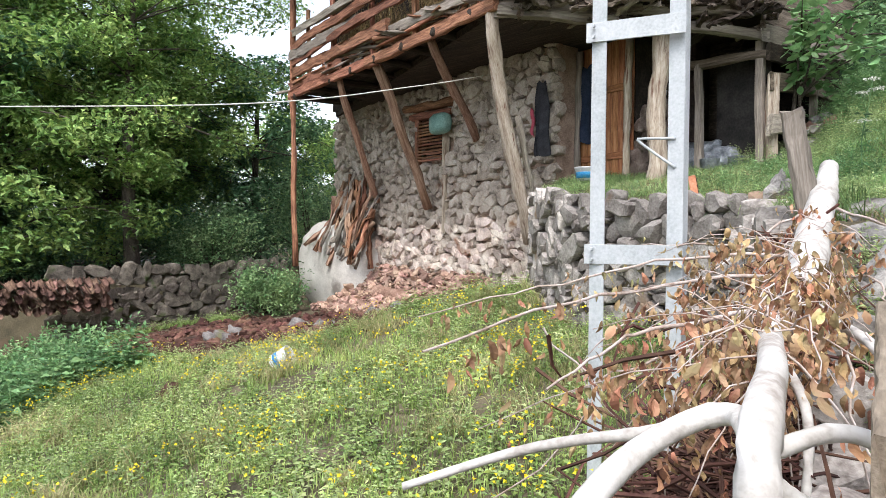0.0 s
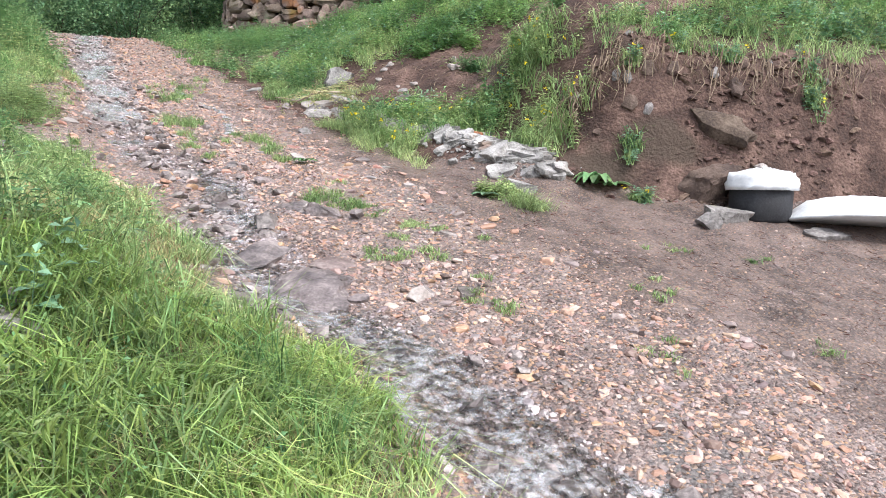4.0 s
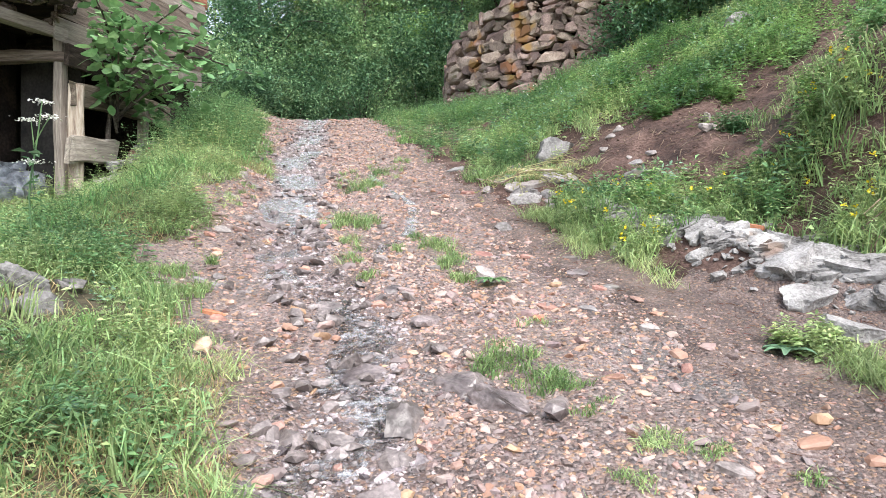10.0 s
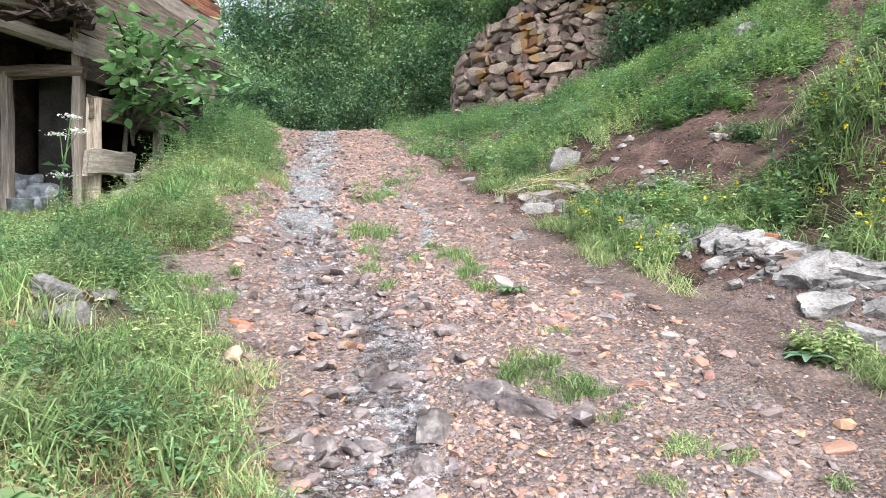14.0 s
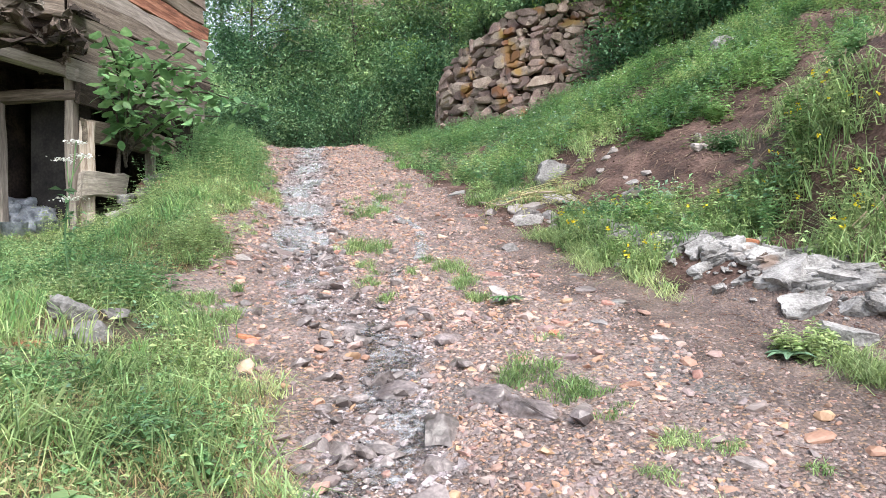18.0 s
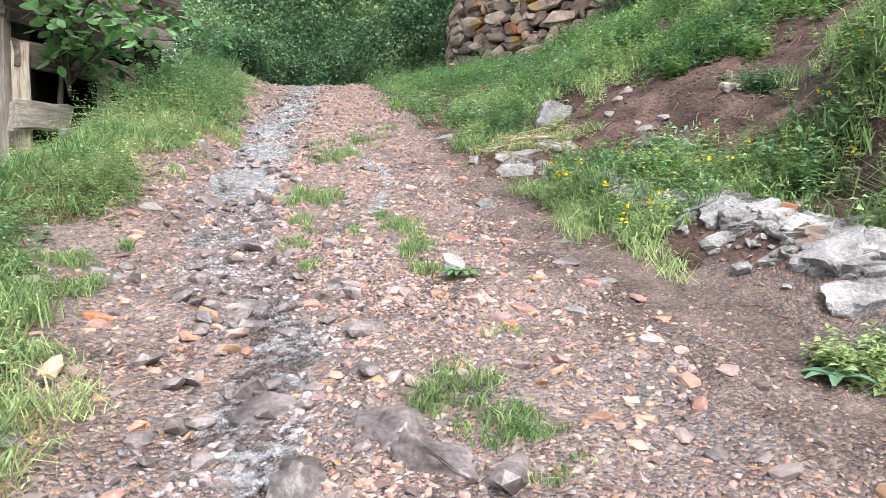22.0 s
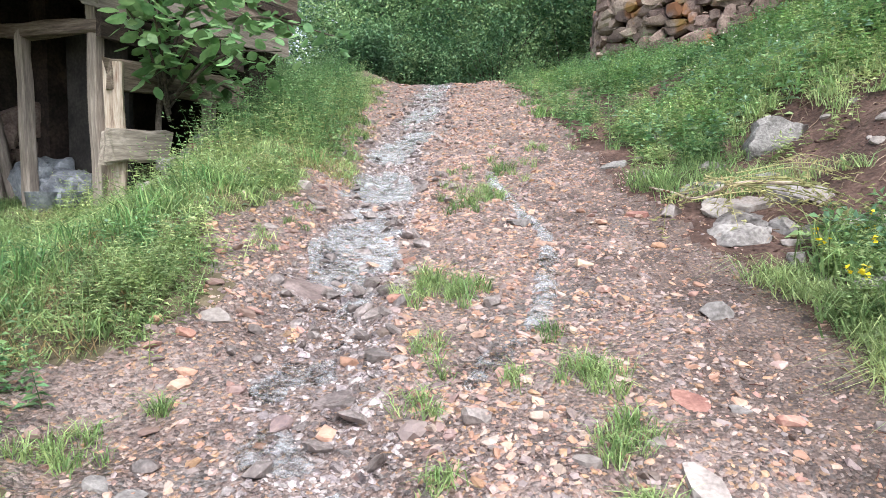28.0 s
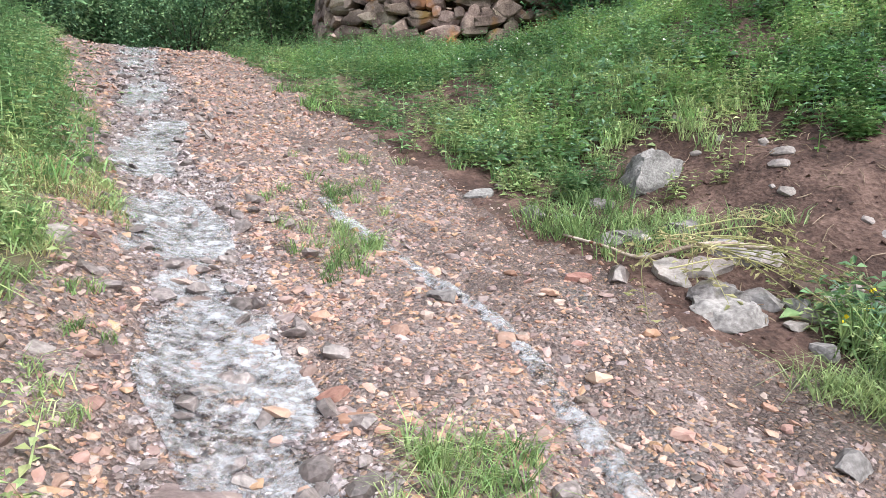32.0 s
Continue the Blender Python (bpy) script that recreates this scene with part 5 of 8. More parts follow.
# Stone tones are lowered to paint in tree shade; green blotches are moss.
rubble_wall(gwall, (-18.9, 2.2, 0), Vector((0.02, 1, 0)).normalized(), Vector((1, 0, 0)), 6.5, -2.0, -0.1, 0.4, mat("mossy_shaded_stone", [(0.05, 0.042, 0.035), (0.12, 0.10, 0.085), (0.22, 0.19, 0.16)], 4, 40, 0.9, 0.8, 0.3, blotch=((0.05, 0.07, 0.02), 2.0, 0.6)), seed=50, limit=120, lay=0.6)
lwall = thing("lichened_wall", (2, 16.5, 5.2), "old dry-stone wall with orange lichen above the track", "stone wall", kind="structure")
LW = [Vector((0.25, 19.2, 0)), Vector((0.35, 17.3, 0)), Vector((1.3, 16.1, 0)), Vector((2.4, 15.4, 0)), Vector((3.4, 15.2, 0)), Vector((4.6, 15.3, 0))]
for k, (a, b) in enumerate(zip(LW, LW[1:])):
    du = (b - a).normalized()
    rubble_wall(lwall, a, du, Vector((du.y, -du.x, 0)), (b - a).length, 4.9, 7.9, 0.33, M_LICHEN, seed=70 + k, limit=75, spin=0.2, lay=0.62, depth=0.3, base=lambda u, a=a, du=du: gz(a.x + du.x * u, a.y + du.y * u) - 0.2, top=lambda u, a=a, du=du: float(np.interp(a.x + du.x * u, [0.2, 0.6, 1.9, 4.6], [6.3, 6.9, 7.7, 7.9])))
slab_box("core", [LW[0] + Vector((0.3, 0, 0)), LW[1] + Vector((0.2, 0.15, 0)), LW[2] + Vector((0.12, 0.2, 0)), LW[3] + Vector((0.1, 0.25, 0)), LW[5] + Vector((0, 0.3, 0)), (5.2, 20), (0.4, 20)], 4.2, 6.5, M_SOIL, lwall)
slab_box("core", [LW[2] + Vector((0.3, 0.35, 0)), LW[3] + Vector((0.1, 0.3, 0)), LW[5] + Vector((0, 0.35, 0)), (5.2, 20), (1.6, 20)], 6.5, 7.6, M_SOIL, lwall)

# ---- named stones ----
BIG = [smooth(rock_mesh(200 + k, 4, 13, (1, 0.85, 0.85), 0.2, 0.70, 0, 0.45)) for k in range(6)]
FLAT = [smooth(rock_mesh(230 + k, 4, 9, (1, 0.85, 1), 0.16, 0.78, 0.34, 0.4)) for k in range(5)]
for _me in BIG + FLAT:
    _me.set_sharp_from_angle(angle=radians(42))
BIGS = [rock_mesh(200 + k, 2, 10, (1, 0.85, 0.8), 0.09, 0.72, 0, 0.4) for k in range(6)]
FLATS = [rock_mesh(230 + k, 2, 8, (1, 0.85, 1), 0.08, 0.8, 0.34, 0.3) for k in range(5)]


def rock(x, y, size, material, label, mesh=None, turn=0.0, sink=0.35, tilt=(0, 0), name="rock", z=None, group="", under=None):
    me = mesh or BIG[int(abs(x * 13 + y * 7)) % len(BIG)]
    if max(size if isinstance(size, tuple) else (size,)) < 0.17:
        me = BIGS[BIG.index(me)] if me in BIG else FLATS[FLAT.index(me)] if me in FLAT else me
    if me.materials and me.materials[0] is not material:
        key = me.name_full + material.name
        if key not in ROCKS:
            ROCKS[key] = me.copy()
            ROCKS[key].materials.clear()
        me = ROCKS[key]
    s = tuple(0.78 * c for c in (size if isinstance(size, tuple) else (size, size, size)))
    zz = gz(x, y) if z is None else z
    e = 0.15
    nrm = Vector((gz(x - e, y) - gz(x + e, y), gz(x, y - e) - gz(x, y + e), 2 * e)).normalized()
    m = Matrix.Translation((x, y, zz + s[2] * (0.5 - sink) * 0.7)) @ Vector((0, 0, 1)).rotation_difference(nrm).to_matrix().to_4x4() @ Euler((radians(tilt[0]), radians(tilt[1]), radians(turn))).to_matrix().to_4x4() @ Matrix.Diagonal((*s, 1))
    if under:
        return part("stone", me, material, under, m)
    ob = part(name, me, material, None, m)
    return tagged(ob, label, "rock", group)


ROCKS = {}
# each: place, width, height, kind of stone, shape, turn, label
STONES = (
    (-1.58, -0.05, 0.46, 0.24, M_GREYL, 1, 12, "big grey slab capping the tumbled wall"),
    (-1.56, -0.42, 0.25, 0.13, M_GREYL, 1, 35, "tilted grey slab in the tumbled wall"),
    (-1.66, -0.62, 0.17, 0.09, M_REDSTONE, 1, 20, "flat pinkish stone in the tumbled wall"),
    (-1.60, -0.80, 0.17, 0.09, M_REDSTONE, 1, -20, "flat pinkish stone in the tumbled wall"),
    (-1.12, -0.58, 0.27, 0.20, M_GREYL, 0, 30, "rounded grey boulder among weeds on the verge"),
    (-1.70, 0.50, 0.40, 0.22, M_GREYL, 0, 15, "pale grey rock on the terrace edge"),
    (-1.98, 1.12, 0.42, 0.14, M_GREYL, 1, 5, "flat grey slab on the terrace edge"),
    (-1.12, -0.18, 0.09, 0.12, M_PALE, 0, 5, "small white stone in the weeds"),
    (-0.94, -0.36, 0.13, 0.10, M_PALE, 1, 20, "pale flat-topped stone in the grass"),
    (0.54, 5.60, 0.17, 0.11, M_GREY, 0, 20, "dark rounded stone lying on the gravel"),
    (0.30, 7.08, 0.15, 0.09, M_REDSTONE, 1, 10, "reddish rounded stone at the edge of the track"),
    (0.51, 7.02, 0.17, 0.12, M_WETDARK, 0, 50, "small dark stone at the edge of the track"),
    (0.88, 6.55, 0.40, 0.20, M_GREY, 0, -25, "grey boulder under uprooted stalks"),
    (1.42, 8.12, 0.50, 0.44, M_GREYL, 0, -10, "pale grey boulder half sunk in the grassy bank"),
    (1.36, 6.88, 0.22, 0.15, M_PALE, 0, 30, "pale stone at the foot of the bank"),
    (1.24, 6.56, 0.17, 0.13, M_GREYL, 0, 70, "grey stone beside the uprooted stalks"),
    (0.94, 7.20, 0.19, 0.13, M_REDSTONE, 0, 15, "dusty pinkish stone at the foot of the bank"),
    (1.05, 6.20, 0.14, 0.11, M_GREY, 0, 80, "grey stone at the foot of the bank"),
    (1.34, 6.30, 0.20, 0.12, M_GREYL, 1, 20, "flat pale stone at the foot of the bank"),
    (0.20, 8.40, 0.22, 0.07, M_GREYL, 1, 15, "flat pale stone on the verge of the bank"),
    (0.58, 7.80, 0.17, 0.09, M_GREYL, 1, 5, "flat pale stone in the bank's grass"),
    (2.74, 6.58, 0.24, 0.16, M_PALE, 0, 10, "pale pink stone lying on the soil bank"),
    (2.80, 6.80, 0.13, 0.20, M_PALE, 0, 60, "pale stone leaning on the soil bank"),
    (4.10, 8.90, 0.52, 0.46, M_GREY, 0, 0, "large grey boulder high on the bank"),
    (-1.58, 5.72, 0.46, 0.10, M_PINK_SLAB, 3, 15, "broad flat purple-grey slab in the track"),
    (-1.72, 5.12, 0.17, 0.07, M_PALE, 1, 40, "flat pale stone at the edge of the turf"),
    (-1.76, 4.93, 0.08, 0.06, M_REDSTONE, 0, 10, "small salmon stone at the edge of the turf"),
    (-2.17, 7.15, 0.13, 0.16, M_PALE, 0, 30, "small pale upright stone on the verge"),
    (-2.60, 7.00, 0.22, 0.10, M_GREY, 1, 5, "grey stone in the grass of the verge"),
    (-2.02, 6.27, 0.12, 0.05, M_PALE, 1, 70, "small flat white stone on the trodden earth"),
    (-0.26, 2.00, 0.42, 0.16, M_WETDARK, 0, 30, "dark wet outcrop of bedrock in the stream"),
    (-0.04, 1.52, 0.50, 0.14, M_WETDARK, 3, 70, "broad wet bedrock ledge in the stream"),
    (-0.31, 1.25, 0.36, 0.12, M_WETDARK, 3, 10, "flat wet bedrock in the stream"),
    (0.14, 1.82, 0.28, 0.10, M_PINK_SLAB, 3, -20, "wet purple-grey bedrock beside the stream"),
    (-0.16, 2.60, 0.27, 0.14, M_WETDARK, 0, 70, "dark wet boulder in the stream bed"),
    (-0.38, 3.03, 0.30, 0.12, M_WETDARK, 3, 15, "bluish wet bedrock in the stream bed"),
    (0.09, 2.89, 0.30, 0.17, M_WETDARK, 3, -50, "dark ribbed bedrock washed by the stream"),
    (0.27, 2.68, 0.27, 0.13, M_WETDARK, 0, -25, "long dark wet rock across the track"),
    (0.47, 2.58, 0.18, 0.12, M_WETDARK, 0, 40, "dark wet rock beside the grass tuft"),
    (0.53, 1.36, 0.16, 0.12, M_PALE, 0, 25, "white stone lying in the gravel"),
    (0.82, 1.38, 0.18, 0.08, M_WETDARK, 1, 70, "dark wet stone in the gravel"),
    (0.20, 1.37, 0.12, 0.06, M_WETDARK, 1, 20, "small dark wet stone"),
    (-0.70, 2.78, 0.11, 0.07, M_WETDARK, 0, 20, "small dark wet stone"),
    (-0.65, 2.45, 0.12, 0.08, M_WETDARK, 0, 90, "small dark wet stone"),
    (-0.41, 2.48, 0.14, 0.06, M_WETDARK, 1, 10, "small dark wet stone"),
    (-1.00, 2.62, 0.13, 0.06, M_GREY, 1, 20, "flat grey stone at the turf's edge"),
    (-1.28, 2.21, 0.11, 0.08, M_PALE, 0, 0, "pale stone half hidden in the turf"),
    (1.09, 2.70, 0.09, 0.06, M_WETDARK, 0, 30, "small dark stone on the muddy track"),
    (1.15, 2.99, 0.09, 0.06, M_REDSTONE, 0, 50, "small red-brown stone on the muddy track"),
    (0.79, 2.92, 0.09, 0.05, M_REDSTONE, 1, 10, "small salmon stone on the muddy track"),
    (1.02, 2.21, 0.13, 0.05, M_WETDARK, 1, 0, "flat dark stone on the muddy track"),
    (1.13, 3.45, 0.12, 0.05, M_PALE, 1, 5, "pale brick-like stone on the track"),
    (-1.69, 7.32, 0.16, 0.11, M_WETDARK, 0, 0, "dark stone standing in the stream"),
    (-1.67, 7.94, 0.19, 0.11, M_WETDARK, 0, 60, "dark stone standing in the stream"),
    (-1.42, 6.35, 0.14, 0.10, M_WETDARK, 0, 35, "dark stone standing in the stream"),
    (-1.08, 5.75, 0.13, 0.08, M_WETDARK, 0, 15, "dark stone at the slab's edge"),
    (-1.12, 6.22, 0.13, 0.07, M_REDSTONE, 1, 20, "salmon stone beside the stream"),
    (-0.50, 6.95, 0.20, 0.09, M_GREY, 1, 60, "flat grey stone lying beside the trickle"),
    (-0.51, 5.62, 0.12, 0.10, M_WETDARK, 0, 10, "rounded dark stone beside the tuft"),
    (-1.06, 5.42, 0.13, 0.07, M_WETDARK, 1, 45, "dark stone in the stream"),
    (-0.92, 5.04, 0.13, 0.06, M_WETDARK, 1, 5, "flat dark stone in the stream"),
    (-1.00, 4.72, 0.17, 0.06, M_WETDARK, 1, 60, "flat wet grey stone in the stream"),
    (-0.43, 4.65, 0.10, 0.11, M_WETDARK, 0, 0, "small dark standing stone"),
    (-0.98, 5.60, 0.12, 0.08, M_REDSTONE, 0, 0, "small salmon stone in the stream"),
    (0.34, 4.88, 0.20, 0.05, M_REDSTONE, 1, -40, "long split reddish stone on the track"),
    (0.30, 4.42, 0.20, 0.06, M_PALE, 1, -50, "long pale broken stone on the track"),
    (0.17, 4.58, 0.08, 0.06, M_PALE, 0, 30, "small white stone by the tuft"),
    (-0.05, 4.46, 0.09, 0.06, M_PALE, 1, 0, "small white stone by the tuft"),
    (-1.46, 4.24, 0.09, 0.07, M_WETDARK, 0, 20, "small dark stone on the trodden earth"),
    (-1.53, 4.10, 0.10, 0.04, M_GREY, 1, 0, "flat blue-grey stone on the track"),
    (-1.41, 4.10, 0.11, 0.05, M_GREY, 1, 80, "flat grey stone on the track"),
    (0.64, 4.80, 0.09, 0.06, M_REDSTONE, 0, 0, "small salmon stone on the track"),
    (0.49, 4.86, 0.09, 0.03, M_GREY, 1, 20, "flat blue-grey chip on the track"),
    (-1.28, 3.60, 0.15, 0.06, M_CLAY, 1, 10, "broken salmon brick lying on the track"),
    (-1.22, 3.50, 0.11, 0.06, M_REDSTONE, 0, 30, "rounded brown stone beside the brick"),
    (-0.37, 3.83, 0.12, 0.06, M_REDSTONE, 1, 0, "triangular salmon stone in the stream"),
    (-0.29, 4.11, 0.16, 0.08, M_WETDARK, 0, 50, "dark blue-grey wet stone in the track"),
    (-0.08, 3.60, 0.20, 0.09, M_WETDARK, 0, 15, "large blue-grey wet stone in the track"),
    (-0.67, 3.90, 0.22, 0.10, M_WETDARK, 3, 20, "wet bedrock under the running water"),
    (0.63, 3.84, 0.14, 0.05, M_REDSTONE, 1, -30, "red-brown stone on the track"),
    (0.55, 3.65, 0.09, 0.06, M_CLAY, 0, 0, "small orange stone on the track"),
    (1.02, 4.12, 0.10, 0.06, M_REDSTONE, 0, 0, "pale salmon stone on the track"),
    (1.11, 4.17, 0.11, 0.05, M_GREYL, 1, 20, "pale grey stone on the track"),
    (0.89, 3.85, 0.14, 0.05, M_GREY, 1, -25, "flat grey stone on the track"),
    (0.95, 4.46, 0.17, 0.06, M_WETDARK, 1, -10, "flat dark slate on the track"),
    (0.96, 4.80, 0.15, 0.06, M_WETDARK, 1, -20, "flat dark stone on the track"),
    (-0.98, 4.70, 0.15, 0.06, M_WETDARK, 1, 30, "dark wet stone in the stream"),
)
BEDROCK = []
for k in range(4):
    bm = bmesh.new()
    bmesh.ops.create_icosphere(bm, subdivisions=5, radius=1)
    for q in bm.verts:
        p = q.co.copy()
        n = 0.22 * noise.noise(p * 1.7 + Vector((k * 5, 0, 0))) + 0.13 * noise.noise(p * 4.1 + Vector((0, k * 3, 0))) + 0.05 * noise.noise(p * 11)
        r = 0.05 * abs(noise.noise(Vector((p.x * 2.0, p.y * 9.0 + 2 * n, p.z * 9.0 + k)))) + 0.012 * noise.noise(p * 30)
        q.co = p * (1 + n - r)
    me = bpy.data.meshes.new("bedrock")
    bm.to_mesh(me)
    bm.free()
    BEDROCK.append(smooth(me))
for x, y, w, h, mt, shape, turn, lb in STONES:
    me = FLAT[int(abs(x * 31 + y * 17)) % 5] if shape == 1 else BEDROCK[int(abs(x * 31 + y * 17)) % 4] if shape == 3 else BIG[int(abs(x * 31 + y * 17)) % 6]
    rock(x, y, (0.72 * w, 0.6 * w, (0.6 if shape == 3 else 0.95) * h), mt, lb, me, turn=turn, sink=1.15 if shape == 3 else 0.42, tilt=(5 * math.sin(x * 40), 5 * math.cos(y * 40)))
# ledge of broken grey slabs at the right edge of the track
lr = np.random.default_rng(21)
for k in range(150):
    t = lr.uniform(0, 1)
    w = 0.10 + 0.16 * t
    x, y = 1.3 + 1.2 * t + lr.normal(0, w * 0.7), 5.75 - 2.05 * t + lr.normal(0, w)
    s = lr.uniform(0.045, 0.13) * (1 + 0.5 * t)
    rock(x, y, (s * 1.25, s, s * 0.9), M_LEDGE, "grey slab of the broken rock ledge", FLAT[k % 5] if k % 4 else BIG[k % 6], turn=lr.uniform(-40, 40), tilt=(lr.uniform(-14, 6), lr.uniform(-12, 12)), sink=0.42 - 0.3 * t * (k % 2), group="slabs of the rock ledge", under=GROUND["soil_bank"] if k >= 60 else None)
for x, y, sx, tw, dz in ((2.04, 4.42, 0.36, -35, -0.05), (2.28, 4.07, 0.4, -25, -0.04), (2.45, 3.75, 0.34, -10, -0.03), (2.0, 4.14, 0.24, 20, -0.07), (2.2, 3.74, 0.24, 40, -0.06), (2.34, 4.3, 0.34, 10, -0.02), (2.5, 4.0, 0.32, -50, -0.02)):
    rock(x, y, (sx * 0.75, sx * 0.55, 0.24), M_LEDGE, "large layered grey slab of the rock ledge", FLAT[int(sx * 100) % 5], turn=tw, tilt=(-4, 8), sink=0.42, z=gz(x, y) + dz, group="slabs of the rock ledge")
rock(2.62, 3.5, (0.16, 0.14, 0.18), M_GREY, "angular grey block ending the rock ledge", BIG[1], sink=0.1, group="slabs of the rock ledge")
rock(2.21, 4.54, (0.1, 0.06, 0.06), M_CLAY, "piece of pale brick on the ledge", FLAT[4], z=1.57, sink=0.2)
for k in range(26):
    t = lr.uniform(0, 1)
    x, y = 0.9 + 0.9 * t + lr.normal(0, 0.25), 7.6 - 2.0 * t + lr.normal(0, 0.25)
    s = lr.uniform(0.05, 0.2)
    rock(x, y, (s * 1.2, s, s * 0.9), M_GREY if k % 4 else M_PALE, "grey stone fallen from the bank", BIG[k % 6] if k % 2 else FLAT[k % 5], turn=lr.uniform(0, 180), group="stones at the foot of the bank")
for k in range(110):
    x, y = lr.uniform(1.2, 6.0), lr.uniform(2.8, 11)
    if float(righty(x, y)) < 0.4:
        continue
    s = lr.uniform(0.03, 0.1)
    rock(x, y, (s * 1.2, s, s * 0.9), M_PALE if k % 5 == 0 else M_BROWNROCK if k % 3 else M_GREY, "stone sticking out of the soil bank", BIG[k % 6], turn=lr.uniform(0, 180), under=GROUND["soil_bank"])
for x, y, c in ((-5.3, 17.6, 0.5), (-4.9, 18.0, 0.42), (-4.4, 18.2, 0.36), (-5.7, 17.2, 0.4)):
    rock(x, y, (c, c * 0.8, c * 0.8), M_BROWNROCK, "dark boulder at the top of the track", sink=0.2, group="boulders at the top of the track")
rock(4.03, 3.08, (0.5, 0.4, 0.36), M_BROWNROCK, "brown boulder bedded in the cut bank", BIG[2], sink=0.6)
rock(4.22, 3.24, (0.5, 0.3, 0.3), M_BROWNROCK, "brown boulder jutting from the cut bank", BIG[4], turn=115, sink=0.7)
for x, y, c in ((3.47, 3.61, 0.13), (3.5, 3.7, 0.1), (3.42, 3.78, 0.08), (3.7, 3.62, 0.12), (3.62, 3.5, 0.08), (3.95, 3.55, 0.12), (4.5, 3.3, 0.16), (4.7, 3.42, 0.14), (4.35, 3.42, 0.1)):
    rock(x, y, (c * 1.2, c, c * 0.8), M_BROWNROCK if c > 0.1 else M_GREY, "stone sticking out of the cut bank", BIG[int(c * 100) % 6], turn=300 * c, sink=0.2, group="stones in the cut bank")
rock(3.72, 2.52, (0.34, 0.2, 0.2), M_GREY, "flat dark stone in front of the tub", FLAT[2], sink=0.1)
rock(3.43, 2.38, (0.2, 0.15, 0.17), M_GREY, "angular dark stone in front of the tub", BIG[3], sink=0.2)
rock(4.45, 2.1, (0.34, 0.2, 0.12), M_GREY, "flat stone propping the white lid", FLAT[3], sink=0.1)
# rocks on the verge and the terrace's near end
for x, y, s, mt, lb, tw in ((-1.5, -0.55, (0.34, 0.26, 0.2), M_GREYL, "tilted grey slab in the tumbled wall", 40), (-0.57, -0.05, (0.1, 0.08, 0.08), M_PALE, "small white stone in the grass", 0), (-1.8, 0.45, (0.36, 0.3, 0.28), M_GREYL, "pale grey rock on the terrace edge", 75), (-1.58, 0.6, (0.26, 0.24, 0.2), M_GREYL, "pale grey rock on the terrace edge", 15), (-1.62, -0.3, (0.3, 0.22, 0.2), M_GREYL, "tilted grey slab in the tumbled wall", 120), (-1.9, 1.0, (0.34, 0.3, 0.22), M_GREYL, "pale grey rock on the terrace edge", 30), (-2.1, 1.7, (0.36, 0.26, 0.2), M_GREYL, "pale grey rock on the terrace edge", 0), (-2.05, 2.4, (0.2, 0.16, 0.15), M_GREY, "grey rock on the terrace edge", 80), (-1.65, 1.35, (0.3, 0.2, 0.16), M_GREYL, "flat grey rock on the terrace edge", 50), (-3.15, 3.42, (0.14, 0.1, 0.13), M_PALE, "white stone set on the terrace wall", 10), (-1.35, -0.95, (0.28, 0.24, 0.16), M_GREYL, "grey rock at the foot of the fence", 15), (-1.7, -1.0, (0.26, 0.2, 0.16), M_GREYL, "grey rock under the felled tree", 65), (-2.9, 2.6, (0.3, 0.24, 0.24), M_GREYL, "grey rock of the terrace wall", 25), (-1.9, 3.3, (0.13, 0.11, 0.1), M_GREY, "grey rock sunk in the verge", 0), (-2.02, 3.14, (0.17, 0.13, 0.19), M_GREYL, "grey stone heap in tall grass", 0), (-1.88, 3.0, (0.15, 0.12, 0.14), M_GREYL, "grey stone heap in tall grass", 40), (-1.98, 2.92, (0.12, 0.1, 0.1), M_GREY, "grey stone heap in tall grass", 80), (-2.05, 2.75, (0.13, 0.08, 0.05), M_CLAY, "flat piece of brick in the grass", 5)):
    rock(x, y, s, mt, lb, turn=tw, sink=0.25, group="rocks of the verge")


for k in range(95):
    x, y = lr.uniform(-1.95, -1.0), lr.uniform(-1.7, 1.0)
    if float(lefty(x, y)) > -0.55:
        continue
    q = lr.uniform(0.05, 0.14)
    rock(x, y, (q * 1.25, q, q * 0.8), M_GREY if k % 3 else M_BROWNROCK, "small grey stone tumbled from the terrace", BIG[k % 6] if k % 2 else FLAT[k % 5], turn=lr.uniform(0, 180), tilt=(lr.uniform(-20, 20), lr.uniform(-20, 20)), sink=0.2, group="small stones of the terrace", under=terrace)
for k in range(34):
    x, y = lr.uniform(0.4, 2.2), lr.uniform(6.0, 9.6)
    if float(righty(x, y)) < 0.02:
        continue
    q = lr.uniform(0.05, 0.13)
    rock(x, y, (q * 1.25, q, q * 0.8), M_GREY if k % 2 else M_PALE, "pale stone lying in the grass of the bank", BIG[k % 6], turn=lr.uniform(0, 180), sink=0.25, under=GROUND["soil_bank"])


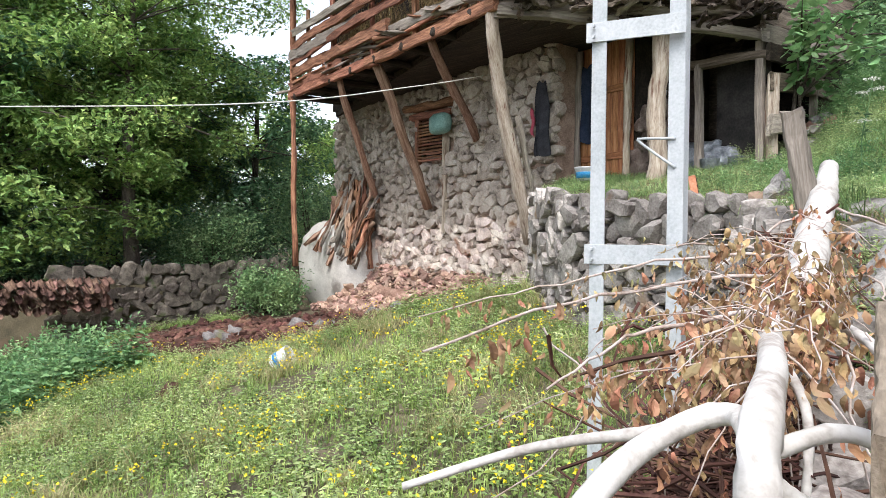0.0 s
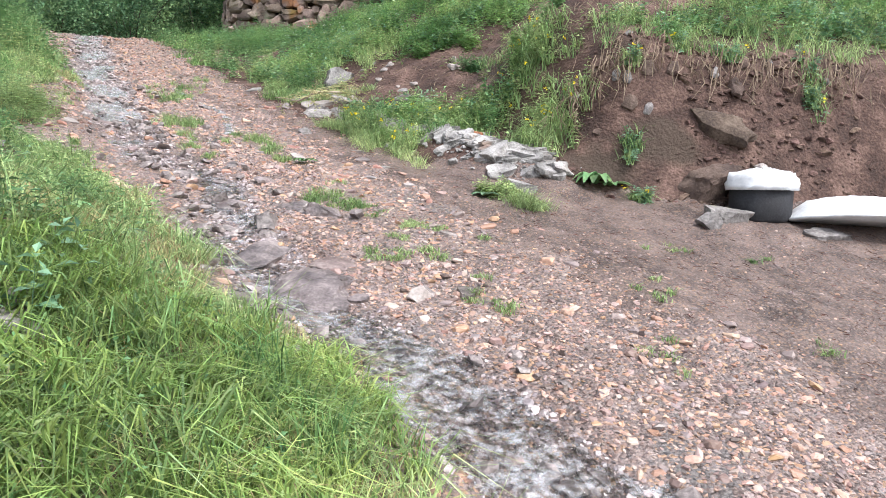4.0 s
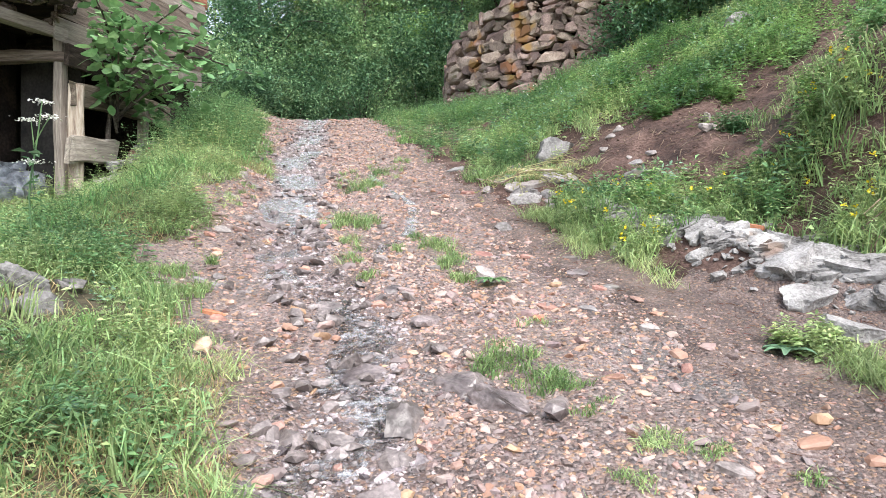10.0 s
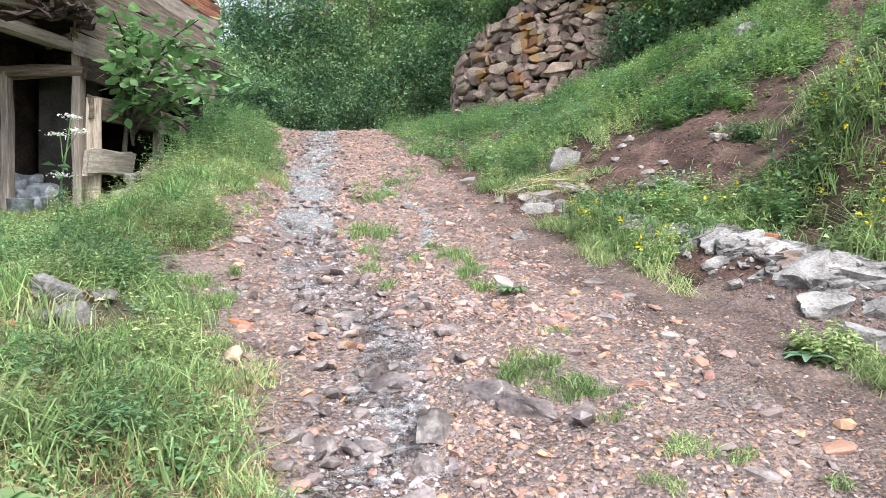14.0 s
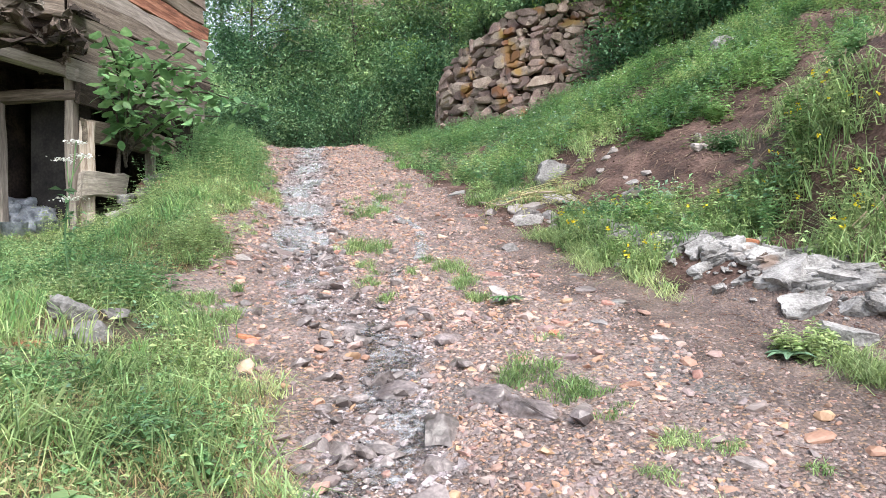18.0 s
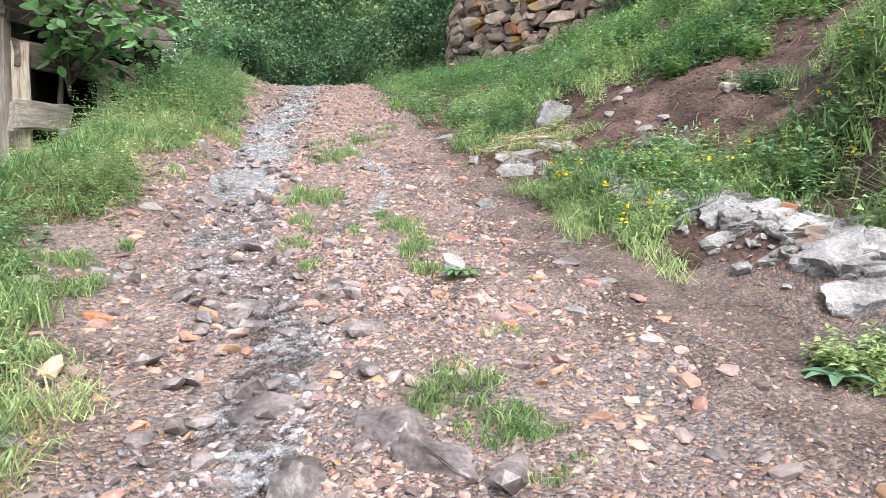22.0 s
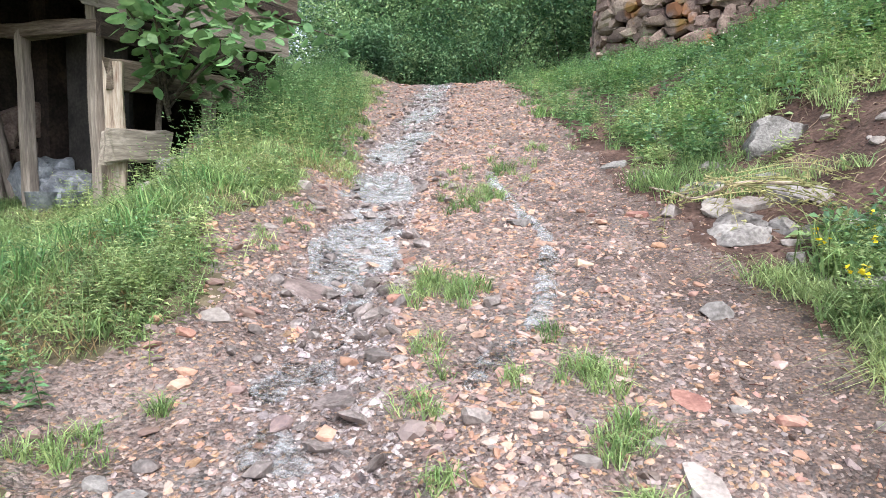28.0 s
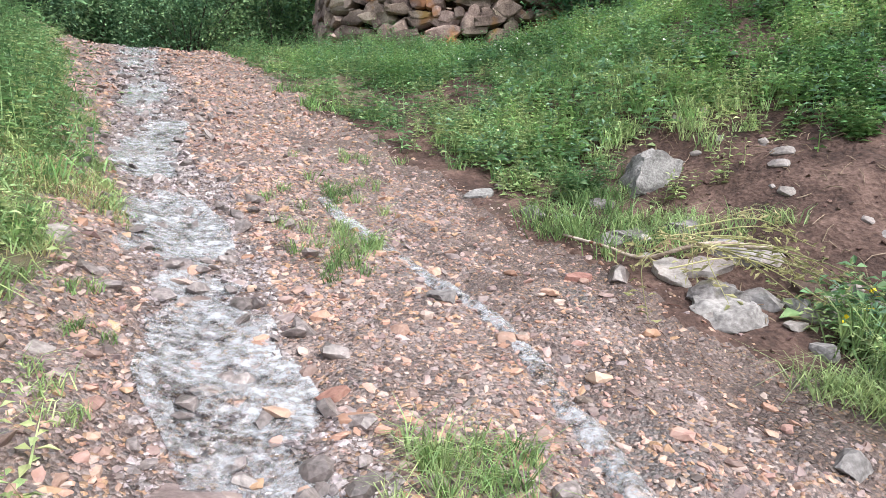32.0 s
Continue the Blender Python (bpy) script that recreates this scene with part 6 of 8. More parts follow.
def brick(x, y, z, turn, label, tilt=(0, 0), size=(0.2, 0.1, 0.065), holes=True):
    t = thing("brick", (x, y, z), label, "brick")
    m = Matrix.Translation((x, y, z)) @ Euler((radians(tilt[0]), radians(tilt[1]), radians(turn))).to_matrix().to_4x4()
    bm = bmesh.new()
    bmesh.ops.create_cube(bm, size=1, matrix=Matrix.Diagonal((*size, 1)))
    bmesh.ops.bevel(bm, geom=bm.edges[:], offset=0.006, segments=2, affect="EDGES")
    part("body", bm, M_CLAY, t, m)
    if holes:
        # Thin dark discs on the solid face paint the shaded core holes.
        for k in (-1, 0, 1):
            b2 = bmesh.new()
            bmesh.ops.create_cone(b2, cap_ends=True, segments=10, radius1=0.018, radius2=0.018, depth=0.004)
            part("hole", b2, M_WOODDARK, t, m @ Matrix.Translation((k * 0.055, 0, size[2] / 2 + 0.001)), "dark core hole")


brick(-1.44, -0.24, gz(-1.44, -0.24) + 0.03, -25, "orange brick fragment on the mossy stones", (8, 6), (0.15, 0.075, 0.045), False)
brick(-3.75, 3.05, 1.35, 15, "orange brick standing on the terrace wall", (0, 80))

# ---- metal frame ----
frame_t = thing("metal_frame", (-3.0, 0.35, -0.6), "tall grey-painted angle-steel frame with flat cross bars", "metal frame")
FB = Vector((-3.21, 0.25, 0)), Vector((-2.83, 0.42, 0))
zb = gz(-3.2, 0.25) - 0.1
for k, p in enumerate(FB):
    for dx, dy, w, h in ((0, 0, 0.09, 0.008), (0.041 * (1 if k else -1), 0.034, 0.008, 0.06)):
        beam("rail" if dx == 0 else "flange", (p.x + dx, p.y + dy, zb), (p.x + dx, p.y + dy + 0.02, 3.9), w, h, M_METAL, frame_t, seg=4, wob=0.001, roll=0)
for z in (0.78, 2.03, 3.3):
    a, b = FB[0] + Vector((-0.06, -0.03, z)), FB[1] + Vector((0.06, -0.03, z))
    bar = beam("cross_bar", a, b, 0.012, 0.11, M_METAL, frame_t, seg=4, wob=0.001)
    for q, s in ((a, 1), (b, -1)):
        for dz in (-0.03, 0.03):
            b2 = bmesh.new()
            bmesh.ops.create_cone(b2, cap_ends=True, segments=6, radius1=0.011, radius2=0.011, depth=0.02)
            part("bolt", b2, M_METAL, bar, Matrix.Translation(q + Vector((s * 0.05, -0.012, dz))) @ Matrix.Rotation(radians(90), 4, "X"))
tube("hook", [FB[1] + Vector((0, 0, 1.42)), FB[1] + Vector((-0.18, -0.03, 1.43)), FB[1] + Vector((-0.19, -0.03, 1.41)), FB[1] + Vector((0, 0, 1.26))], 0.008, 0.008, M_METAL, frame_t, "bent wire hook", n=18)
rope = thing("clothes_line", (-8, 4, 2.2), "thin white rope strung across the garden", "rope")
tube("rope", [(-12.2, -2.2, 2.38), (-9.8, 2.0, 2.75), (-9.0, 4.6, 3.32), (-8.9, 6.4, 3.82)], 0.009, 0.009, M_ROPE, rope, n=30, k=5)

# ---- near plank fence, leaning post, felled whitewashed tree ----
fence = thing("plank_fence", (-1.5, -2.0, -0.6), "rough weathered plank trestle leaning on the terrace wall", "fence")
beam("plank", (-1.449, -2.459, 0.675), (-1.562, -1.69, 0.718), 0.024, 0.115, M_FENCE, fence, seg=22, wob=0.002, ragged=0.012)
beam("plank", (-1.452, -2.12, 0.672), (-1.498, -1.74, 0.728), 0.03, 0.062, M_FENCE, fence, seg=14, wob=0.002, seed=4)
beam("leg", (-1.40, -1.92, -0.75), (-1.462, -1.80, 0.70), 0.03, 0.07, M_PLANK, fence, seg=14, wob=0.002, seed=5)
beam("leg", (-1.47, -2.0, -0.75), (-1.505, -1.88, 0.67), 0.03, 0.06, M_PLANK, fence, seg=14, wob=0.002, seed=6)
beam("leg", (-1.45, -2.3, -0.75), (-1.49, -2.1, 0.64), 0.03, 0.05, M_PLANK, fence, seg=14, wob=0.002, seed=7)
fp = thing("fence_post", (-2.36, 1.2, 0.9), "short weathered grey post stuck in the terrace", "post")
beam("post", (-2.34, 1.21, 0.75), (-2.45, 1.19, 1.66), 0.14, 0.12, M_WOODGREY, fp, seg=10, wob=0.015, ragged=0.05)
fell = thing("felled_tree", (-2.0, -0.5, 0.4), "felled whitewashed tree trunk with branches of withered leaves", "felled tree")
def varied(name, ctrl, radii, k=12, n=30):
    p = spline(ctrl, n)
    r = np.interp(np.linspace(0, 1, n), np.linspace(0, 1, len(radii)), radii) * (1 + np.random.default_rng(3).normal(0, 0.03, n))
    v, q = tube_np(p, r, k)
    c = np.arange(k)[None]
    return part(name, smooth(mesh_np(name, v, q, c[:, ::-1], c + (n - 1) * k)), M_LIME, fell)


varied("trunk", [(-2.43, 2.06, 1.36), (-2.3, 1.35, 1.16), (-2.18, 0.62, 0.98), (-2.02, -0.23, 0.80), (-1.98, -0.5, 0.7)], [0.058, 0.07, 0.075, 0.07, 0.05])
varied("trunk", [(-2.07, -0.2, 0.74), (-2.03, -0.6, 0.64), (-1.9, -1.15, 0.62), (-1.77, -1.6, 0.61), (-1.70, -1.92, 0.56), (-1.68, -1.99, 0.3), (-1.66, -2.02, -0.2), (-1.66, -2.04, -0.95)], [0.03, 0.031, 0.03, 0.031, 0.036, 0.038, 0.042, 0.048])
varied("limb", [(-1.73, -1.86, 0.53), (-1.80, -1.74, 0.535), (-1.88, -1.77, 0.51), (-1.94, -1.95, 0.45), (-1.95, -2.2, 0.34), (-1.93, -2.6, 0.12)], [0.022, 0.024, 0.024, 0.026, 0.027, 0.026], 10)
varied("limb", [(-1.84, -1.74, 0.53), (-1.97, -1.76, 0.47), (-2.14, -1.79, 0.42), (-2.31, -1.82, 0.355), (-2.52, -1.95, 0.26)], [0.014, 0.014, 0.013, 0.012, 0.010], 8)
varied("limb", [(-1.70, -1.9, 0.52), (-1.62, -1.8, 0.55), (-1.55, -1.76, 0.53), (-1.5, -1.76, 0.44)], [0.018, 0.017, 0.015, 0.012], 8)
varied("limb", [(-1.70, -1.95, 0.5), (-1.62, -1.85, 0.40), (-1.56, -1.8, 0.28)], [0.024, 0.022, 0.02], 8)
varied("branch", [(-1.98, -0.3, 0.72), (-1.93, -0.37, 0.6), (-1.73, -0.76, 0.57), (-1.62, -0.93, 0.47), (-1.545, -1.03, 0.37), (-1.53, -1.12, 0.05)], [0.02, 0.019, 0.017, 0.015, 0.013, 0.011], 8)
varied("branch", [(-1.55, -1.02, 0.38), (-1.48, -1.0, 0.39), (-1.42, -1.02, 0.33), (-1.39, -1.06, 0.15)], [0.009, 0.008, 0.007, 0.006], 6)
varied("branch", [(-1.55, -1.04, 0.37), (-1.5, -1.1, 0.25), (-1.48, -1.2, 0.05)], [0.008, 0.007, 0.006], 6)
varied("branch", [(-1.95, -0.9, 0.62), (-1.9, -1.05, 0.55), (-1.78, -1.25, 0.42), (-1.76, -1.4, 0.1)], [0.016, 0.015, 0.013, 0.01], 8)
br = np.random.default_rng(31)
leafpos, twigs = [], []


def twig(ctrl, r0, r1, leafy=0, n=12, hang=0.08):
    p = spline(ctrl, n)
    p[1:-1] += br.normal(0, 0.006, (n - 2, 3))
    twigs.append(tube_np(p, np.linspace(r0, r1, n), 5))
    for _ in range(int(leafy * 2.4)):
        s = br.uniform(0.15, 1)
        q = p[int(s * (n - 1))]
        leafpos.append(q + br.normal(0, 0.025, 3) + np.array([0, 0, -br.uniform(0, hang)]))


# long shoots reaching over the garden
for ctrl, lf in (([(-2.02, -0.35, 0.74), (-2.25, -0.8, 0.73), (-2.38, -1.4, 0.69), (-2.36, -2.05, 0.63)], 26), ([(-2.0, -0.8, 0.66), (-2.1, -1.15, 0.63), (-2.2, -1.43, 0.60), (-2.2, -1.8, 0.53)], 26), ([(-2.05, 0.0, 0.8), (-2.5, -0.2, 0.8), (-3.0, -0.5, 0.66), (-3.5, -0.9, 0.5)], 30), ([(-2.05, 0.0, 0.78), (-2.45, 0.3, 0.84), (-2.9, 0.4, 0.84), (-3.4, 0.5, 0.76)], 20), ([(-1.95, -0.9, 0.62), (-2.2, -1.1, 0.52), (-2.5, -1.2, 0.36)], 30), ([(-2.25, 1.0, 1.08), (-2.42, 0.6, 0.9), (-2.55, 0.2, 0.7), (-2.6, -0.1, 0.5)], 20), ([(-2.2, 0.8, 1.05), (-1.95, 0.5, 0.98), (-1.75, 0.1, 0.88), (-1.6, -0.2, 0.75)], 4), ([(-2.2, 0.8, 1.0), (-2.05, 0.3, 0.75), (-1.85, 0.0, 0.72), (-1.75, -0.2, 0.62)], 6)):
    twig(ctrl, 0.0085, 0.003, lf, 18, 0.1)
for k in range(90):
    s = br.uniform(0, 1)
    a = np.array([-2.15, 0.4, 0.92]) * (1 - s) + np.array([-1.82, -1.45, 0.60]) * s + br.normal(0, 0.04, 3)
    d = br.normal(0, 1, 3) * np.array([0.22, 0.2, 0.12]) + np.array([-0.1, 0, -0.05])
    twig([a, a + d * 0.5 + br.normal(0, 0.04, 3), a + d + np.array([0, 0, -0.12])], 0.0028, 0.0015, int(br.integers(8, 18)), 8, 0.12)
for k in range(26):
    a = np.array([br.uniform(-2.6, -1.7), br.uniform(-1.5, 0.4), 0.6])
    twig([a, a + [br.normal(0, 0.15), br.normal(0, 0.15), -0.25], a + [br.normal(0, 0.3), br.normal(0, 0.3), -0.8]], 0.004, 0.002, 3, 10, 0.1)
tv, tf = merge(twigs)
tagged(part("dry_spray", smooth(mesh_np("dry_spray", tv, tf)), M_TWIG, fell, None, "pale dry twigs"), kind="stuff")
lp = np.array(leafpos)
lv, lf_ = curled_np(lp, br.uniform(0.024, 0.052, len(lp)), br)
tagged(part("withered_foliage", mesh_np("withered_foliage", lv, lf_), M_DRYLEAF, fell, None, "curled brown withered leaves"), kind="stuff")
# brushwood heap between the frame and the terrace wall
hp = []
for k in range(5200):
    c = np.array([br.uniform(-2.75, -1.75), br.uniform(-1.5, 1.9), 0])
    c[2] = gz(c[0], c[1]) * 0.0 + float(garden_z(c[0], c[1])) + 0.02 + abs(br.normal(0, 0.3)) * (1.4 if c[0] > -2.5 else 0.7)
    c[2] = min(c[2], 0.55 + 0.35 * float(sm(-2.7, -2.2, c[0])) * float(sm(-0.9, -0.3, c[1])))
    if garden_side(c[0], c[1]) < -0.05:
        continue
    d = br.normal(0, 0.11, 3) * np.array([1, 1, 0.5])
    hp.append(tube_np(np.array([c - d, c + br.normal(0, 0.02, 3), c + d]), np.array([0.007, 0.006, 0.003]), 4))
hv, hf = merge(hp)
stuff("brushwood_heap", "heap of dark red-brown brushwood and dead stems", "brushwood", M_DEBRIS, hv, hf)

# ---- tub, lid and sheet by the bank ----
tubt = thing("rubber_tub", (4.02, 2.62, 0.72), "black rubber tub covered with a crumpled white sheet", "tub")


def lathe(profile, k=32, squash=(1, 1), wob=0.0, seed=0):
    rng = np.random.default_rng(seed)
    a = np.arange(k) / k * 2 * np.pi
    v = np.concatenate([np.stack([r * np.cos(a) * squash[0], r * np.sin(a) * squash[1], np.full(k, z)], 1) * (1 + (rng.normal(0, wob, (k, 1)) if wob else 0)) for r, z in profile])
    i = np.arange(len(profile) - 1)[:, None] * k + np.arange(k)[None]
    j = np.arange(len(profile) - 1)[:, None] * k + (np.arange(k)[None] + 1) % k
    return smooth(mesh_np("lathe", v, np.stack([i, j, j + k, i + k], -1).reshape(-1, 4), np.arange(k)[None, ::-1]))


part("body", lathe([(0.2, 0), (0.285, 0.0), (0.295, 0.03), (0.305, 0.42), (0.29, 0.42), (0.27, 0.05)], 36, (1, 0.9)), M_BLACK, tubt, Matrix.Translation((4.24, 2.64, gz(4.2, 2.5) - 0.02)) @ Matrix.Scale(0.94, 4))
part("sheet", lathe([(0.001, 0.50), (0.12, 0.49), (0.24, 0.46), (0.31, 0.44), (0.33, 0.40), (0.34, 0.35), (0.345, 0.30)][::-1], 36, (1, 0.92), 0.03, 3), M_WHITE, tubt, Matrix.Translation((4.24, 2.64, gz(4.2, 2.5) - 0.01)) @ Matrix.Scale(0.94, 4), "crumpled white plastic sheet")
rock(4.27, 2.68, (0.1, 0.08, 0.07), M_PALE, "stone weighing down the white sheet", z=gz(4.2, 2.5) + 0.47, sink=0.1)
basin_w = thing("upturned_basin", (4.95, 2.2, 0.75), "big white enamel basin lying upside down on stones", "basin")
part("shell", lathe([(0.62, 0.0), (0.63, 0.015), (0.60, 0.03), (0.52, 0.12), (0.40, 0.2), (0.2, 0.235), (0.001, 0.24)], 44, (1.05, 0.85), 0.008, 5), M_WHITE, basin_w, Matrix.Translation((4.98, 2.3, gz(4.7, 2.0) + 0.13)) @ Euler((radians(-8), radians(4), 0)).to_matrix().to_4x4())

# ---- garden and terrace things ----
pail = thing("plastic_pail", (-7.6, 1.3, -0.6), "white and blue plastic pail lying in the grass", "bucket")
pm = Matrix.Translation((-8.55, 1.75, gz(-8.55, 1.75) + 0.1)) @ Matrix.Scale(0.85, 4) @ Euler((radians(-62), radians(10), radians(-50))).to_matrix().to_4x4()
pail_body = part("body", lathe([(0.13, -0.15), (0.135, -0.14), (0.165, 0.14), (0.172, 0.15), (0.16, 0.15), (0.13, -0.12)], 28), M_WHITE, pail, pm)
part("print_band", lathe([(0.139, -0.1), (0.150, -0.02), (0.152, 0.0), (0.1395, -0.09)], 28), M_BLUE, pail_body, pm, "blue printed band")
tubw = thing("plastic_tub", (-6.9, 6.6, 1.8), "white plastic tub with a blue band on the terrace", "tub")
tw = Matrix.Translation((-7.1, 6.9, gz(-7.1, 6.9) + 0.02))
tub_body = part("body", lathe([(0.13, 0), (0.16, 0.0), (0.19, 0.2), (0.21, 0.215), (0.21, 0.23), (0.185, 0.22), (0.15, 0.02)], 28), M_WHITE, tubw, tw)
part("print_band", lathe([(0.169, 0.04), (0.184, 0.14), (0.1845, 0.145), (0.1695, 0.045)], 28), M_BLUE, tub_body, tw, "blue printed band")
for k, (u, v, r, h) in enumerate(((7.65, 6.85, 0.36, 0.6), (7.2, 6.8, 0.28, 0.45))):
    bag = thing("plastic_sack", H(u, v, 1.9), "grey translucent plastic sack stuffed and slumped in the stable", "sack", "sacks in the stable")
    lump("sack", H(u, v, 1.98 + h * 0.42), (r, r * 0.7, h * 0.5), M_BAG, bag, seed=20 + k, amp=0.42, sub=4)
for k, (u, v) in enumerate(((7.25, 6.55), (6.78, 6.62))):
    bk = thing("bucket", H(u, v, 1.85), "dull pale plastic bucket in the stable", "bucket", "buckets in the stable")
    part("body", lathe([(0.12, 0), (0.13, 0), (0.165, 0.32), (0.175, 0.33), (0.16, 0.33), (0.125, 0.02)], 24), M_BAG, bk, Matrix.Translation(H(u, v, 1.85)))
bl = thing("hollow_block", H(7.75, 6.6, 3.2), "small grey box nailed to the leaning poles", "box")
bmx = bmesh.new()
bmesh.ops.create_cube(bmx, size=1, matrix=Matrix.Diagonal((0.12, 0.1, 0.22, 1)))
bmesh.ops.bevel(bmx, geom=bmx.edges[:], offset=0.008, segments=2, affect="EDGES")
part("body", bmx, M_METAL, bl, Matrix.Translation(H(8.2, 6.5, 3.4)) @ Matrix.Rotation(0.2, 4, "Y"))
# stones stacked under the rotten board
for k in range(20):
    q = H(rs.uniform(5.72, 6.1), rs.uniform(6.6, 7.7), 0)
    c = rs.uniform(0.13, 0.22)
    rock(q.x, q.y, (c * 1.2, c, c * 0.85), (M_TERRACE, M_GREYL, M_REDSTONE)[k % 3], "rough stone piled under the rotten board", BIG[k % 6], turn=rs.uniform(0, 180), z=gz(q.x, q.y) + 0.05 + 0.15 * (k // 7), sink=0.2, group="stones beside the stable")
for k in range(10):
    rock(*(H(rs.uniform(5.75, 6.2), rs.uniform(6.55, 7.6), 0))[:2], (rs.uniform(0.1, 0.2),) * 3, M_GREY if k % 3 else M_REDSTONE, "stone heaped under the rotten board", sink=0.2 - 0.4 * (k % 3), group="stones beside the stable")
# tumbled roof tiles and stumps in the garden
tiles = thing("roof_tile_heap", (-17.5, 2.6, -1.6), "heap of old red clay roof tiles stacked on edge", "roof tiles")
tvs, tfs = tube_np(np.array([[0, 0, 0], [0.35, 0, 0]]), np.array([0.09, 0.07]), 12)
for k in range(110):
    x = -18.6 + br.uniform(0, 0.5)
    y = 0.7 + (k % 22) * 0.12
    z = -0.80 + 0.15 * (k // 22)
    me = TILE if k else None
    if not k:
        TILE = mesh_np("tile", np.concatenate([tvs[:7], tvs[12:19], tvs[:7] * [1, 0.86, 0.86], tvs[12:19] * [1, 0.86, 0.86]]), [[i, i + 1, i + 8, i + 7] for i in range(6)] + [[i + 15, i + 14, i + 21, i + 22] for i in range(6)])
        me = TILE
    part("tile", me, M_TILE, tiles, Matrix.Translation((x, y, z)) @ Euler((br.normal(0, 0.15), br.normal(0.5, 0.15), br.normal(0, 0.15))).to_matrix().to_4x4())
for k in range(9):
    x, y = -13.2 + 0.3 * k + br.normal(0, 0.2), 3.1 + 0.35 * k + br.normal(0, 0.3)
    rock(x, y, (0.28, 0.22, 0.28), M_GREY, "stone lying at the edge of the grass", group="stones in the garden")
wood = thing("firewood_pile", (-15.5, 8.0, -0.4), "pile of old branches and sticks under the balcony", "firewood")
for k in range(44):
    u, lean_to = br.uniform(15.9, 18.2), br.uniform(-1.1, 1.1)
    beam("stick", H(u + lean_to, br.uniform(3.9, 4.5), br.uniform(0.0, 0.7)), H(u, br.uniform(4.6, 4.95), br.uniform(1.1, 2.6)), br.uniform(0.04, 0.12), br.uniform(0.04, 0.11), (M_STRUT, M_WOODRED, M_WOODGREY)[k % 3], wood, seg=7, wob=0.06, round_=True, seed=k)


# ---- vegetation ----
gr = np.random.default_rng(91)


def field(n, x0, x1, y0, y1, keep):
    p = np.stack([gr.uniform(x0, x1, n), gr.uniform(y0, y1, n)], 1)
    p = p[keep(p[:, 0], p[:, 1])]
    return np.c_[p, height(p[:, 0], p[:, 1]) - 0.01]


def clump(x, y, f, s, cut):
    return hashnoise(x, y, f, s) + 0.5 * hashnoise(x, y, f * 2.7, s + 1) > cut


# verge grass: dense short turf, clumped taller blades, dead thatch
def on_verge(x, y):
    rocky = (y < 1.5) & (lefty(x, y) < -1.2 + 0.2 * hashnoise(x, y, 1.4, 39))
    return (lefty(x, y) < 0.10 + 0.18 * hashnoise(x, y, 1.7, 31)) & (garden_side(x, y) < 0.05) & ~((0.242 * x + 0.97 * y > 6.75) & (x < -4.1)) & ~bare_verge(x, y) & ~rocky


p = field(260000, -7.5, 0.5, -3.2, 9.0, lambda x, y: on_verge(x, y) & clump(x, y, 1.9, 30, -0.65))
v, q, t = blades_np(p, gr.uniform(0.02, 0.085, len(p)) * (1 + 0.5 * hashnoise(p[:, 0], p[:, 1], 0.9, 33)), gr.uniform(0.0035, 0.007, len(p)), 2.2, gr, 1.2)
stuff("verge_turf", "short trodden green turf on the verge of the track", "grass", M_GRASS, v, q, t)
p = field(10500, -7.5, 0.5, -3.2, 17, lambda x, y: on_verge(x, y) & (np.hypot(x + 1.97, y - 3.0) > 0.3) & clump(x, y, 2.2, 32, -0.35))
hg = gr.uniform(0.07, 0.24, len(p)) * (1 + 0.4 * hashnoise(p[:, 0], p[:, 1], 0.8, 34)) * (1 + 0.1 * sm(1.0, 0.2, p[:, 1])) * (1 + 0.5 * sm(7.5, 9.5, p[:, 1])) * (1 - 0.35 * sm(-0.5, -0.1, lefty(p[:, 0], p[:, 1])) * sm(2, 4, p[:, 1]))
v, q, t = tufts_np(p, 30, hg, gr.uniform(0.0045, 0.008, len(p)) * (1 + 0.05 * np.clip(p[:, 1], 0, 20)), 0.04, gr, 2.1, 1.2)
stuff("verge_grass", "lush green grass tufts on the verge of the track", "grass", M_GRASS, v, q, t)
p = field(2600, -6, 0.5, -3, 14, lambda x, y: on_verge(x, y) & clump(x, y, 1.3, 35, -0.1))
v, q, t = tufts_np(p, 18, gr.uniform(0.07, 0.2, len(p)), 0.0045, 0.04, gr)
stuff("yellow_verge_grass", "yellowing grass tufts among the green", "grass", M_GRASSY, v, q, t)
p = field(75000, -5, 0.5, -3, 9, lambda x, y: on_verge(x, y) & clump(x, y, 1.5, 38, -0.2))
v, q, t = blades_np(p, gr.uniform(0.05, 0.14, len(p)), 0.004, 2.4, gr, 1.6)
stuff("dead_thatch", "dead brown grass thatch lying in the turf", "grass", M_THATCH, v, q, t)
# tall rank grass beside the stones
p = field(900, -1.5, 0.25, -2.2, 0.6, lambda x, y: (lefty(x, y) < 0.1) & (lefty(x, y) > -1.15) & (np.hypot(x + 1.2, y + 2.8) > 0.9) & clump(x, y, 1.6, 40, -0.35))
v, q, t = tufts_np(p, 34, gr.uniform(0.12, 0.24, len(p)), gr.uniform(0.005, 0.009, len(p)), 0.04, gr, 1.8, 1.1)
stuff("rank_grass", "tall rank green grass beside the stones", "grass", M_MEADOW, v, q, t)
# garden meadow
def in_garden(x, y):
    return (garden_side(x, y) > 0.25) & (x > -18.6) & (np.hypot(x + 1.37, y + 3.0) > 1.2) & (((x + 13.6) / 4.3) ** 2 + ((y - 4.2) / 2.3) ** 2 > 1.0) & (y < 4.2 + 0.25 * np.abs(x + 9.5))


p = field(170000, -19, -1.8, -4, 9.5, lambda x, y: in_garden(x, y) & clump(x, y, 0.9, 50, -0.6))
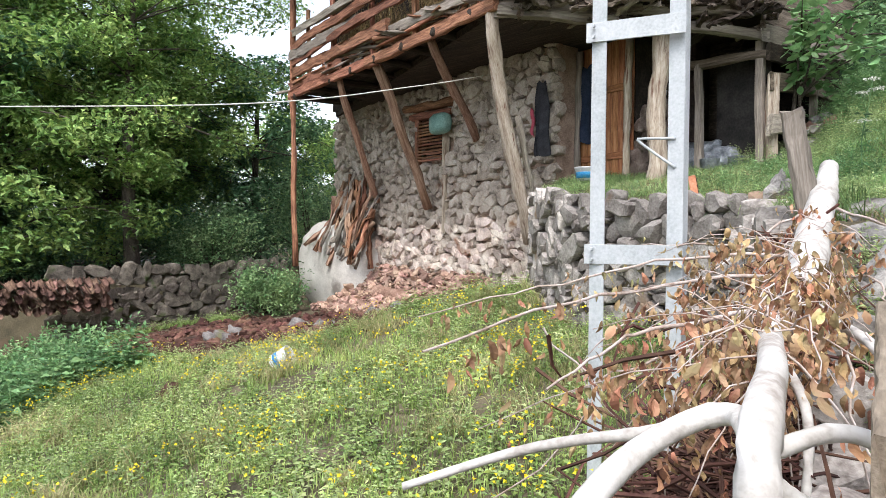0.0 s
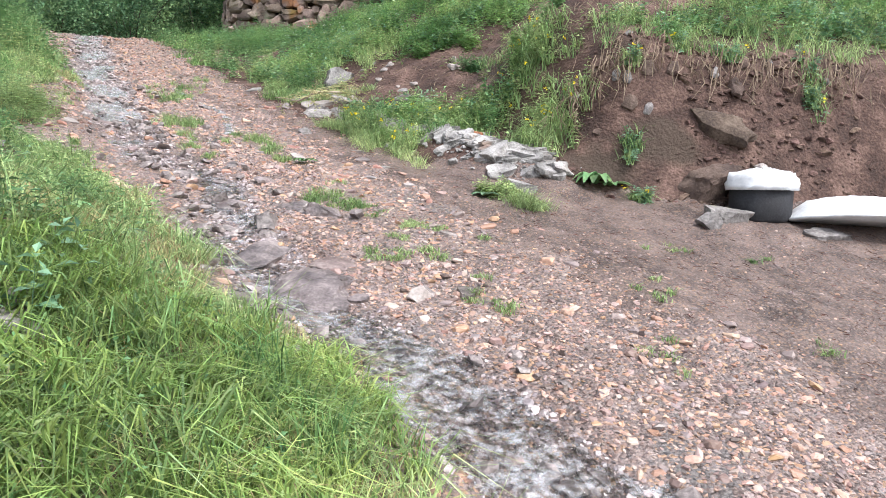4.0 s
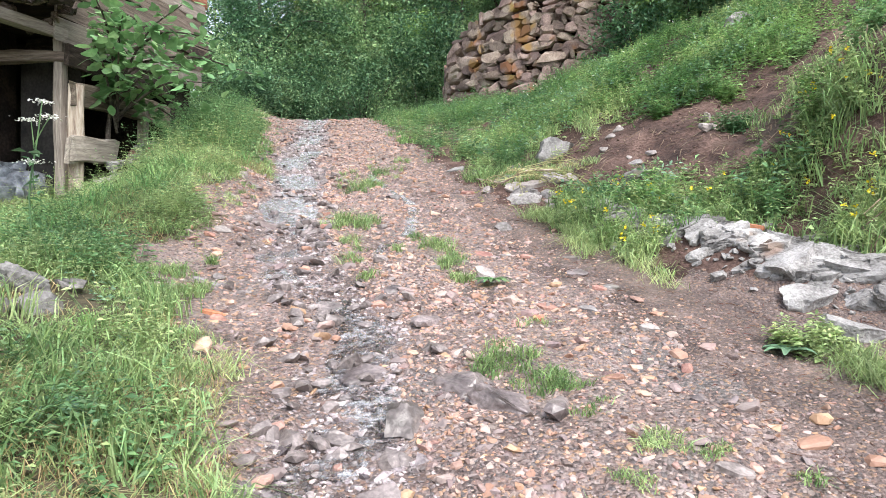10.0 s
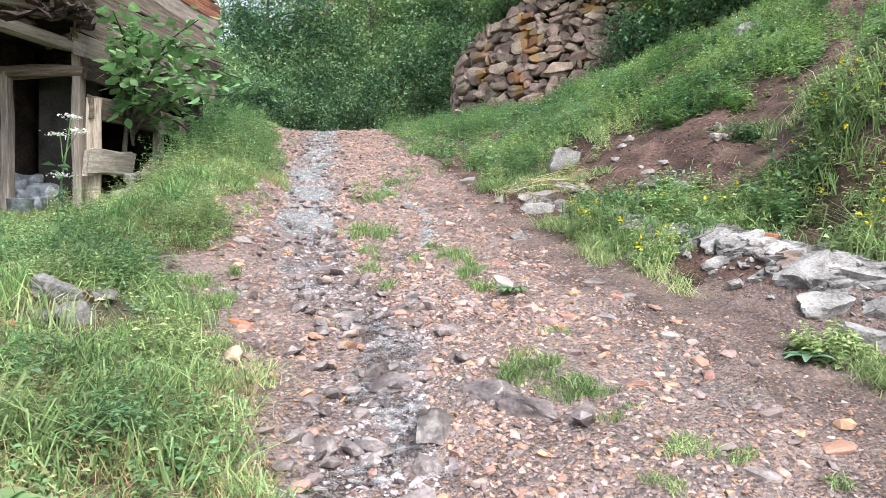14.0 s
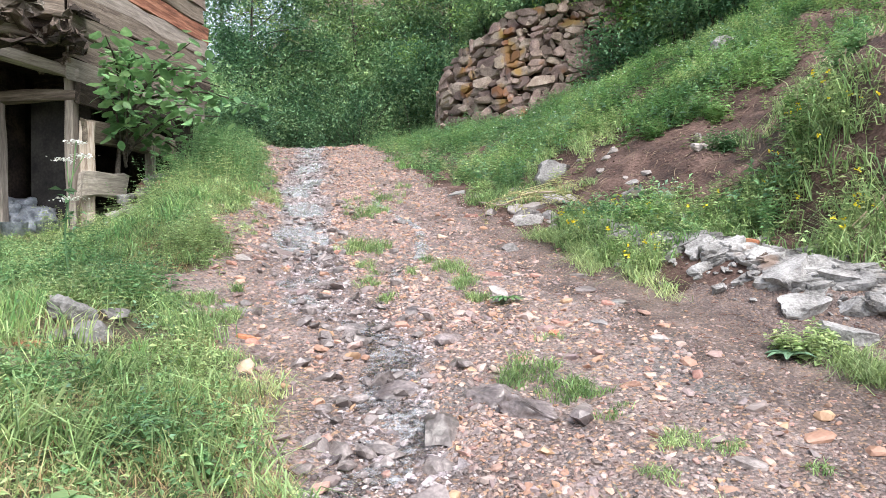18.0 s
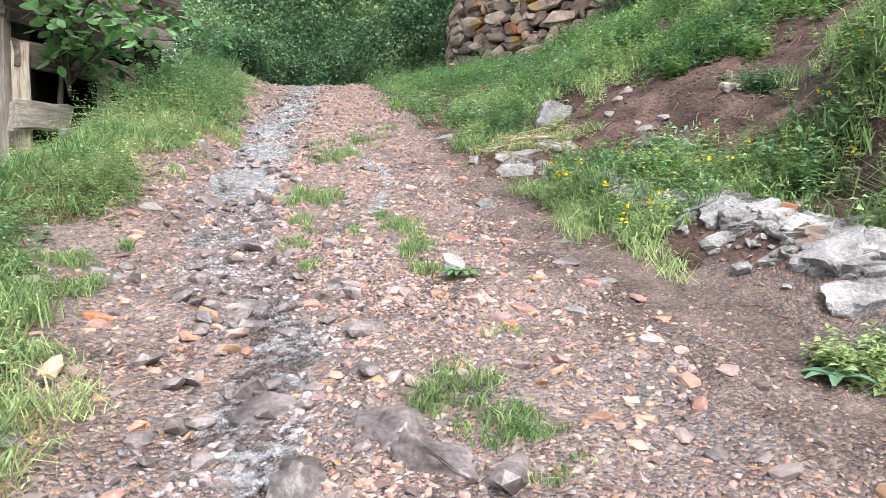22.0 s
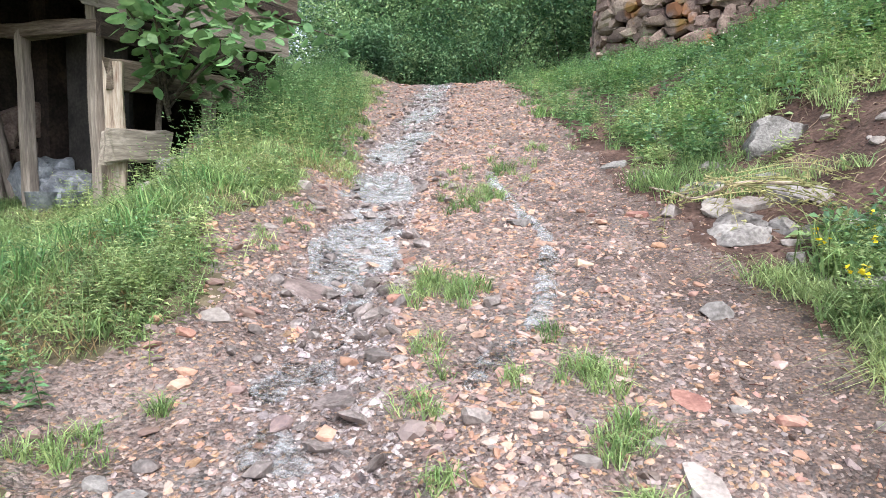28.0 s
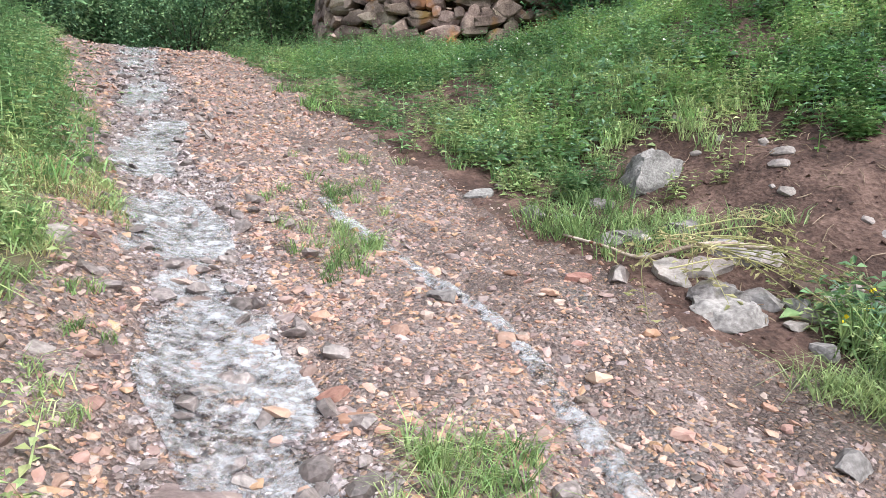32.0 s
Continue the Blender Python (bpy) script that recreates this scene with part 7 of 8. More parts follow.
far = np.hypot(p[:, 0] + 1.4, p[:, 1] + 3)
v, q, t = blades_np(p, gr.uniform(0.05, 0.18, len(p)), gr.uniform(0.005, 0.009, len(p)) * (1 + far * 0.08), 0.9, gr, 0.6)
stuff("garden_grass", "tall meadow grass in the lower garden", "grass", M_MEADOW, v, q, t)
p = field(3000, -14, -1.8, -4, 6, lambda x, y: in_garden(x, y) & clump(x, y, 1.1, 54, 0.1))
v, q, t = tufts_np(p, 26, gr.uniform(0.12, 0.34, len(p)), 0.007 * (1 + 0.06 * np.hypot(p[:, 0] + 1.4, p[:, 1] + 3)), 0.05, gr)
stuff("garden_grass_tufts", "yellow-green grass tufts in the meadow", "grass", M_GRASSY, v, q, t)
# the bank: patches of grass and leafy weeds with soil between
def bank_green(x, y, cut):
    r = righty(x, y)
    bare = ((r < 0.9) & (y < 3.9)) | ((x > 2.7) & (y < 4.4) & (r < 1.3)) | ((np.abs(x - 2.2) < 0.6) & (np.abs(y - 4.1) < 0.55))
    red = (((x - 2.9) / 1.2) ** 2 + ((y - 6.35) / 0.4) ** 2 < 1) | (((x - 4.2) / 1.0) ** 2 + ((y - 5.6) / 0.35) ** 2 < 1)
    bare |= (y > 5.5) & (y < 11) & (r < 0.3 + 0.35 * hashnoise(x, y, 0.9, 62))
    return (r > -0.02) & ~bare & ~(red & clump(x, y, 1.5, 63, -0.3)) & clump(x, y, 1.0, 60, cut - 0.35 * sm(2.5, 4.5, r) - 0.2 * sm(8, 10, y))


p = field(4200, -3, 12, 2.2, 18, lambda x, y: bank_green(x, y, 0.0))
v, q, t = tufts_np(p, 26, gr.uniform(0.09, 0.26, len(p)), gr.uniform(0.006, 0.01, len(p)) * (1 + p[:, 1] * 0.05), 0.05, gr)
stuff("bank_grass", "patchy green grass on the soil bank", "grass", M_BANKG, v, q, t)
p = field(430, 0.2, 2.4, 7.1, 10.5, lambda x, y: (righty(x, y) > 0.1) & clump(x, y, 1.6, 65, 0.0))
v, q, t = tufts_np(p, 28, gr.uniform(0.1, 0.26, len(p)), 0.0075, 0.05, gr)
stuff("foot_meadow", "lush grass round the boulder at the foot of the bank", "grass", M_GRASS, v, q, t)
p = field(5200, 0.5, 2.9, 2.8, 7.6, lambda x, y: (side_of(FOOT, x, y) > 0.1 * hashnoise(x, y, 1.9, 66)) & (side_of(FOOT, x, y) < 0.36 + 0.2 * hashnoise(x, y, 1.3, 64)) & (clump(x, y, 1.7, 67, 0.25) | (side_of(FOOT, x, y) > 0.2) & (y < 4.6) & clump(x, y, 2.1, 68, 0.0)))
v, q, t = tufts_np(p, 26, gr.uniform(0.09, 0.24, len(p)), 0.0055, 0.05, gr, 2.3, 1.2)
stuff("foot_grass", "yellow-green grass along the foot of the bank", "grass", M_HERB, v, q, t)
# tussocks of long grass that stand above the rest
for nm, lb, mt, n, box, ok in (("bank_tussocks", "rank grass tussocks on the bank", M_GRASS, 420, (-1, 8, 3, 15), lambda x, y: (righty(x, y) > 0.25) & bank_green(x, y, 0.2)), ("verge_tussocks", "rank grass tussocks on the verge", M_GRASS, 520, (-5, 0, -1, 15), lambda x, y: (lefty(x, y) < -0.1) & on_verge(x, y) & clump(x, y, 1.2, 77, 0.1)), ("dark_verge_tussocks", "dark green tussocks on the verge", M_BANKG, 420, (-5, 0, -1, 15), lambda x, y: (lefty(x, y) < -0.1) & on_verge(x, y) & clump(x, y, 1.2, 78, 0.15))):
    p = field(n, *box, ok)
    v, q, t = tufts_np(p, 60, gr.uniform(0.16, 0.38, len(p)), 0.0065 * (1 + 0.04 * np.clip(p[:, 1], 0, 20)), 0.06, gr, 1.0, 0.9)
    stuff(nm, lb, "grass", mt, v, q, t)
# overhanging lip with hanging roots
p = field(900, 2.6, 9, 0.5, 6.5, lambda x, y: (righty(x, y) > np.where(y > 4.6, 2.1, 0.75)) & (righty(x, y) < np.where(y > 4.6, 3.8, 2.6)))
v, q, t = tufts_np(p, 20, gr.uniform(0.15, 0.4, len(p)), 0.008, 0.05, gr, 1.5, 1.2)
stuff("lip_grass", "long grass hanging over the lip of the bank", "grass", M_GRASS, v, q, t)
rp = field(9000, 2.8, 9, 0.5, 6.0, lambda x, y: np.abs(righty(x, y) - np.where(y > 4.6, 2.3, 0.78)) < 0.16)
rt = []
for c in rp[:2600]:
    c = c + np.array([-0.08, -0.1, gr.uniform(-0.08, 0.1)])
    L = gr.uniform(0.12, 0.48)
    rt.append(tube_np(np.array([c, c + [gr.normal(-0.05, 0.04), gr.normal(-0.05, 0.04), -L * 0.5], c + [gr.normal(-0.04, 0.06), gr.normal(-0.04, 0.06), -L]]), np.array([0.006, 0.005, 0.002]), 4))
v, q = merge(rt)
stuff("hanging_roots", "matted brown roots hanging from the undercut turf", "roots", M_ROOT, v, q)


# tufts on the track
def tuft(x, y, n, hgt, spread, mt=M_GRASS, label="tuft of grass growing on the track"):
    k = max(3, n // 26)
    a = np.stack([gr.normal(x, spread * 0.8, k), gr.normal(y, spread * 0.8, k)], 1)
    p = np.c_[a, height(a[:, 0], a[:, 1]) - 0.01]
    v, q, t = tufts_np(p, 26, gr.uniform(0.7, 1.1, k) * hgt, gr.uniform(0.004, 0.007, k), 0.02, gr, 1.5, 0.85)
    me = mesh_np("grass_tuft", v, q, t)
    me.materials.append(mt)
    ob = new("grass_tuft", me)
    WM[ob] = Matrix()
    tagged(ob, label, "grass", "grass tufts on the track", "stuff")


for x, y, n, hg, sp in ((-0.92, 7.5, 640, 0.2, 0.22), (-0.88, 8.5, 420, 0.18, 0.25), (-0.74, 5.75, 620, 0.22, 0.14), (-0.72, 5.1, 180, 0.14, 0.08), (0.02, 4.94, 300, 0.17, 0.08), (0.08, 4.58, 300, 0.16, 0.08), (0.16, 4.32, 220, 0.15, 0.07), (-0.24, 5.35, 120, 0.12, 0.05), (-0.65, 4.72, 130, 0.13, 0.05), (-1.77, 4.2, 360, 0.14, 0.1), (-0.31, 5.0, 110, 0.11, 0.05), (-0.51, 4.34, 110, 0.12, 0.05), (-1.61, 4.5, 60, 0.15, 0.03), (0.32, 3.06, 460, 0.13, 0.11), (0.47, 2.84, 420, 0.12, 0.1), (0.6, 2.62, 200, 0.09, 0.08), (0.8, 2.36, 240, 0.1, 0.06), (0.99, 2.3, 110, 0.09, 0.05), (0.66, 2.14, 110, 0.08, 0.05), (0.85, 1.92, 200, 0.1, 0.05), (0.54, 1.93, 230, 0.1, 0.08), (0.41, 2.0, 120, 0.1, 0.05), (0.89, 1.31, 150, 0.1, 0.05), (0.99, 1.58, 70, 0.08, 0.03), (0.97, 1.14, 140, 0.11, 0.05), (-1.5, 3.78, 300, 0.16, 0.09), (-1.13, 2.75, 200, 0.14, 0.07), (0.55, 3.57, 90, 0.09, 0.05), (-0.6, 9.6, 200, 0.18, 0.25), (-2.0, 6.0, 160, 0.11, 0.12), (-2.05, 6.5, 160, 0.11, 0.15), (1.25, 2.2, 70, 0.08, 0.06), (2.0, 1.2, 130, 0.09, 0.1), (1.55, 0.6, 120, 0.1, 0.08), (2.7, 1.9, 130, 0.08, 0.14), (3.2, 1.6, 90, 0.08, 0.1), (2.6, 0.4, 90, 0.08, 0.1)):
    tuft(x, y, n, hg * 0.85, sp)


# broad-leaved weeds
def weeds(name, label, p, hgt, pairs, leaf, material, aspect=0.5, lean=0.5):
    v, f = sprigs_np(p, hgt, pairs, leaf, gr, aspect, lean)
    stuff(name, label, "weeds", material, v, f)


p = field(17000, -6, 0, -2.2, 15, lambda x, y: (lefty(x, y) < -0.08) & on_verge(x, y) & (np.hypot(x + 1.2, y + 2.8) > 1.0) & clump(x, y, 1.1, 80, 0.0))
weeds("verge_weeds", "low broad-leaved weeds in the verge grass", p[::2], 0.12, 3, 0.05, M_WEED, 0.55, 0.9)
weeds("pale_verge_weeds", "pale feathery herbs in the verge grass", p[1::2], 0.13, 4, 0.045, M_HERB, 0.4, 0.9)
p = field(1500, -6, 0, -1, 9, lambda x, y: (lefty(x, y) < -0.2) & on_verge(x, y) & clump(x, y, 0.9, 83, 0.15))
weeds("bluish_verge_weeds", "bluish clover-like weeds in the verge grass", p, 0.09, 2, 0.055, M_WEEDB, 0.8, 1.0)
p = field(2000, -2.0, -0.7, -1.8, 1.2, lambda x, y: (lefty(x, y) < -1.0) & clump(x, y, 1.8, 81, -0.1))
weeds("stone_weeds", "small green weeds between the tumbled stones", p, 0.13, 3, 0.05, M_HERB, 0.55, 0.9)
p = field(130, -1.7, -0.45, -1.6, 0.6, lambda x, y: (lefty(x, y) < -0.85) & clump(x, y, 1.5, 82, 0.0))
weeds("nettle_patch", "leafy nettles between the stones", p, 0.26, 5, 0.085, M_WEEDB, 0.62, 0.4)
p = field(14000, -18.6, -2.2, -4, 6, lambda x, y: in_garden(x, y) & (np.hypot(x + 1.4, y + 3) > 1.4) & clump(x, y, 0.8, 84, -0.3))
weeds("garden_weeds", "leafy meadow weeds in the lower garden", p[::2], 0.27, 5, 0.07, M_MEADOW, 0.45, 0.7)
weeds("pale_garden_weeds", "pale leafy weeds in the lower garden", p[1::2], 0.25, 5, 0.075, M_HERB, 0.45, 0.7)
p = field(900, -16, -10.5, -1.6, 1.6, lambda x, y: clump(x, y, 0.5, 85, -0.3))
weeds("nettle_bed", "tall bed of leafy nettles by the tiles", p, 0.75, 6, 0.19, M_WEED, 0.6, 0.3)
p = field(17000, -2, 9, 3, 18, lambda x, y: (righty(x, y) > 0.3) & bank_green(x, y, -0.3))
near = righty(p[:, 0], p[:, 1]) < 2.3
weeds("bank_weeds", "green leafy weeds covering the bank", p[~near], 0.25, 7, 0.065, M_BANKG, 0.45, 0.9)
weeds("low_bank_weeds", "light green weeds on the lower bank", p[near], 0.16, 4, 0.075, M_HERB, 0.45, 0.9)
p = field(8500, -0.6, 8, 3.4, 16, lambda x, y: (righty(x, y) > 0.5) & bank_green(x, y, 0.05))
weeds("dark_bank_weeds", "dark bluish weeds in clumps on the bank", p[::3], 0.24, 4, 0.11, M_WEEDB, 0.55, 0.8)
q = gr.uniform(0, 1, len(p)) < 0.6
weeds("leafy_bank_weeds", "dark leafy weeds in clumps on the upper bank", p[q], 0.22, 4, 0.12, M_WEED, 0.6, 0.8)
p = field(5200, -5.0, -1.9, 6.3, 17, lambda x, y: (lefty(x, y) < -0.2 - 0.5 * (y < 8)) & on_verge(x, y) & clump(x, y, 0.9, 87, -0.2))
weeds("tall_verge_herbs", "tall feathery herbs on the far verge", p, 0.40, 7, 0.065, M_HERB, 0.32, 0.7)
p = field(1200, -2, 3, 9, 18, lambda x, y: (righty(x, y) > 0.1) & (righty(x, y) < 3))
weeds("tall_bank_herbs", "tall herbs along the upper track", p, 0.42, 6, 0.085, M_WEED, 0.4, 0.7)


def gathered(n, each, r, box, ok):
    """Places in loose clumps."""
    c = field(n, *box, ok)[:, :2]
    a = np.repeat(c, each, 0) + gr.normal(0, r, (len(c) * each, 2))
    return np.c_[a, height(a[:, 0], a[:, 1]) - 0.01]


for nm, lb, mt, n, each, r, box, ok, hgt, leaf in (
    ("bank_herb_clumps", "bright leafy herb clumps on the bank", M_HERB, 90, 40, 0.16, (0.2, 7, 5, 14), lambda x, y: (righty(x, y) > 0.6) & bank_green(x, y, 0.0), 0.3, 0.06),
    ("green_bank_herb_clumps", "dark leafy herb clumps on the bank", M_BANKG, 170, 45, 0.2, (-0.5, 8, 5, 15), lambda x, y: (righty(x, y) > 0.5) & bank_green(x, y, -0.1), 0.34, 0.075),
    ("verge_herb_clumps", "feathery herb clumps on the verge", M_HERB, 60, 32, 0.12, (-4.6, -0.8, 0, 12), lambda x, y: (lefty(x, y) < -0.25) & on_verge(x, y), 0.24, 0.05),
    ("dark_verge_herb_clumps", "dark leafy herb clumps on the verge", M_WEED, 60, 32, 0.12, (-4.6, -0.8, 0, 12), lambda x, y: (lefty(x, y) < -0.25) & on_verge(x, y), 0.22, 0.06),
    ("crest_herb_clumps", "tall herbs on the crest of the verge", M_WEED, 46, 40, 0.2, (-4.2, -2.4, 8, 13), lambda x, y: (lefty(x, y) < -0.25) & (lefty(x, y) > -1.3), 0.6, 0.075),
):
    weeds(nm, lb, gathered(n, each, r, box, ok), hgt, 7, leaf, mt, 0.42, 0.9)

p = np.stack([gr.normal(-2.08, 0.13, 130), gr.normal(5.0, 0.16, 130)], 1)
weeds("feathery_herb_patch", "pale feathery herbs at the edge of the trodden earth", np.c_[p, height(p[:, 0], p[:, 1]) - 0.01], 0.24, 8, 0.05, M_HERB, 0.3, 0.9)


def flower_clump(name, x, y, r, hgt, n, label, material, petals=0, leaf=0.07, seed=0):
    """A leafy clump of many shoots, some in flower."""
    t = thing(name, (x, y, gz(x, y)), label, "plant")
    a = np.stack([gr.normal(x, r * 0.5, n), gr.normal(y, r * 0.5, n)], 1)
    p = np.c_[a, height(a[:, 0], a[:, 1]) - 0.01]
    if petals:
        v, f, t3 = tufts_np(p, 12, hgt * gr.uniform(0.8, 1.2, n), 0.011, 0.04, gr, 1.3, 1.0)
        tagged(part("foliage", mesh_np("foliage", v, f, t3), M_GRASS, t), kind="stuff")
        p = p[::2]
    v, f = sprigs_np(p, hgt, 8, leaf, gr, 0.55, 1.1)
    tagged(part("foliage", mesh_np("foliage", v, f), material, t), kind="stuff")
    if petals:
        q = p[gr.integers(0, len(p), petals)] + np.c_[gr.normal(0, 0.09, (petals, 2)), gr.uniform(0.55, 1.1, petals) * hgt]
        k = np.repeat(np.arange(petals), 5)
        v, f = leaves_np(q[k] + gr.normal(0, 0.009, (len(k), 3)), 0.026, gr, 0.6, 0.9)
        tagged(part("blossom", mesh_np("blossom", v, f), M_YELLOW, t, None, "small yellow flowers"), kind="stuff")


flower_clump("flowering_plant", 2.86, 4.15, 0.3, 0.34, 85, "bushy yellow-flowered plant behind the rock ledge", M_HERB, 16, 0.07)
flower_clump("flowering_plant", 3.05, 4.95, 0.36, 0.32, 80, "tall yellow-flowered plant on the soil bank", M_HERB, 16, 0.07)
flower_clump("leafy_plant", 2.3, 5.0, 0.3, 0.26, 70, "leafy weeds above the rock ledge", M_GRASS, 3, 0.075)
flower_clump("leafy_plant", 1.9, 5.5, 0.3, 0.22, 60, "leafy weeds above the rock ledge", M_HERB, 5, 0.07)
for x, y, r in ((3.42, 3.46, 0.05), (3.56, 3.75, 0.05), (4.15, 3.75, 0.09), (5.3, 3.1, 0.12), (3.3, 3.12, 0.05), (4.6, 3.5, 0.08)):
    flower_clump("shrub", x, y, r, 0.14 + r * 0.4, int(14 + 140 * r), "blue-green trailing shrub on the cut bank", M_WEEDB, 2, 0.08)
for x, y in ((1.25, 5.9), (1.15, 5.45), (1.4, 6.15), (1.3, 5.1), (1.5, 4.75)):
    flower_clump("flowering_plant", x, y, 0.16, 0.2, 40, "small yellow-flowered plant at the foot of the bank", M_HERB, 4, 0.055)


def flowers(name, label, p, n, hgt, size, material):
    k = np.repeat(np.arange(len(p)), n)
    q = p[k] + np.c_[gr.normal(0, 0.05, (len(k), 2)), gr.uniform(0.75, 1.05, len(k)) * hgt]
    v, f = leaves_np(q, size, gr, 0.7, 1.0, None, 0.25)
    stuff(name, label, "flowers", material, v, f)


p = field(2400, -16, -2.2, -4, 4, lambda x, y: in_garden(x, y) & clump(x, y, 0.6, 90, -0.3) & (np.hypot(x + 1.4, y + 3) > 1.6))
flowers("yellow_garden_flowers", "yellow flowers over the meadow grass", p, 4, 0.3, 0.03, M_YELLOW)
p = field(14, 0.8, 4, 3, 7.2, lambda x, y: (righty(x, y) > 0.2) & (righty(x, y) < 2.2) & clump(x, y, 1.0, 91, 0.25))
flowers("yellow_bank_flowers", "small yellow flowers at the foot of the bank", p, 6, 0.22, 0.03, M_YELLOW)
p = field(60, -4.5, -2.6, -2.6, 0.5, lambda x, y: clump(x, y, 1.0, 92, 0.1))
flowers("white_garden_flowers", "small white flower heads in the meadow", p, 9, 0.36, 0.02, M_PETALW)
p = field(90, 0.5, 7, 7, 14, lambda x, y: righty(x, y) > 1.2)
flowers("white_bank_flowers", "scattered white daisies on the bank", p, 2, 0.28, 0.03, M_PETALW)
p = field(14000, -1.75, -0.95, -1.1, 0.3, lambda x, y: clump(x, y, 2.0, 95, -0.2))
v, f = leaves_np(p + [0, 0, 0.018], gr.uniform(0.015, 0.03, len(p)), gr, 0.6, 0.7)
stuff("moss_carpet", "yellow-green moss over the stones", "moss", M_MOSS, v, f)


def rosette(x, y, n, size, material, label, lift=0.5, name="leafy_plant", aspect=0.34):
    a = np.arange(n) * 2.4 + gr.uniform(0, 6)
    d = np.stack([np.cos(a), np.sin(a), np.full(n, lift)], 1)
    vs, fs = [], []
    z = gz(x, y)
    for k in range(n):
        L, w = size * gr.uniform(0.7, 1.1), size * aspect * gr.uniform(0.8, 1.1) / 2
        dd = Vector(d[k]).normalized()
        s = dd.cross(Vector((0, 0, 1))).normalized()
        rows = []
        for i in range(6):
            t = i / 5
            c = Vector((x, y, z + 0.02)) + Vector((dd.x, dd.y, 0)) * L * t + Vector((0, 0, L * (lift * t - 0.75 * lift * t * t * 1.3)))
            ww = w * math.sin(math.pi * min(1, 0.12 + t * 0.86)) ** 0.8 + 0.003
            rows += [c - s * ww + Vector((0, 0, ww * 0.35)), c, c + s * ww + Vector((0, 0, ww * 0.35))]
        o = len(vs)
        vs += rows
        for i in range(5):
            for j in (0, 1):
                b = o + i * 3 + j
                fs.append((b, b + 1, b + 4, b + 3))
    me = smooth(mesh_np(name, np.array(vs), np.array(fs)))
    me.materials.append(material)
    ob = new(name, me)
    WM[ob] = Matrix()
    tagged(ob, label, "plant")


rosette(0.33, 4.18, 18, 0.17, M_WEED, "dark green strap-leaved plant on the track", 0.6, aspect=0.16)
flower_clump("leafy_plant", 1.78, 3.2, 0.12, 0.14, 20, "low leafy plant at the foot of the rock ledge", M_HERB, 0, 0.065)
rosette(1.7, 3.12, 7, 0.15, M_WEEDB, "dock plant with broad leaves at the track edge", 0.5)
flower_clump("leafy_plant", 2.0, 3.25, 0.1, 0.12, 14, "low leafy plant at the foot of the rock ledge", M_HERB, 0, 0.07)
rosette(2.98, 3.42, 14, 0.32, M_WEED, "large dock plant with drooping broad leaves", 1.1)
rosette(3.12, 3.38, 9, 0.24, M_WEED, "large dock plant with drooping broad leaves", 0.5)
rosette(-0.95, 1.6, 10, 0.16, M_WEEDB, "small bluish rosette in the grass", 0.5)
rosette(-1.3, 2.1, 9, 0.16, M_WEEDB, "small bluish rosette in the grass", 0.5)
rosette(-1.15, 1.35, 8, 0.18, M_WEED, "broad-leaved rosette in the grass", 0.5)
for k in range(26):
    x, y = gr.uniform(0.6, 5), gr.uniform(3.6, 9)
    if righty(x, y) > 0.3:
        flower_clump("leafy_plant", x, y, 0.12, gr.uniform(0.14, 0.26), 26, "leafy weed on the soil bank", M_WEED if k % 2 else M_BANKG, 0, 0.07)


# flowering stalk beside the stable
def umbel(x, y, hgt, label):
    t = thing("umbel_plant", (x, y, gz(x, y)), label, "plant")
    z = gz(x, y)
    top = np.array([x + 0.05, y, z + hgt])
    tube("stem", [(x, y, z - 0.02), (x - 0.03, y, z + hgt * 0.4), (x + 0.02, y, z + hgt * 0.75), top], 0.007, 0.004, M_WEED, t, n=10, k=5)
    ends = [top + [0, 0, 0], top + [-0.07, 0, -0.12], top + [0.05, 0.0, -0.1], top + [-0.06, 0, -0.38]]
    for e in ends[1:]:
        tube("stalk", [(x, y, e[2] - 0.18), ((e[0] + x) / 2, y, e[2] - 0.08), e], 0.004, 0.003, M_WEED, t, n=6, k=4)
    for i, e in enumerate(ends):
        c = e + np.c_[gr.normal(0, 0.035, (70, 2)), gr.normal(0, 0.006, 70)]
        v, f = leaves_np(c, 0.016, gr, 0.8, 1.0)
        tagged(part("flower_head", mesh_np("flower_head", v, f), M_PETALW, t, None, "flat white flower head"), kind="stuff")
    c = np.array([x, y, z]) + np.c_[gr.normal(0, 0.03, (24, 2)), gr.uniform(0.1, hgt * 0.7, 24)]
    v, f = leaves_np(c, gr.uniform(0.04, 0.1, 24), gr, 0.5, 0.35)
    part("foliage", mesh_np("foliage", v, f), M_WEED, t)


umbel(-2.55, 4.05, 0.98, "tall white-flowered umbel stalk in the verge")


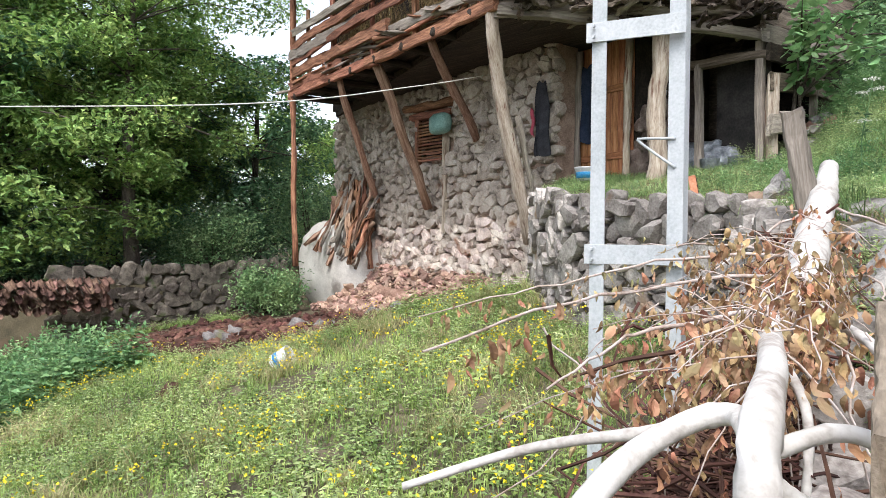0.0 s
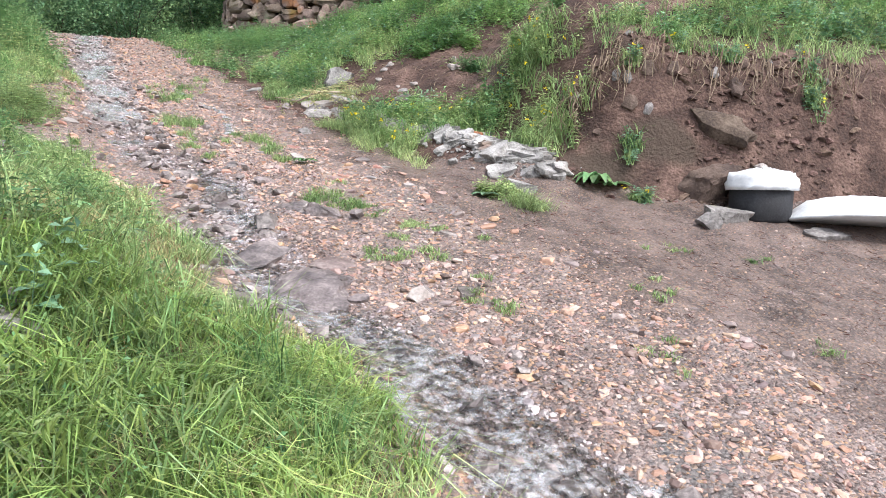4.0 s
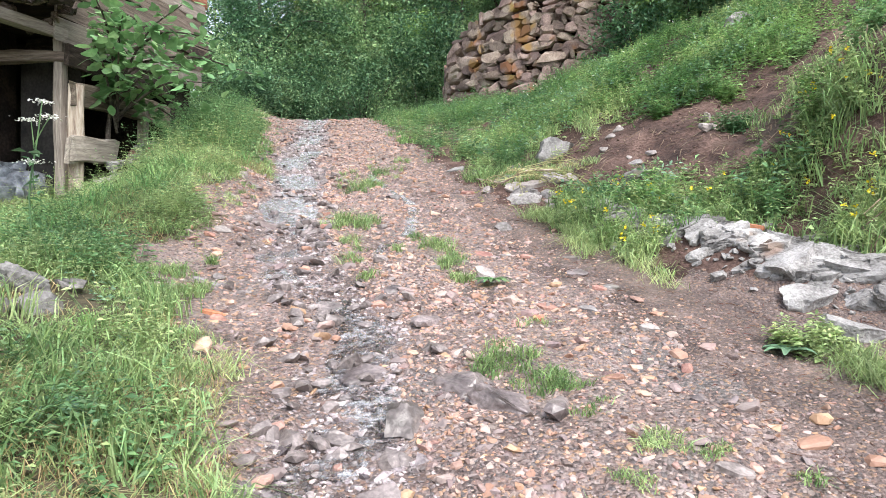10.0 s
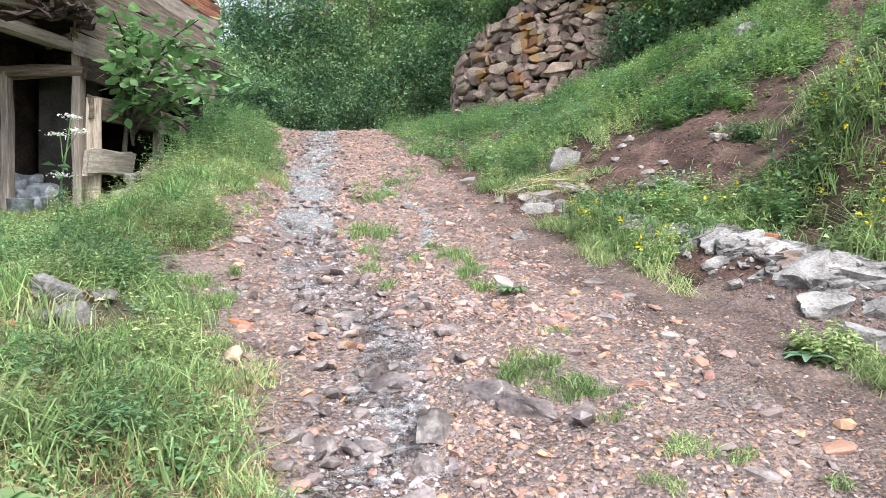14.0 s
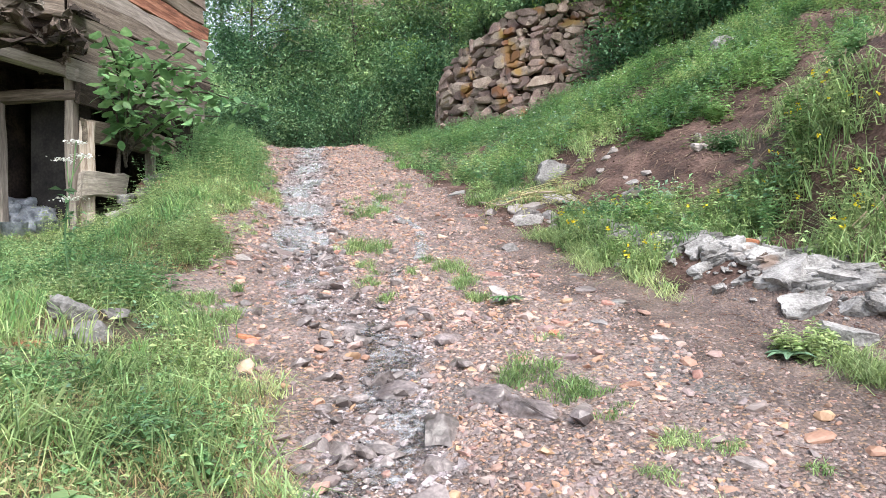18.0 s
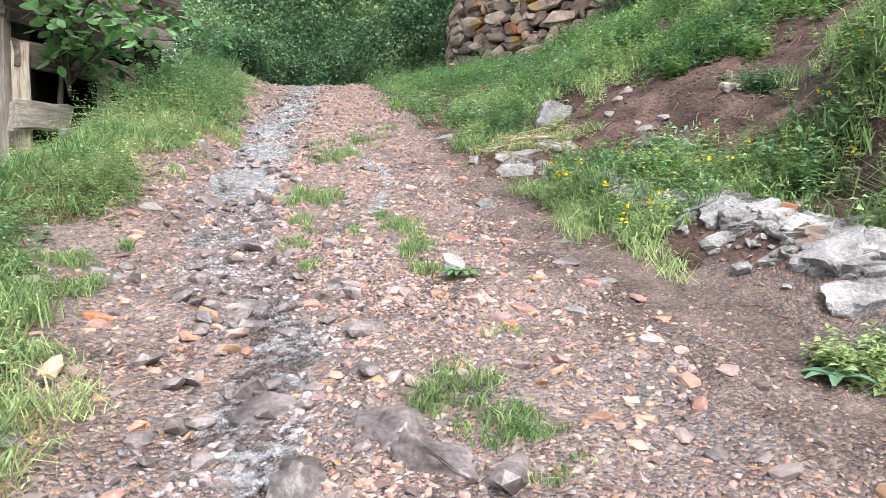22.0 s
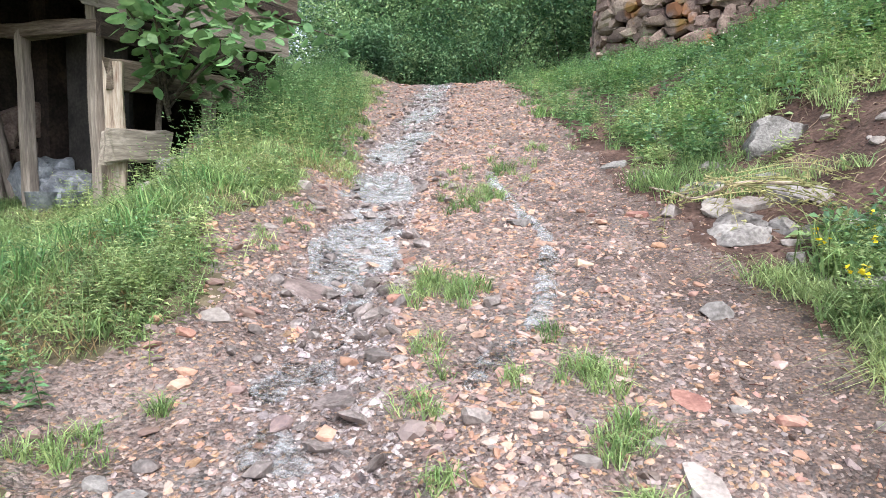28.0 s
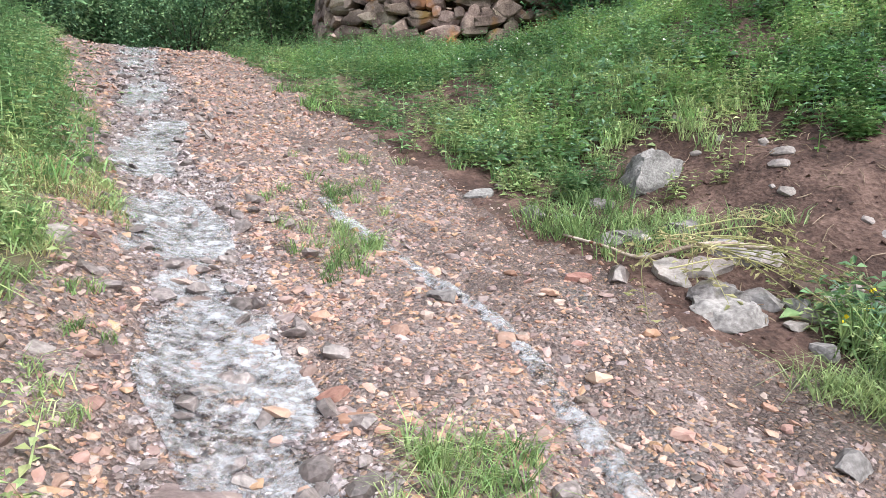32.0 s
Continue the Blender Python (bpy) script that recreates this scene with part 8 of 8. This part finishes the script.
# ---- trees ----
def tree(name, base, hgt, crown, n_leaf, leaf, material, label, fork=0.35, lean=(0, 0), spread=0.55, clumps=26, trunk=0.14, seed=1, low=0.3, z=None, twigs=True, category="tree"):
    rng = np.random.default_rng(seed)
    bx, by = base
    bz = gz(bx, by) - 0.1 if z is None else z
    t = thing(name, (bx, by, bz), label, category)
    root = np.array([bx, by, bz])
    top = root + np.array([lean[0], lean[1], hgt * 0.85])
    tr = spline([root, root + (top - root) * 0.3 + rng.normal(0, 0.1, 3), root + (top - root) * 0.65 + rng.normal(0, 0.18, 3), top], 14)
    chunks = [tube_np(tr, np.linspace(trunk, trunk * 0.18, 14), 9)]
    ends = []
    for k in range(clumps):
        s = rng.uniform(fork, 0.98)
        a = tr[int(s * 13)]
        ang = rng.uniform(0, 2 * np.pi)
        L = crown * rng.uniform(0.45, 1.05) * (1.15 - 0.5 * abs(s - 0.6))
        e = a + np.array([math.cos(ang) * L, math.sin(ang) * L, rng.uniform(-0.25, 0.5) * L + (0.3 - low) * 0])
        m = (a + e) / 2 + np.array([0, 0, 0.12 * L]) + rng.normal(0, 0.08 * L, 3)
        chunks.append(tube_np(spline([a, m, e], 8), np.linspace(trunk * 0.35 * (1.1 - s), 0.012, 8), 6))
        ends += [(e, 0.19 * crown), (m, 0.15 * crown)]
    v, q = merge(chunks)
    part("trunk", smooth(mesh_np("trunk", v, q)), M_BARK, t)
    per = n_leaf // len(ends)
    D = [rng.normal(0, 1, (per, 3)) for _ in ends]
    P = np.concatenate([e + d / np.linalg.norm(d, axis=1)[:, None] * (rng.uniform(0, 1, (per, 1)) ** 0.42) * r * np.array([1.25, 1.25, 0.72]) for (e, r), d in zip(ends, D)])
    P = P[P[:, 2] > bz + 0.25]
    lv, lf = leaves_np(P, leaf * rng.uniform(0.6, 1.25, len(P)), rng, 0.7, 0.5)
    tagged(part("crown", mesh_np("crown", lv, lf), material, t), kind="stuff")
    return t


def bush(name, x, y, r, hgt, n, leaf, material, label, seed=1, z=None):
    rng = np.random.default_rng(seed)
    z = gz(x, y) if z is None else z
    t = thing(name, (x, y, z), label, "bush")
    chunks, P = [], []
    for k in range(16):
        a = rng.uniform(0, 2 * np.pi)
        e = np.array([x + math.cos(a) * r * rng.uniform(0.2, 1), y + math.sin(a) * r * rng.uniform(0.2, 1), z + hgt * rng.uniform(0.3, 1)])
        chunks.append(tube_np(spline([(x + rng.normal(0, 0.1), y + rng.normal(0, 0.1), z - 0.1), ((x + e[0]) / 2, (y + e[1]) / 2, z + 0.6 * (e[2] - z)), e], 8), np.linspace(0.035, 0.006, 8), 5))
        P.append(e + rng.normal(0, 1, (n // 20, 3)) * np.array([r * 0.33, r * 0.33, hgt * 0.2]))
        P.append(np.array([x, y, z + 0.3]) * 0.5 + e * 0.5 + rng.normal(0, 1, (n // 80, 3)) * np.array([r * 0.35, r * 0.35, hgt * 0.25]))
    v, q = merge(chunks)
    part("woody_stem", smooth(mesh_np("woody_stem", v, q)), M_BARK, t)
    P = np.concatenate(P)
    P = P[P[:, 2] > z]
    lv, lf = leaves_np(P, leaf * rng.uniform(0.6, 1.25, len(P)), rng, 0.7, 0.5)
    tagged(part("foliage", mesh_np("foliage", lv, lf), material, t), kind="stuff")


# orchard and wood beyond the garden wall
tree("fruit_tree", (-21.0, 5.0), 12, 4.6, 34000, 0.17, M_LEAFG, "large fruit tree with a forked dark trunk behind the garden wall", fork=0.5, lean=(-0.2, 0.2), trunk=0.24, seed=3, clumps=46)
for k, (x, y, hgt, cr, n) in enumerate(((-24, 11.0, 9.5, 3.6, 11000), (-22.5, 1.5, 11, 4.4, 18000), (-24, 0.0, 10.5, 3.6, 16000), (-25, 6, 10, 4.0, 16000), (-22, -4, 7.5, 3.4, 14000), (-28, 9, 9, 4.0, 10000), (-31, 3, 12, 5, 14000), (-30, -6, 12, 5, 13000), (-38, 4, 13, 6, 12000), (-36, 22, 10, 5, 10000))):
    tree("tree", (x, y), hgt, cr, int(n * 1.5), 0.24 if k < 4 else 0.36, M_LEAFG if k % 2 else M_LEAFD, "leafy broad-crowned tree of the shady wood", fork=0.12, trunk=0.2, seed=10 + k, clumps=52)
for k, (x, y, r, hgt) in enumerate(((-22, 2.0, 1.6, 1.6), (-23, 5.5, 1.8, 1.8), (-21.5, 8.0, 1.8, 2.0), (-24.5, 9.5, 2.2, 2.4), (-22.5, -2.2, 1.8, 1.8), (-17.6, 7.4, 0.8, 1.2), (-20.3, 7.2, 1.2, 1.6), (-20.2, 10.8, 1.6, 3.0))):
    bush("bush", x, y, r, hgt, 6000, 0.12, M_LEAF if k > 4 else M_LEAFD, "dense leafy undergrowth of the wood", 40 + k)
# thicket closing the top of the track
for k, (x, y, hgt, cr, n) in enumerate(((-8.5, 27, 13, 4.6, 14000), (-12, 20, 10, 4.0, 14000), (-6.5, 24, 8, 3.4, 16000), (-3.0, 25.5, 8.5, 3.4, 16000), (0.8, 24.5, 8, 3.2, 15000), (-9.8, 23, 8, 3.6, 15000), (3.5, 26, 8, 3.5, 13000), (-13, 25, 9, 4, 12000), (-4.5, 31, 11, 4.5, 13000), (2.5, 32, 11, 4.8, 12000), (-11, 32, 11, 5, 12000), (8, 30, 10, 5, 10000), (-18, 30, 11, 5, 10000))):
    tree("thicket_tree", (x, y), hgt, cr, n, 0.14 if k < 5 else 0.2, (M_LEAFG, M_LEAF, M_LEAFD, M_LEAF)[k % 4], "slender leafy tree of the thicket above the track", fork=0.08, trunk=0.1, seed=60 + k, clumps=34)
for k, (x, y, r, hgt) in enumerate(((-4.6, 20.6, 1.2, 1.6), (-6.0, 20.0, 1.5, 2.2), (-2.6, 21.8, 1.5, 2.4), (-0.6, 21.2, 1.5, 2.2), (0.0, 22.5, 1.8, 3.0), (-7.8, 20.5, 1.6, 2.6), (-5.2, 17.8, 0.7, 0.9), (-3.8, 22.8, 1.4, 1.5))):
    bush("bush", x, y, r, hgt, 7000, 0.11, M_LEAF if k % 2 else M_LEAFD, "leafy bush at the top of the track", 80 + k)
# trees leaning out over the lichened wall
for k, (x, y, z, hgt, cr) in enumerate(((2.6, 18.0, 7.4, 5.0, 2.6), (4.6, 17.0, 7.4, 5.0, 2.8), (6.6, 14.8, None, 5.5, 2.8))):
    tree("overhanging_tree", (x, y), hgt, cr, 12000, 0.14, M_LEAFG if k else M_LEAF, "leafy tree leaning out over the lichened wall", fork=0.1, lean=(-0.4, -0.8), trunk=0.12, seed=170 + k, clumps=36, z=z)
# hillside trees and scrub high on the bank
for k, (x, y, hgt, cr) in enumerate(((7.5, 13.5, 6, 3.0), (9.5, 9.5, 6, 3.2), (4.5, 19, 6, 2.8), (11, 5.5, 6, 3.2), (12, 15, 7, 4))):
    tree("hill_tree", (x, y), hgt, cr, 10000, 0.16, M_LEAF, "small leafy tree high on the hillside", fork=0.1, trunk=0.1, seed=90 + k, clumps=26)
for k, (x, y, r, hgt) in enumerate(((-2.0, 24, 2.2, 3.2), (0.6, 22.3, 1.8, 2.6), (2.2, 22, 2.0, 2.8), (-4.5, 24.2, 2.2, 3), (-7, 23.2, 2.2, 3), (-9.5, 22, 2.2, 3), (-3.2, 26.5, 2.5, 3.5), (-0.5, 27, 2.5, 3.5), (-6, 27, 2.5, 3.5), (2.5, 25, 2.3, 3.2), (-9.5, 26, 2.5, 3.5), (4, 18.2, 1.6, 2.0), (5.5, 16.2, 1.5, 1.6), (7.5, 16, 1.8, 2), (6.2, 13.2, 1.3, 1.3), (8.6, 12, 1.5, 1.5), (9.2, 7.5, 1.5, 1.6), (10, 10, 1.6, 2), (8, 9.3, 1.0, 0.9))):
    bush("bush", x, y, r, hgt, 6000 if k < 11 else 4500, 0.16 if k < 11 else 0.13, M_LEAFD if k % 3 else M_LEAF, "dense leafy scrub on the hillside", 120 + k)
for k, (x, y, r, hgt, z) in enumerate(((1.6, 17.0, 1.0, 0.8, 7.6), (2.9, 16.2, 1.1, 0.8, 7.6), (4.2, 16.0, 1.2, 1.0, 7.5), (4.6, 14.6, 0.9, 1.3, None), (5.6, 14.2, 1.0, 1.4, None))):
    bush("bush", x, y, r, hgt, 3200, 0.12, M_LEAFD if k % 2 else M_LEAF, "leafy scrub growing over the lichened wall", 150 + k, z)
# young walnut at the stable corner
wal = thing("walnut_sapling", H(6.0, 7.0, 2.2), "young walnut with large pale green leaves by the stable", "tree")
wt = np.random.default_rng(17)
wp = []
for k in range(15):
    a = np.array(H(6.05, 7.1, 2.9 + 0.07 * k))
    e = np.array(H(wt.uniform(4.4, 6.0), wt.uniform(6.0, 8.2), wt.uniform(3.0, 4.5)))
    m = (a + e) / 2 + np.array([0, 0, 0.2])
    c = spline([a, m, e], 12)
    v, q = tube_np(c, np.linspace(0.02, 0.006, 12), 6)
    part("branch", smooth(mesh_np("branch", v, q)), M_BARK, wal)
    for i in range(3, 12):
        for j in range(4):
            wp.append(c[i] + wt.normal(0, 0.1, 3))
tube("stem", [H(6.05, 7.1, 1.9), H(6.1, 7.0, 2.8), H(6.0, 7.1, 3.9)], 0.045, 0.02, M_BARK, wal)
wp = np.array(wp)
wa = wt.uniform(0, 6.3, len(wp))
v, f = curled_np(wp, wt.uniform(0.11, 0.2, len(wp)), wt, 0.34, 0.5, (0.05, 0.3), np.stack([np.cos(wa), np.sin(wa), wt.uniform(-0.9, 0.1, len(wp))], 1))
tagged(part("crown", mesh_np("crown", v, f), M_LEAFW, wal), kind="stuff")
# uprooted stalks on the boulder
ust = thing("uprooted_plant", (0.95, 6.7, gz(0.95, 6.7)), "uprooted plant with pale root and limp yellow-green stalks on a boulder", "plant")
tube("root", [(0.42, 7.5, gz(0.42, 7.5) + 0.04), (0.55, 7.25, gz(0.55, 7.25) + 0.06), (0.68, 7.05, gz(0.68, 7.05) + 0.07), (0.9, 6.85, gz(0.9, 6.85) + 0.2), (1.2, 6.7, gz(1.2, 6.7) + 0.24)], 0.008, 0.016, M_WOODPALE, ust, "pale crooked root", n=22, k=6)
stk, lfp = [], []
for k in range(20):
    a = np.array([0.85 + gr.normal(0, 0.1), 6.85 + gr.normal(0, 0.08), 0])
    a[2] = gz(a[0], a[1]) + 0.2
    d = np.array([gr.uniform(0.3, 0.85), gr.uniform(-0.7, 0.05), 0]) if k < 14 else np.array([gr.uniform(-0.35, 0), gr.uniform(-0.3, 0.2), 0])
    e = a + d
    e[2] = gz(e[0], e[1]) + gr.uniform(0.02, 0.1)
    m = (a + e) / 2 + [gr.normal(0, 0.05), gr.normal(0, 0.05), 0.08]
    c = spline([a, m, e], 10)
    stk.append(tube_np(c, np.linspace(0.0045, 0.0018, 10), 5))
    lfp += [c[i] + gr.normal(0, 0.025, 3) for i in range(3, 10) for _ in range(3)]
v, q = merge(stk)
tagged(part("limp_stem", smooth(mesh_np("limp_stem", v, q)), M_GRASSY, ust, None, "limp yellow-green stalks"), kind="stuff")
v, f = leaves_np(np.array(lfp), gr.uniform(0.03, 0.07, len(lfp)), gr, 0.3, 0.3)
tagged(part("foliage", mesh_np("foliage", v, f), M_GRASSY, ust), kind="stuff")


# ---- running water and the stones of the track ----
pr = np.random.default_rng(123)


def water(name, label, course, w0, y0, y1, lift):
    ys = np.linspace(y0, y1, 420)
    us = np.linspace(-1, 1, 15)
    wid = w0 * (1 + 0.35 * hashnoise(ys * 0 + 3, ys, 1.1, 44) + 0.2 * hashnoise(ys * 0, ys, 3.1, 45))
    X = course(ys)[:, None] + 0.08 * hashnoise(ys * 0 + 9, ys, 1.7, 46)[:, None] + wid[:, None] * us[None]
    Y = np.repeat(ys[:, None], 15, 1)
    Z = height(X, Y, False) + 0.010 * hashnoise(X, Y, 5, 6) + lift - 0.03 * us[None] ** 2 + 0.012 * hashnoise(X, Y, 9, 7)
    v = np.stack([X, Y, Z], -1).reshape(-1, 3)
    i = (np.arange(419)[:, None] * 15 + np.arange(14)[None]).ravel()
    me = smooth(mesh_np(name, v, np.stack([i, i + 1, i + 16, i + 15], 1)))
    me.materials.append(M_WATER)
    ob = new(name, me)
    WM[ob] = Matrix()
    tagged(ob, label, "water", kind="structure")


water("water", "shallow clear water running down the wheel track", stream_x, 0.25, -6, 18, 0.020)
water("water", "thin trickle running between the stones", rill_x, 0.065, 4.4, 8.4, 0.012)


def road_points(n, y0, y1, seed):
    g = np.random.default_rng(seed)
    y = g.uniform(y0, y1, n)
    lo, hi = left_edge(y) - 0.1 - 0.9 * (np.abs(y - 5.0) < 1.7), np.minimum(right_edge(y) + 0.2, 4.2)
    x = lo + (hi - lo) * g.uniform(0, 1, n)
    return x, y


# countable stones nearest to the walk
x, y = road_points(1600, -1.0, 7.5, 5)
k = (np.abs(x - stream_x(y) - 0.4) < 1.6)
x, y = x[k][:300], y[k][:300]
sz = pr.uniform(0.028, 0.055, len(x)) * (1 + 0.4 * (pr.uniform(0, 1, len(x)) > 0.9))
z = height(x, y)
for i in range(len(x)):
    m = Matrix.Translation((x[i], y[i], z[i] + sz[i] * 0.05)) @ Euler((pr.normal(0.2, 0.2), pr.normal(0, 0.2), pr.uniform(0, 6.3))).to_matrix().to_4x4() @ Matrix.Diagonal((sz[i], sz[i], sz[i] * 0.75, 1))
    part("stone", CHIPS[i % len(CHIPS)], M_STONE_P, GROUND["road"], m)


def strewn(name, label, n, y0, y1, size, seed, low, base):
    """Stones of one run of sizes strewn over the track, thickest along the stream and the middle."""
    x, y = road_points(n, y0, y1, seed)
    s = size(len(x))
    d = x - stream_x(y)
    dens = low + (1 - low) * np.exp(-(((d - 0.45) / 1.0) ** 2))
    dens = dens * (0.8 + 0.5 * hashnoise(x, y, 1.8, 47) + 0.4 * hashnoise(x, y, 4.5, 48))
    dens = np.where((y < 3) & (x > 2.2), 0.3 * dens, dens) * np.where(d > 1.9, 0.6, 1)
    ok = (pr.uniform(0, 1, n) < dens) & ((x > left_edge(y) - 0.05) | bare_verge(x, y)) & (side_of(FOOT, x, y) < 0.1 + 9 * (y < 2.5))
    x, y, s = x[ok], y[ok], np.where(d > 1.7, 0.8, 1)[ok] * s[ok]
    wet = np.abs(x - stream_x(y) + 0.1 * hashnoise(x, y, 2.3, 49)) < 0.32
    for on, mt, how in ((~wet, M_PEBBLE, label), (wet, M_WETPEBBLE, label + ", washed by the stream")):
        v, f = scatter_chips(np.stack([x, y, height(x, y) + s * base], 1)[on], s[on], pr)
        tagged(part(name, mesh_np(name, v, f), mt, GROUND["road"], None, how), kind="stuff")


strewn("cobbles", "angular salmon, grey and dark cobbles bedded in the track", 15000, -3.0, 9.0, lambda n: pr.uniform(0.02, 0.036, n) * pr.choice([1, 1, 1.4], n), 16, 0.25, -0.25)
strewn("far_cobbles", "angular cobbles on the upper track", 7000, 9.0, 17.5, lambda n: pr.uniform(0.025, 0.045, n), 19, 0.4, -0.1)
strewn("coarse_gravel", "coarse angular gravel of mixed tones", 62000, -3.2, 15.0, lambda n: pr.uniform(0.011, 0.022, n), 17, 0.3, -0.12)
strewn("gravel", "mixed salmon, brown and grey fine gravel", 60000, -3.2, 9.0, lambda n: pr.uniform(0.005, 0.011, n), 18, 0.35, 0.1)
# dark wet cobbles bedded in the running water
y = pr.uniform(-2, 16, 420)
x = stream_x(y) + pr.normal(0, 0.3, 420)
s = pr.uniform(0.03, 0.075, 420)
v, f = scatter_chips(np.stack([x, y, height(x, y) + s * 0.2], 1), s, pr)
tagged(part("wet_cobbles", mesh_np("wet_cobbles", v, f), M_WETDARK, GROUND["road"], None, "dark wet cobbles washed by the stream"), kind="stuff")
# twigs and crumbs trodden into the mud
tw = []
tx, ty = pr.uniform(0.3, 6.2, 6000), pr.uniform(-1.5, 8.5, 6000)
ok = (righty(tx, ty) < 0.1) & (tx - stream_x(ty) > 1.6)
for c in np.c_[tx, ty, height(tx, ty) + 0.004][ok][:1800]:
    g = pr.uniform(0, 6.3)
    L = pr.uniform(0.008, 0.035)
    o = np.array([math.cos(g) * L, math.sin(g) * L, 0.285 * math.sin(g) * L])
    tw.append(tube_np(np.array([c - o, c + pr.normal(0, 0.004, 3) + [0, 0, 0.003], c + o]), np.array([0.0016, 0.002, 0.001]), 4))
v, q = merge(tw)
tagged(part("twig_litter", mesh_np("twig_litter", v, q), M_DEBRIS, GROUND["muddy_track"], None, "dark twigs and straw trodden into the mud"), kind="stuff")
x, y = pr.uniform(0.5, 7, 5200), pr.uniform(2, 11, 5200)
k = righty(x, y) > 0.1
x, y = x[k], y[k]
s = pr.gamma(1.5, 0.006, len(x)) + 0.005
v, f = scatter_chips(np.stack([x, y, height(x, y) + s * 0.1], 1), s, pr)
tagged(part("soil_clods", mesh_np("soil_clods", v, f), M_CLOD, GROUND["soil_bank"], None, "crumbled clods and chips"), kind="stuff")
# lumps of earth fallen and hanging on the cut bank
x, y = pr.uniform(2.7, 6.2, 2600), pr.uniform(2.4, 4.5, 2600)
k = (righty(x, y) > -0.02) & (righty(x, y) < 0.95) & (hashnoise(x, y, 2.2, 73) > -0.25)
x, y = x[k], y[k]
s = pr.gamma(2.0, 0.010, len(x)) + 0.010
v, f = scatter_chips(np.stack([x, y, height(x, y) - s * 0.1], 1), s, pr)
tagged(part("earth_lumps", mesh_np("earth_lumps", v, f), M_CLOD, GROUND["soil_bank"], None, "lumps of dark red earth on the cut bank"), kind="stuff")
# dead stalks and straw lying on the soil bank
tw = []
tx, ty = pr.uniform(0.8, 6.5, 5200), pr.uniform(3.6, 11, 5200)
ok = (righty(tx, ty) > 0.35) & (hashnoise(tx, ty, 1.1, 71) > -0.25)
for c in np.c_[tx, ty, height(tx, ty) + 0.012][ok][:1500]:
    g, L = pr.uniform(0, 6.3), pr.uniform(0.03, 0.13)
    e = c + [math.cos(g) * L, math.sin(g) * L, 0]
    e[2] = float(height(e[0], e[1])) + 0.012
    tw.append(tube_np(np.array([c, (c + e) / 2 + pr.normal(0, 0.008, 3) + [0, 0, 0.012], e]), np.array([0.003, 0.0035, 0.002]), 4))
v, q = merge(tw)
tagged(part("stalk_litter", mesh_np("stalk_litter", v, q), M_ROOT, GROUND["soil_bank"], None, "dead stalks and straw on the red soil"), kind="stuff")
# broken chips over the rock ledge
t = pr.uniform(0, 1, 900)
x, y = 1.3 + 1.2 * t + pr.normal(0, 0.16, 900), 5.75 - 2.05 * t + pr.normal(0, 0.16, 900)
s = pr.gamma(2, 0.01, 900) + 0.01
v, f = scatter_chips(np.stack([x, y, height(x, y) + s * 0.2], 1), s, pr)
tagged(part("ledge_chips", mesh_np("ledge_chips", v, f), M_LEDGE, GROUND["soil_bank"], None, "grey chips broken from the ledge"), kind="stuff")
# mulch litter
x, y = -13.6 + pr.normal(0, 2.1, 3500), 4.2 + pr.normal(0, 1.1, 3500)
s = pr.gamma(2, 0.02, 3500) + 0.012
v, f = scatter_chips(np.stack([x, y, height(x, y) + s * 0.2], 1), s, pr)
tagged(part("rubbish", mesh_np("rubbish", v, f), M_DEBRIS, GROUND["mulch"], None, "red-brown chips and rotted rubbish"), kind="stuff")
# rubble and earth crumbs at the foot of the house wall
g = np.array([H(u, v, 0) for u, v in zip(pr.uniform(11.2, 17.3, 3200), pr.uniform(3.5, 5.0, 3200))])
s = pr.gamma(1.8, 0.03, 3200) + 0.015
zf = np.array([-1.15 + 1.1 * max(0, 1 - abs(q - 5.0) / 1.0) for q in (g @ np.array(HN))]) + pr.uniform(0, 0.15, 3200)
v, f = scatter_chips(np.c_[g[:, :2], np.maximum(zf, height(g[:, 0], g[:, 1]))], s, pr)
tagged(part("foot_rubble", mesh_np("foot_rubble", v, f), mat("slumped_rubble", [(0.19, 0.11, 0.085), (0.36, 0.235, 0.18), (0.50, 0.37, 0.30)], 5, 45, 0.95, 0.7, 0.4, by="island"), GROUND["mulch"], None, "loose rubble and earth fallen from the wall"), kind="stuff")
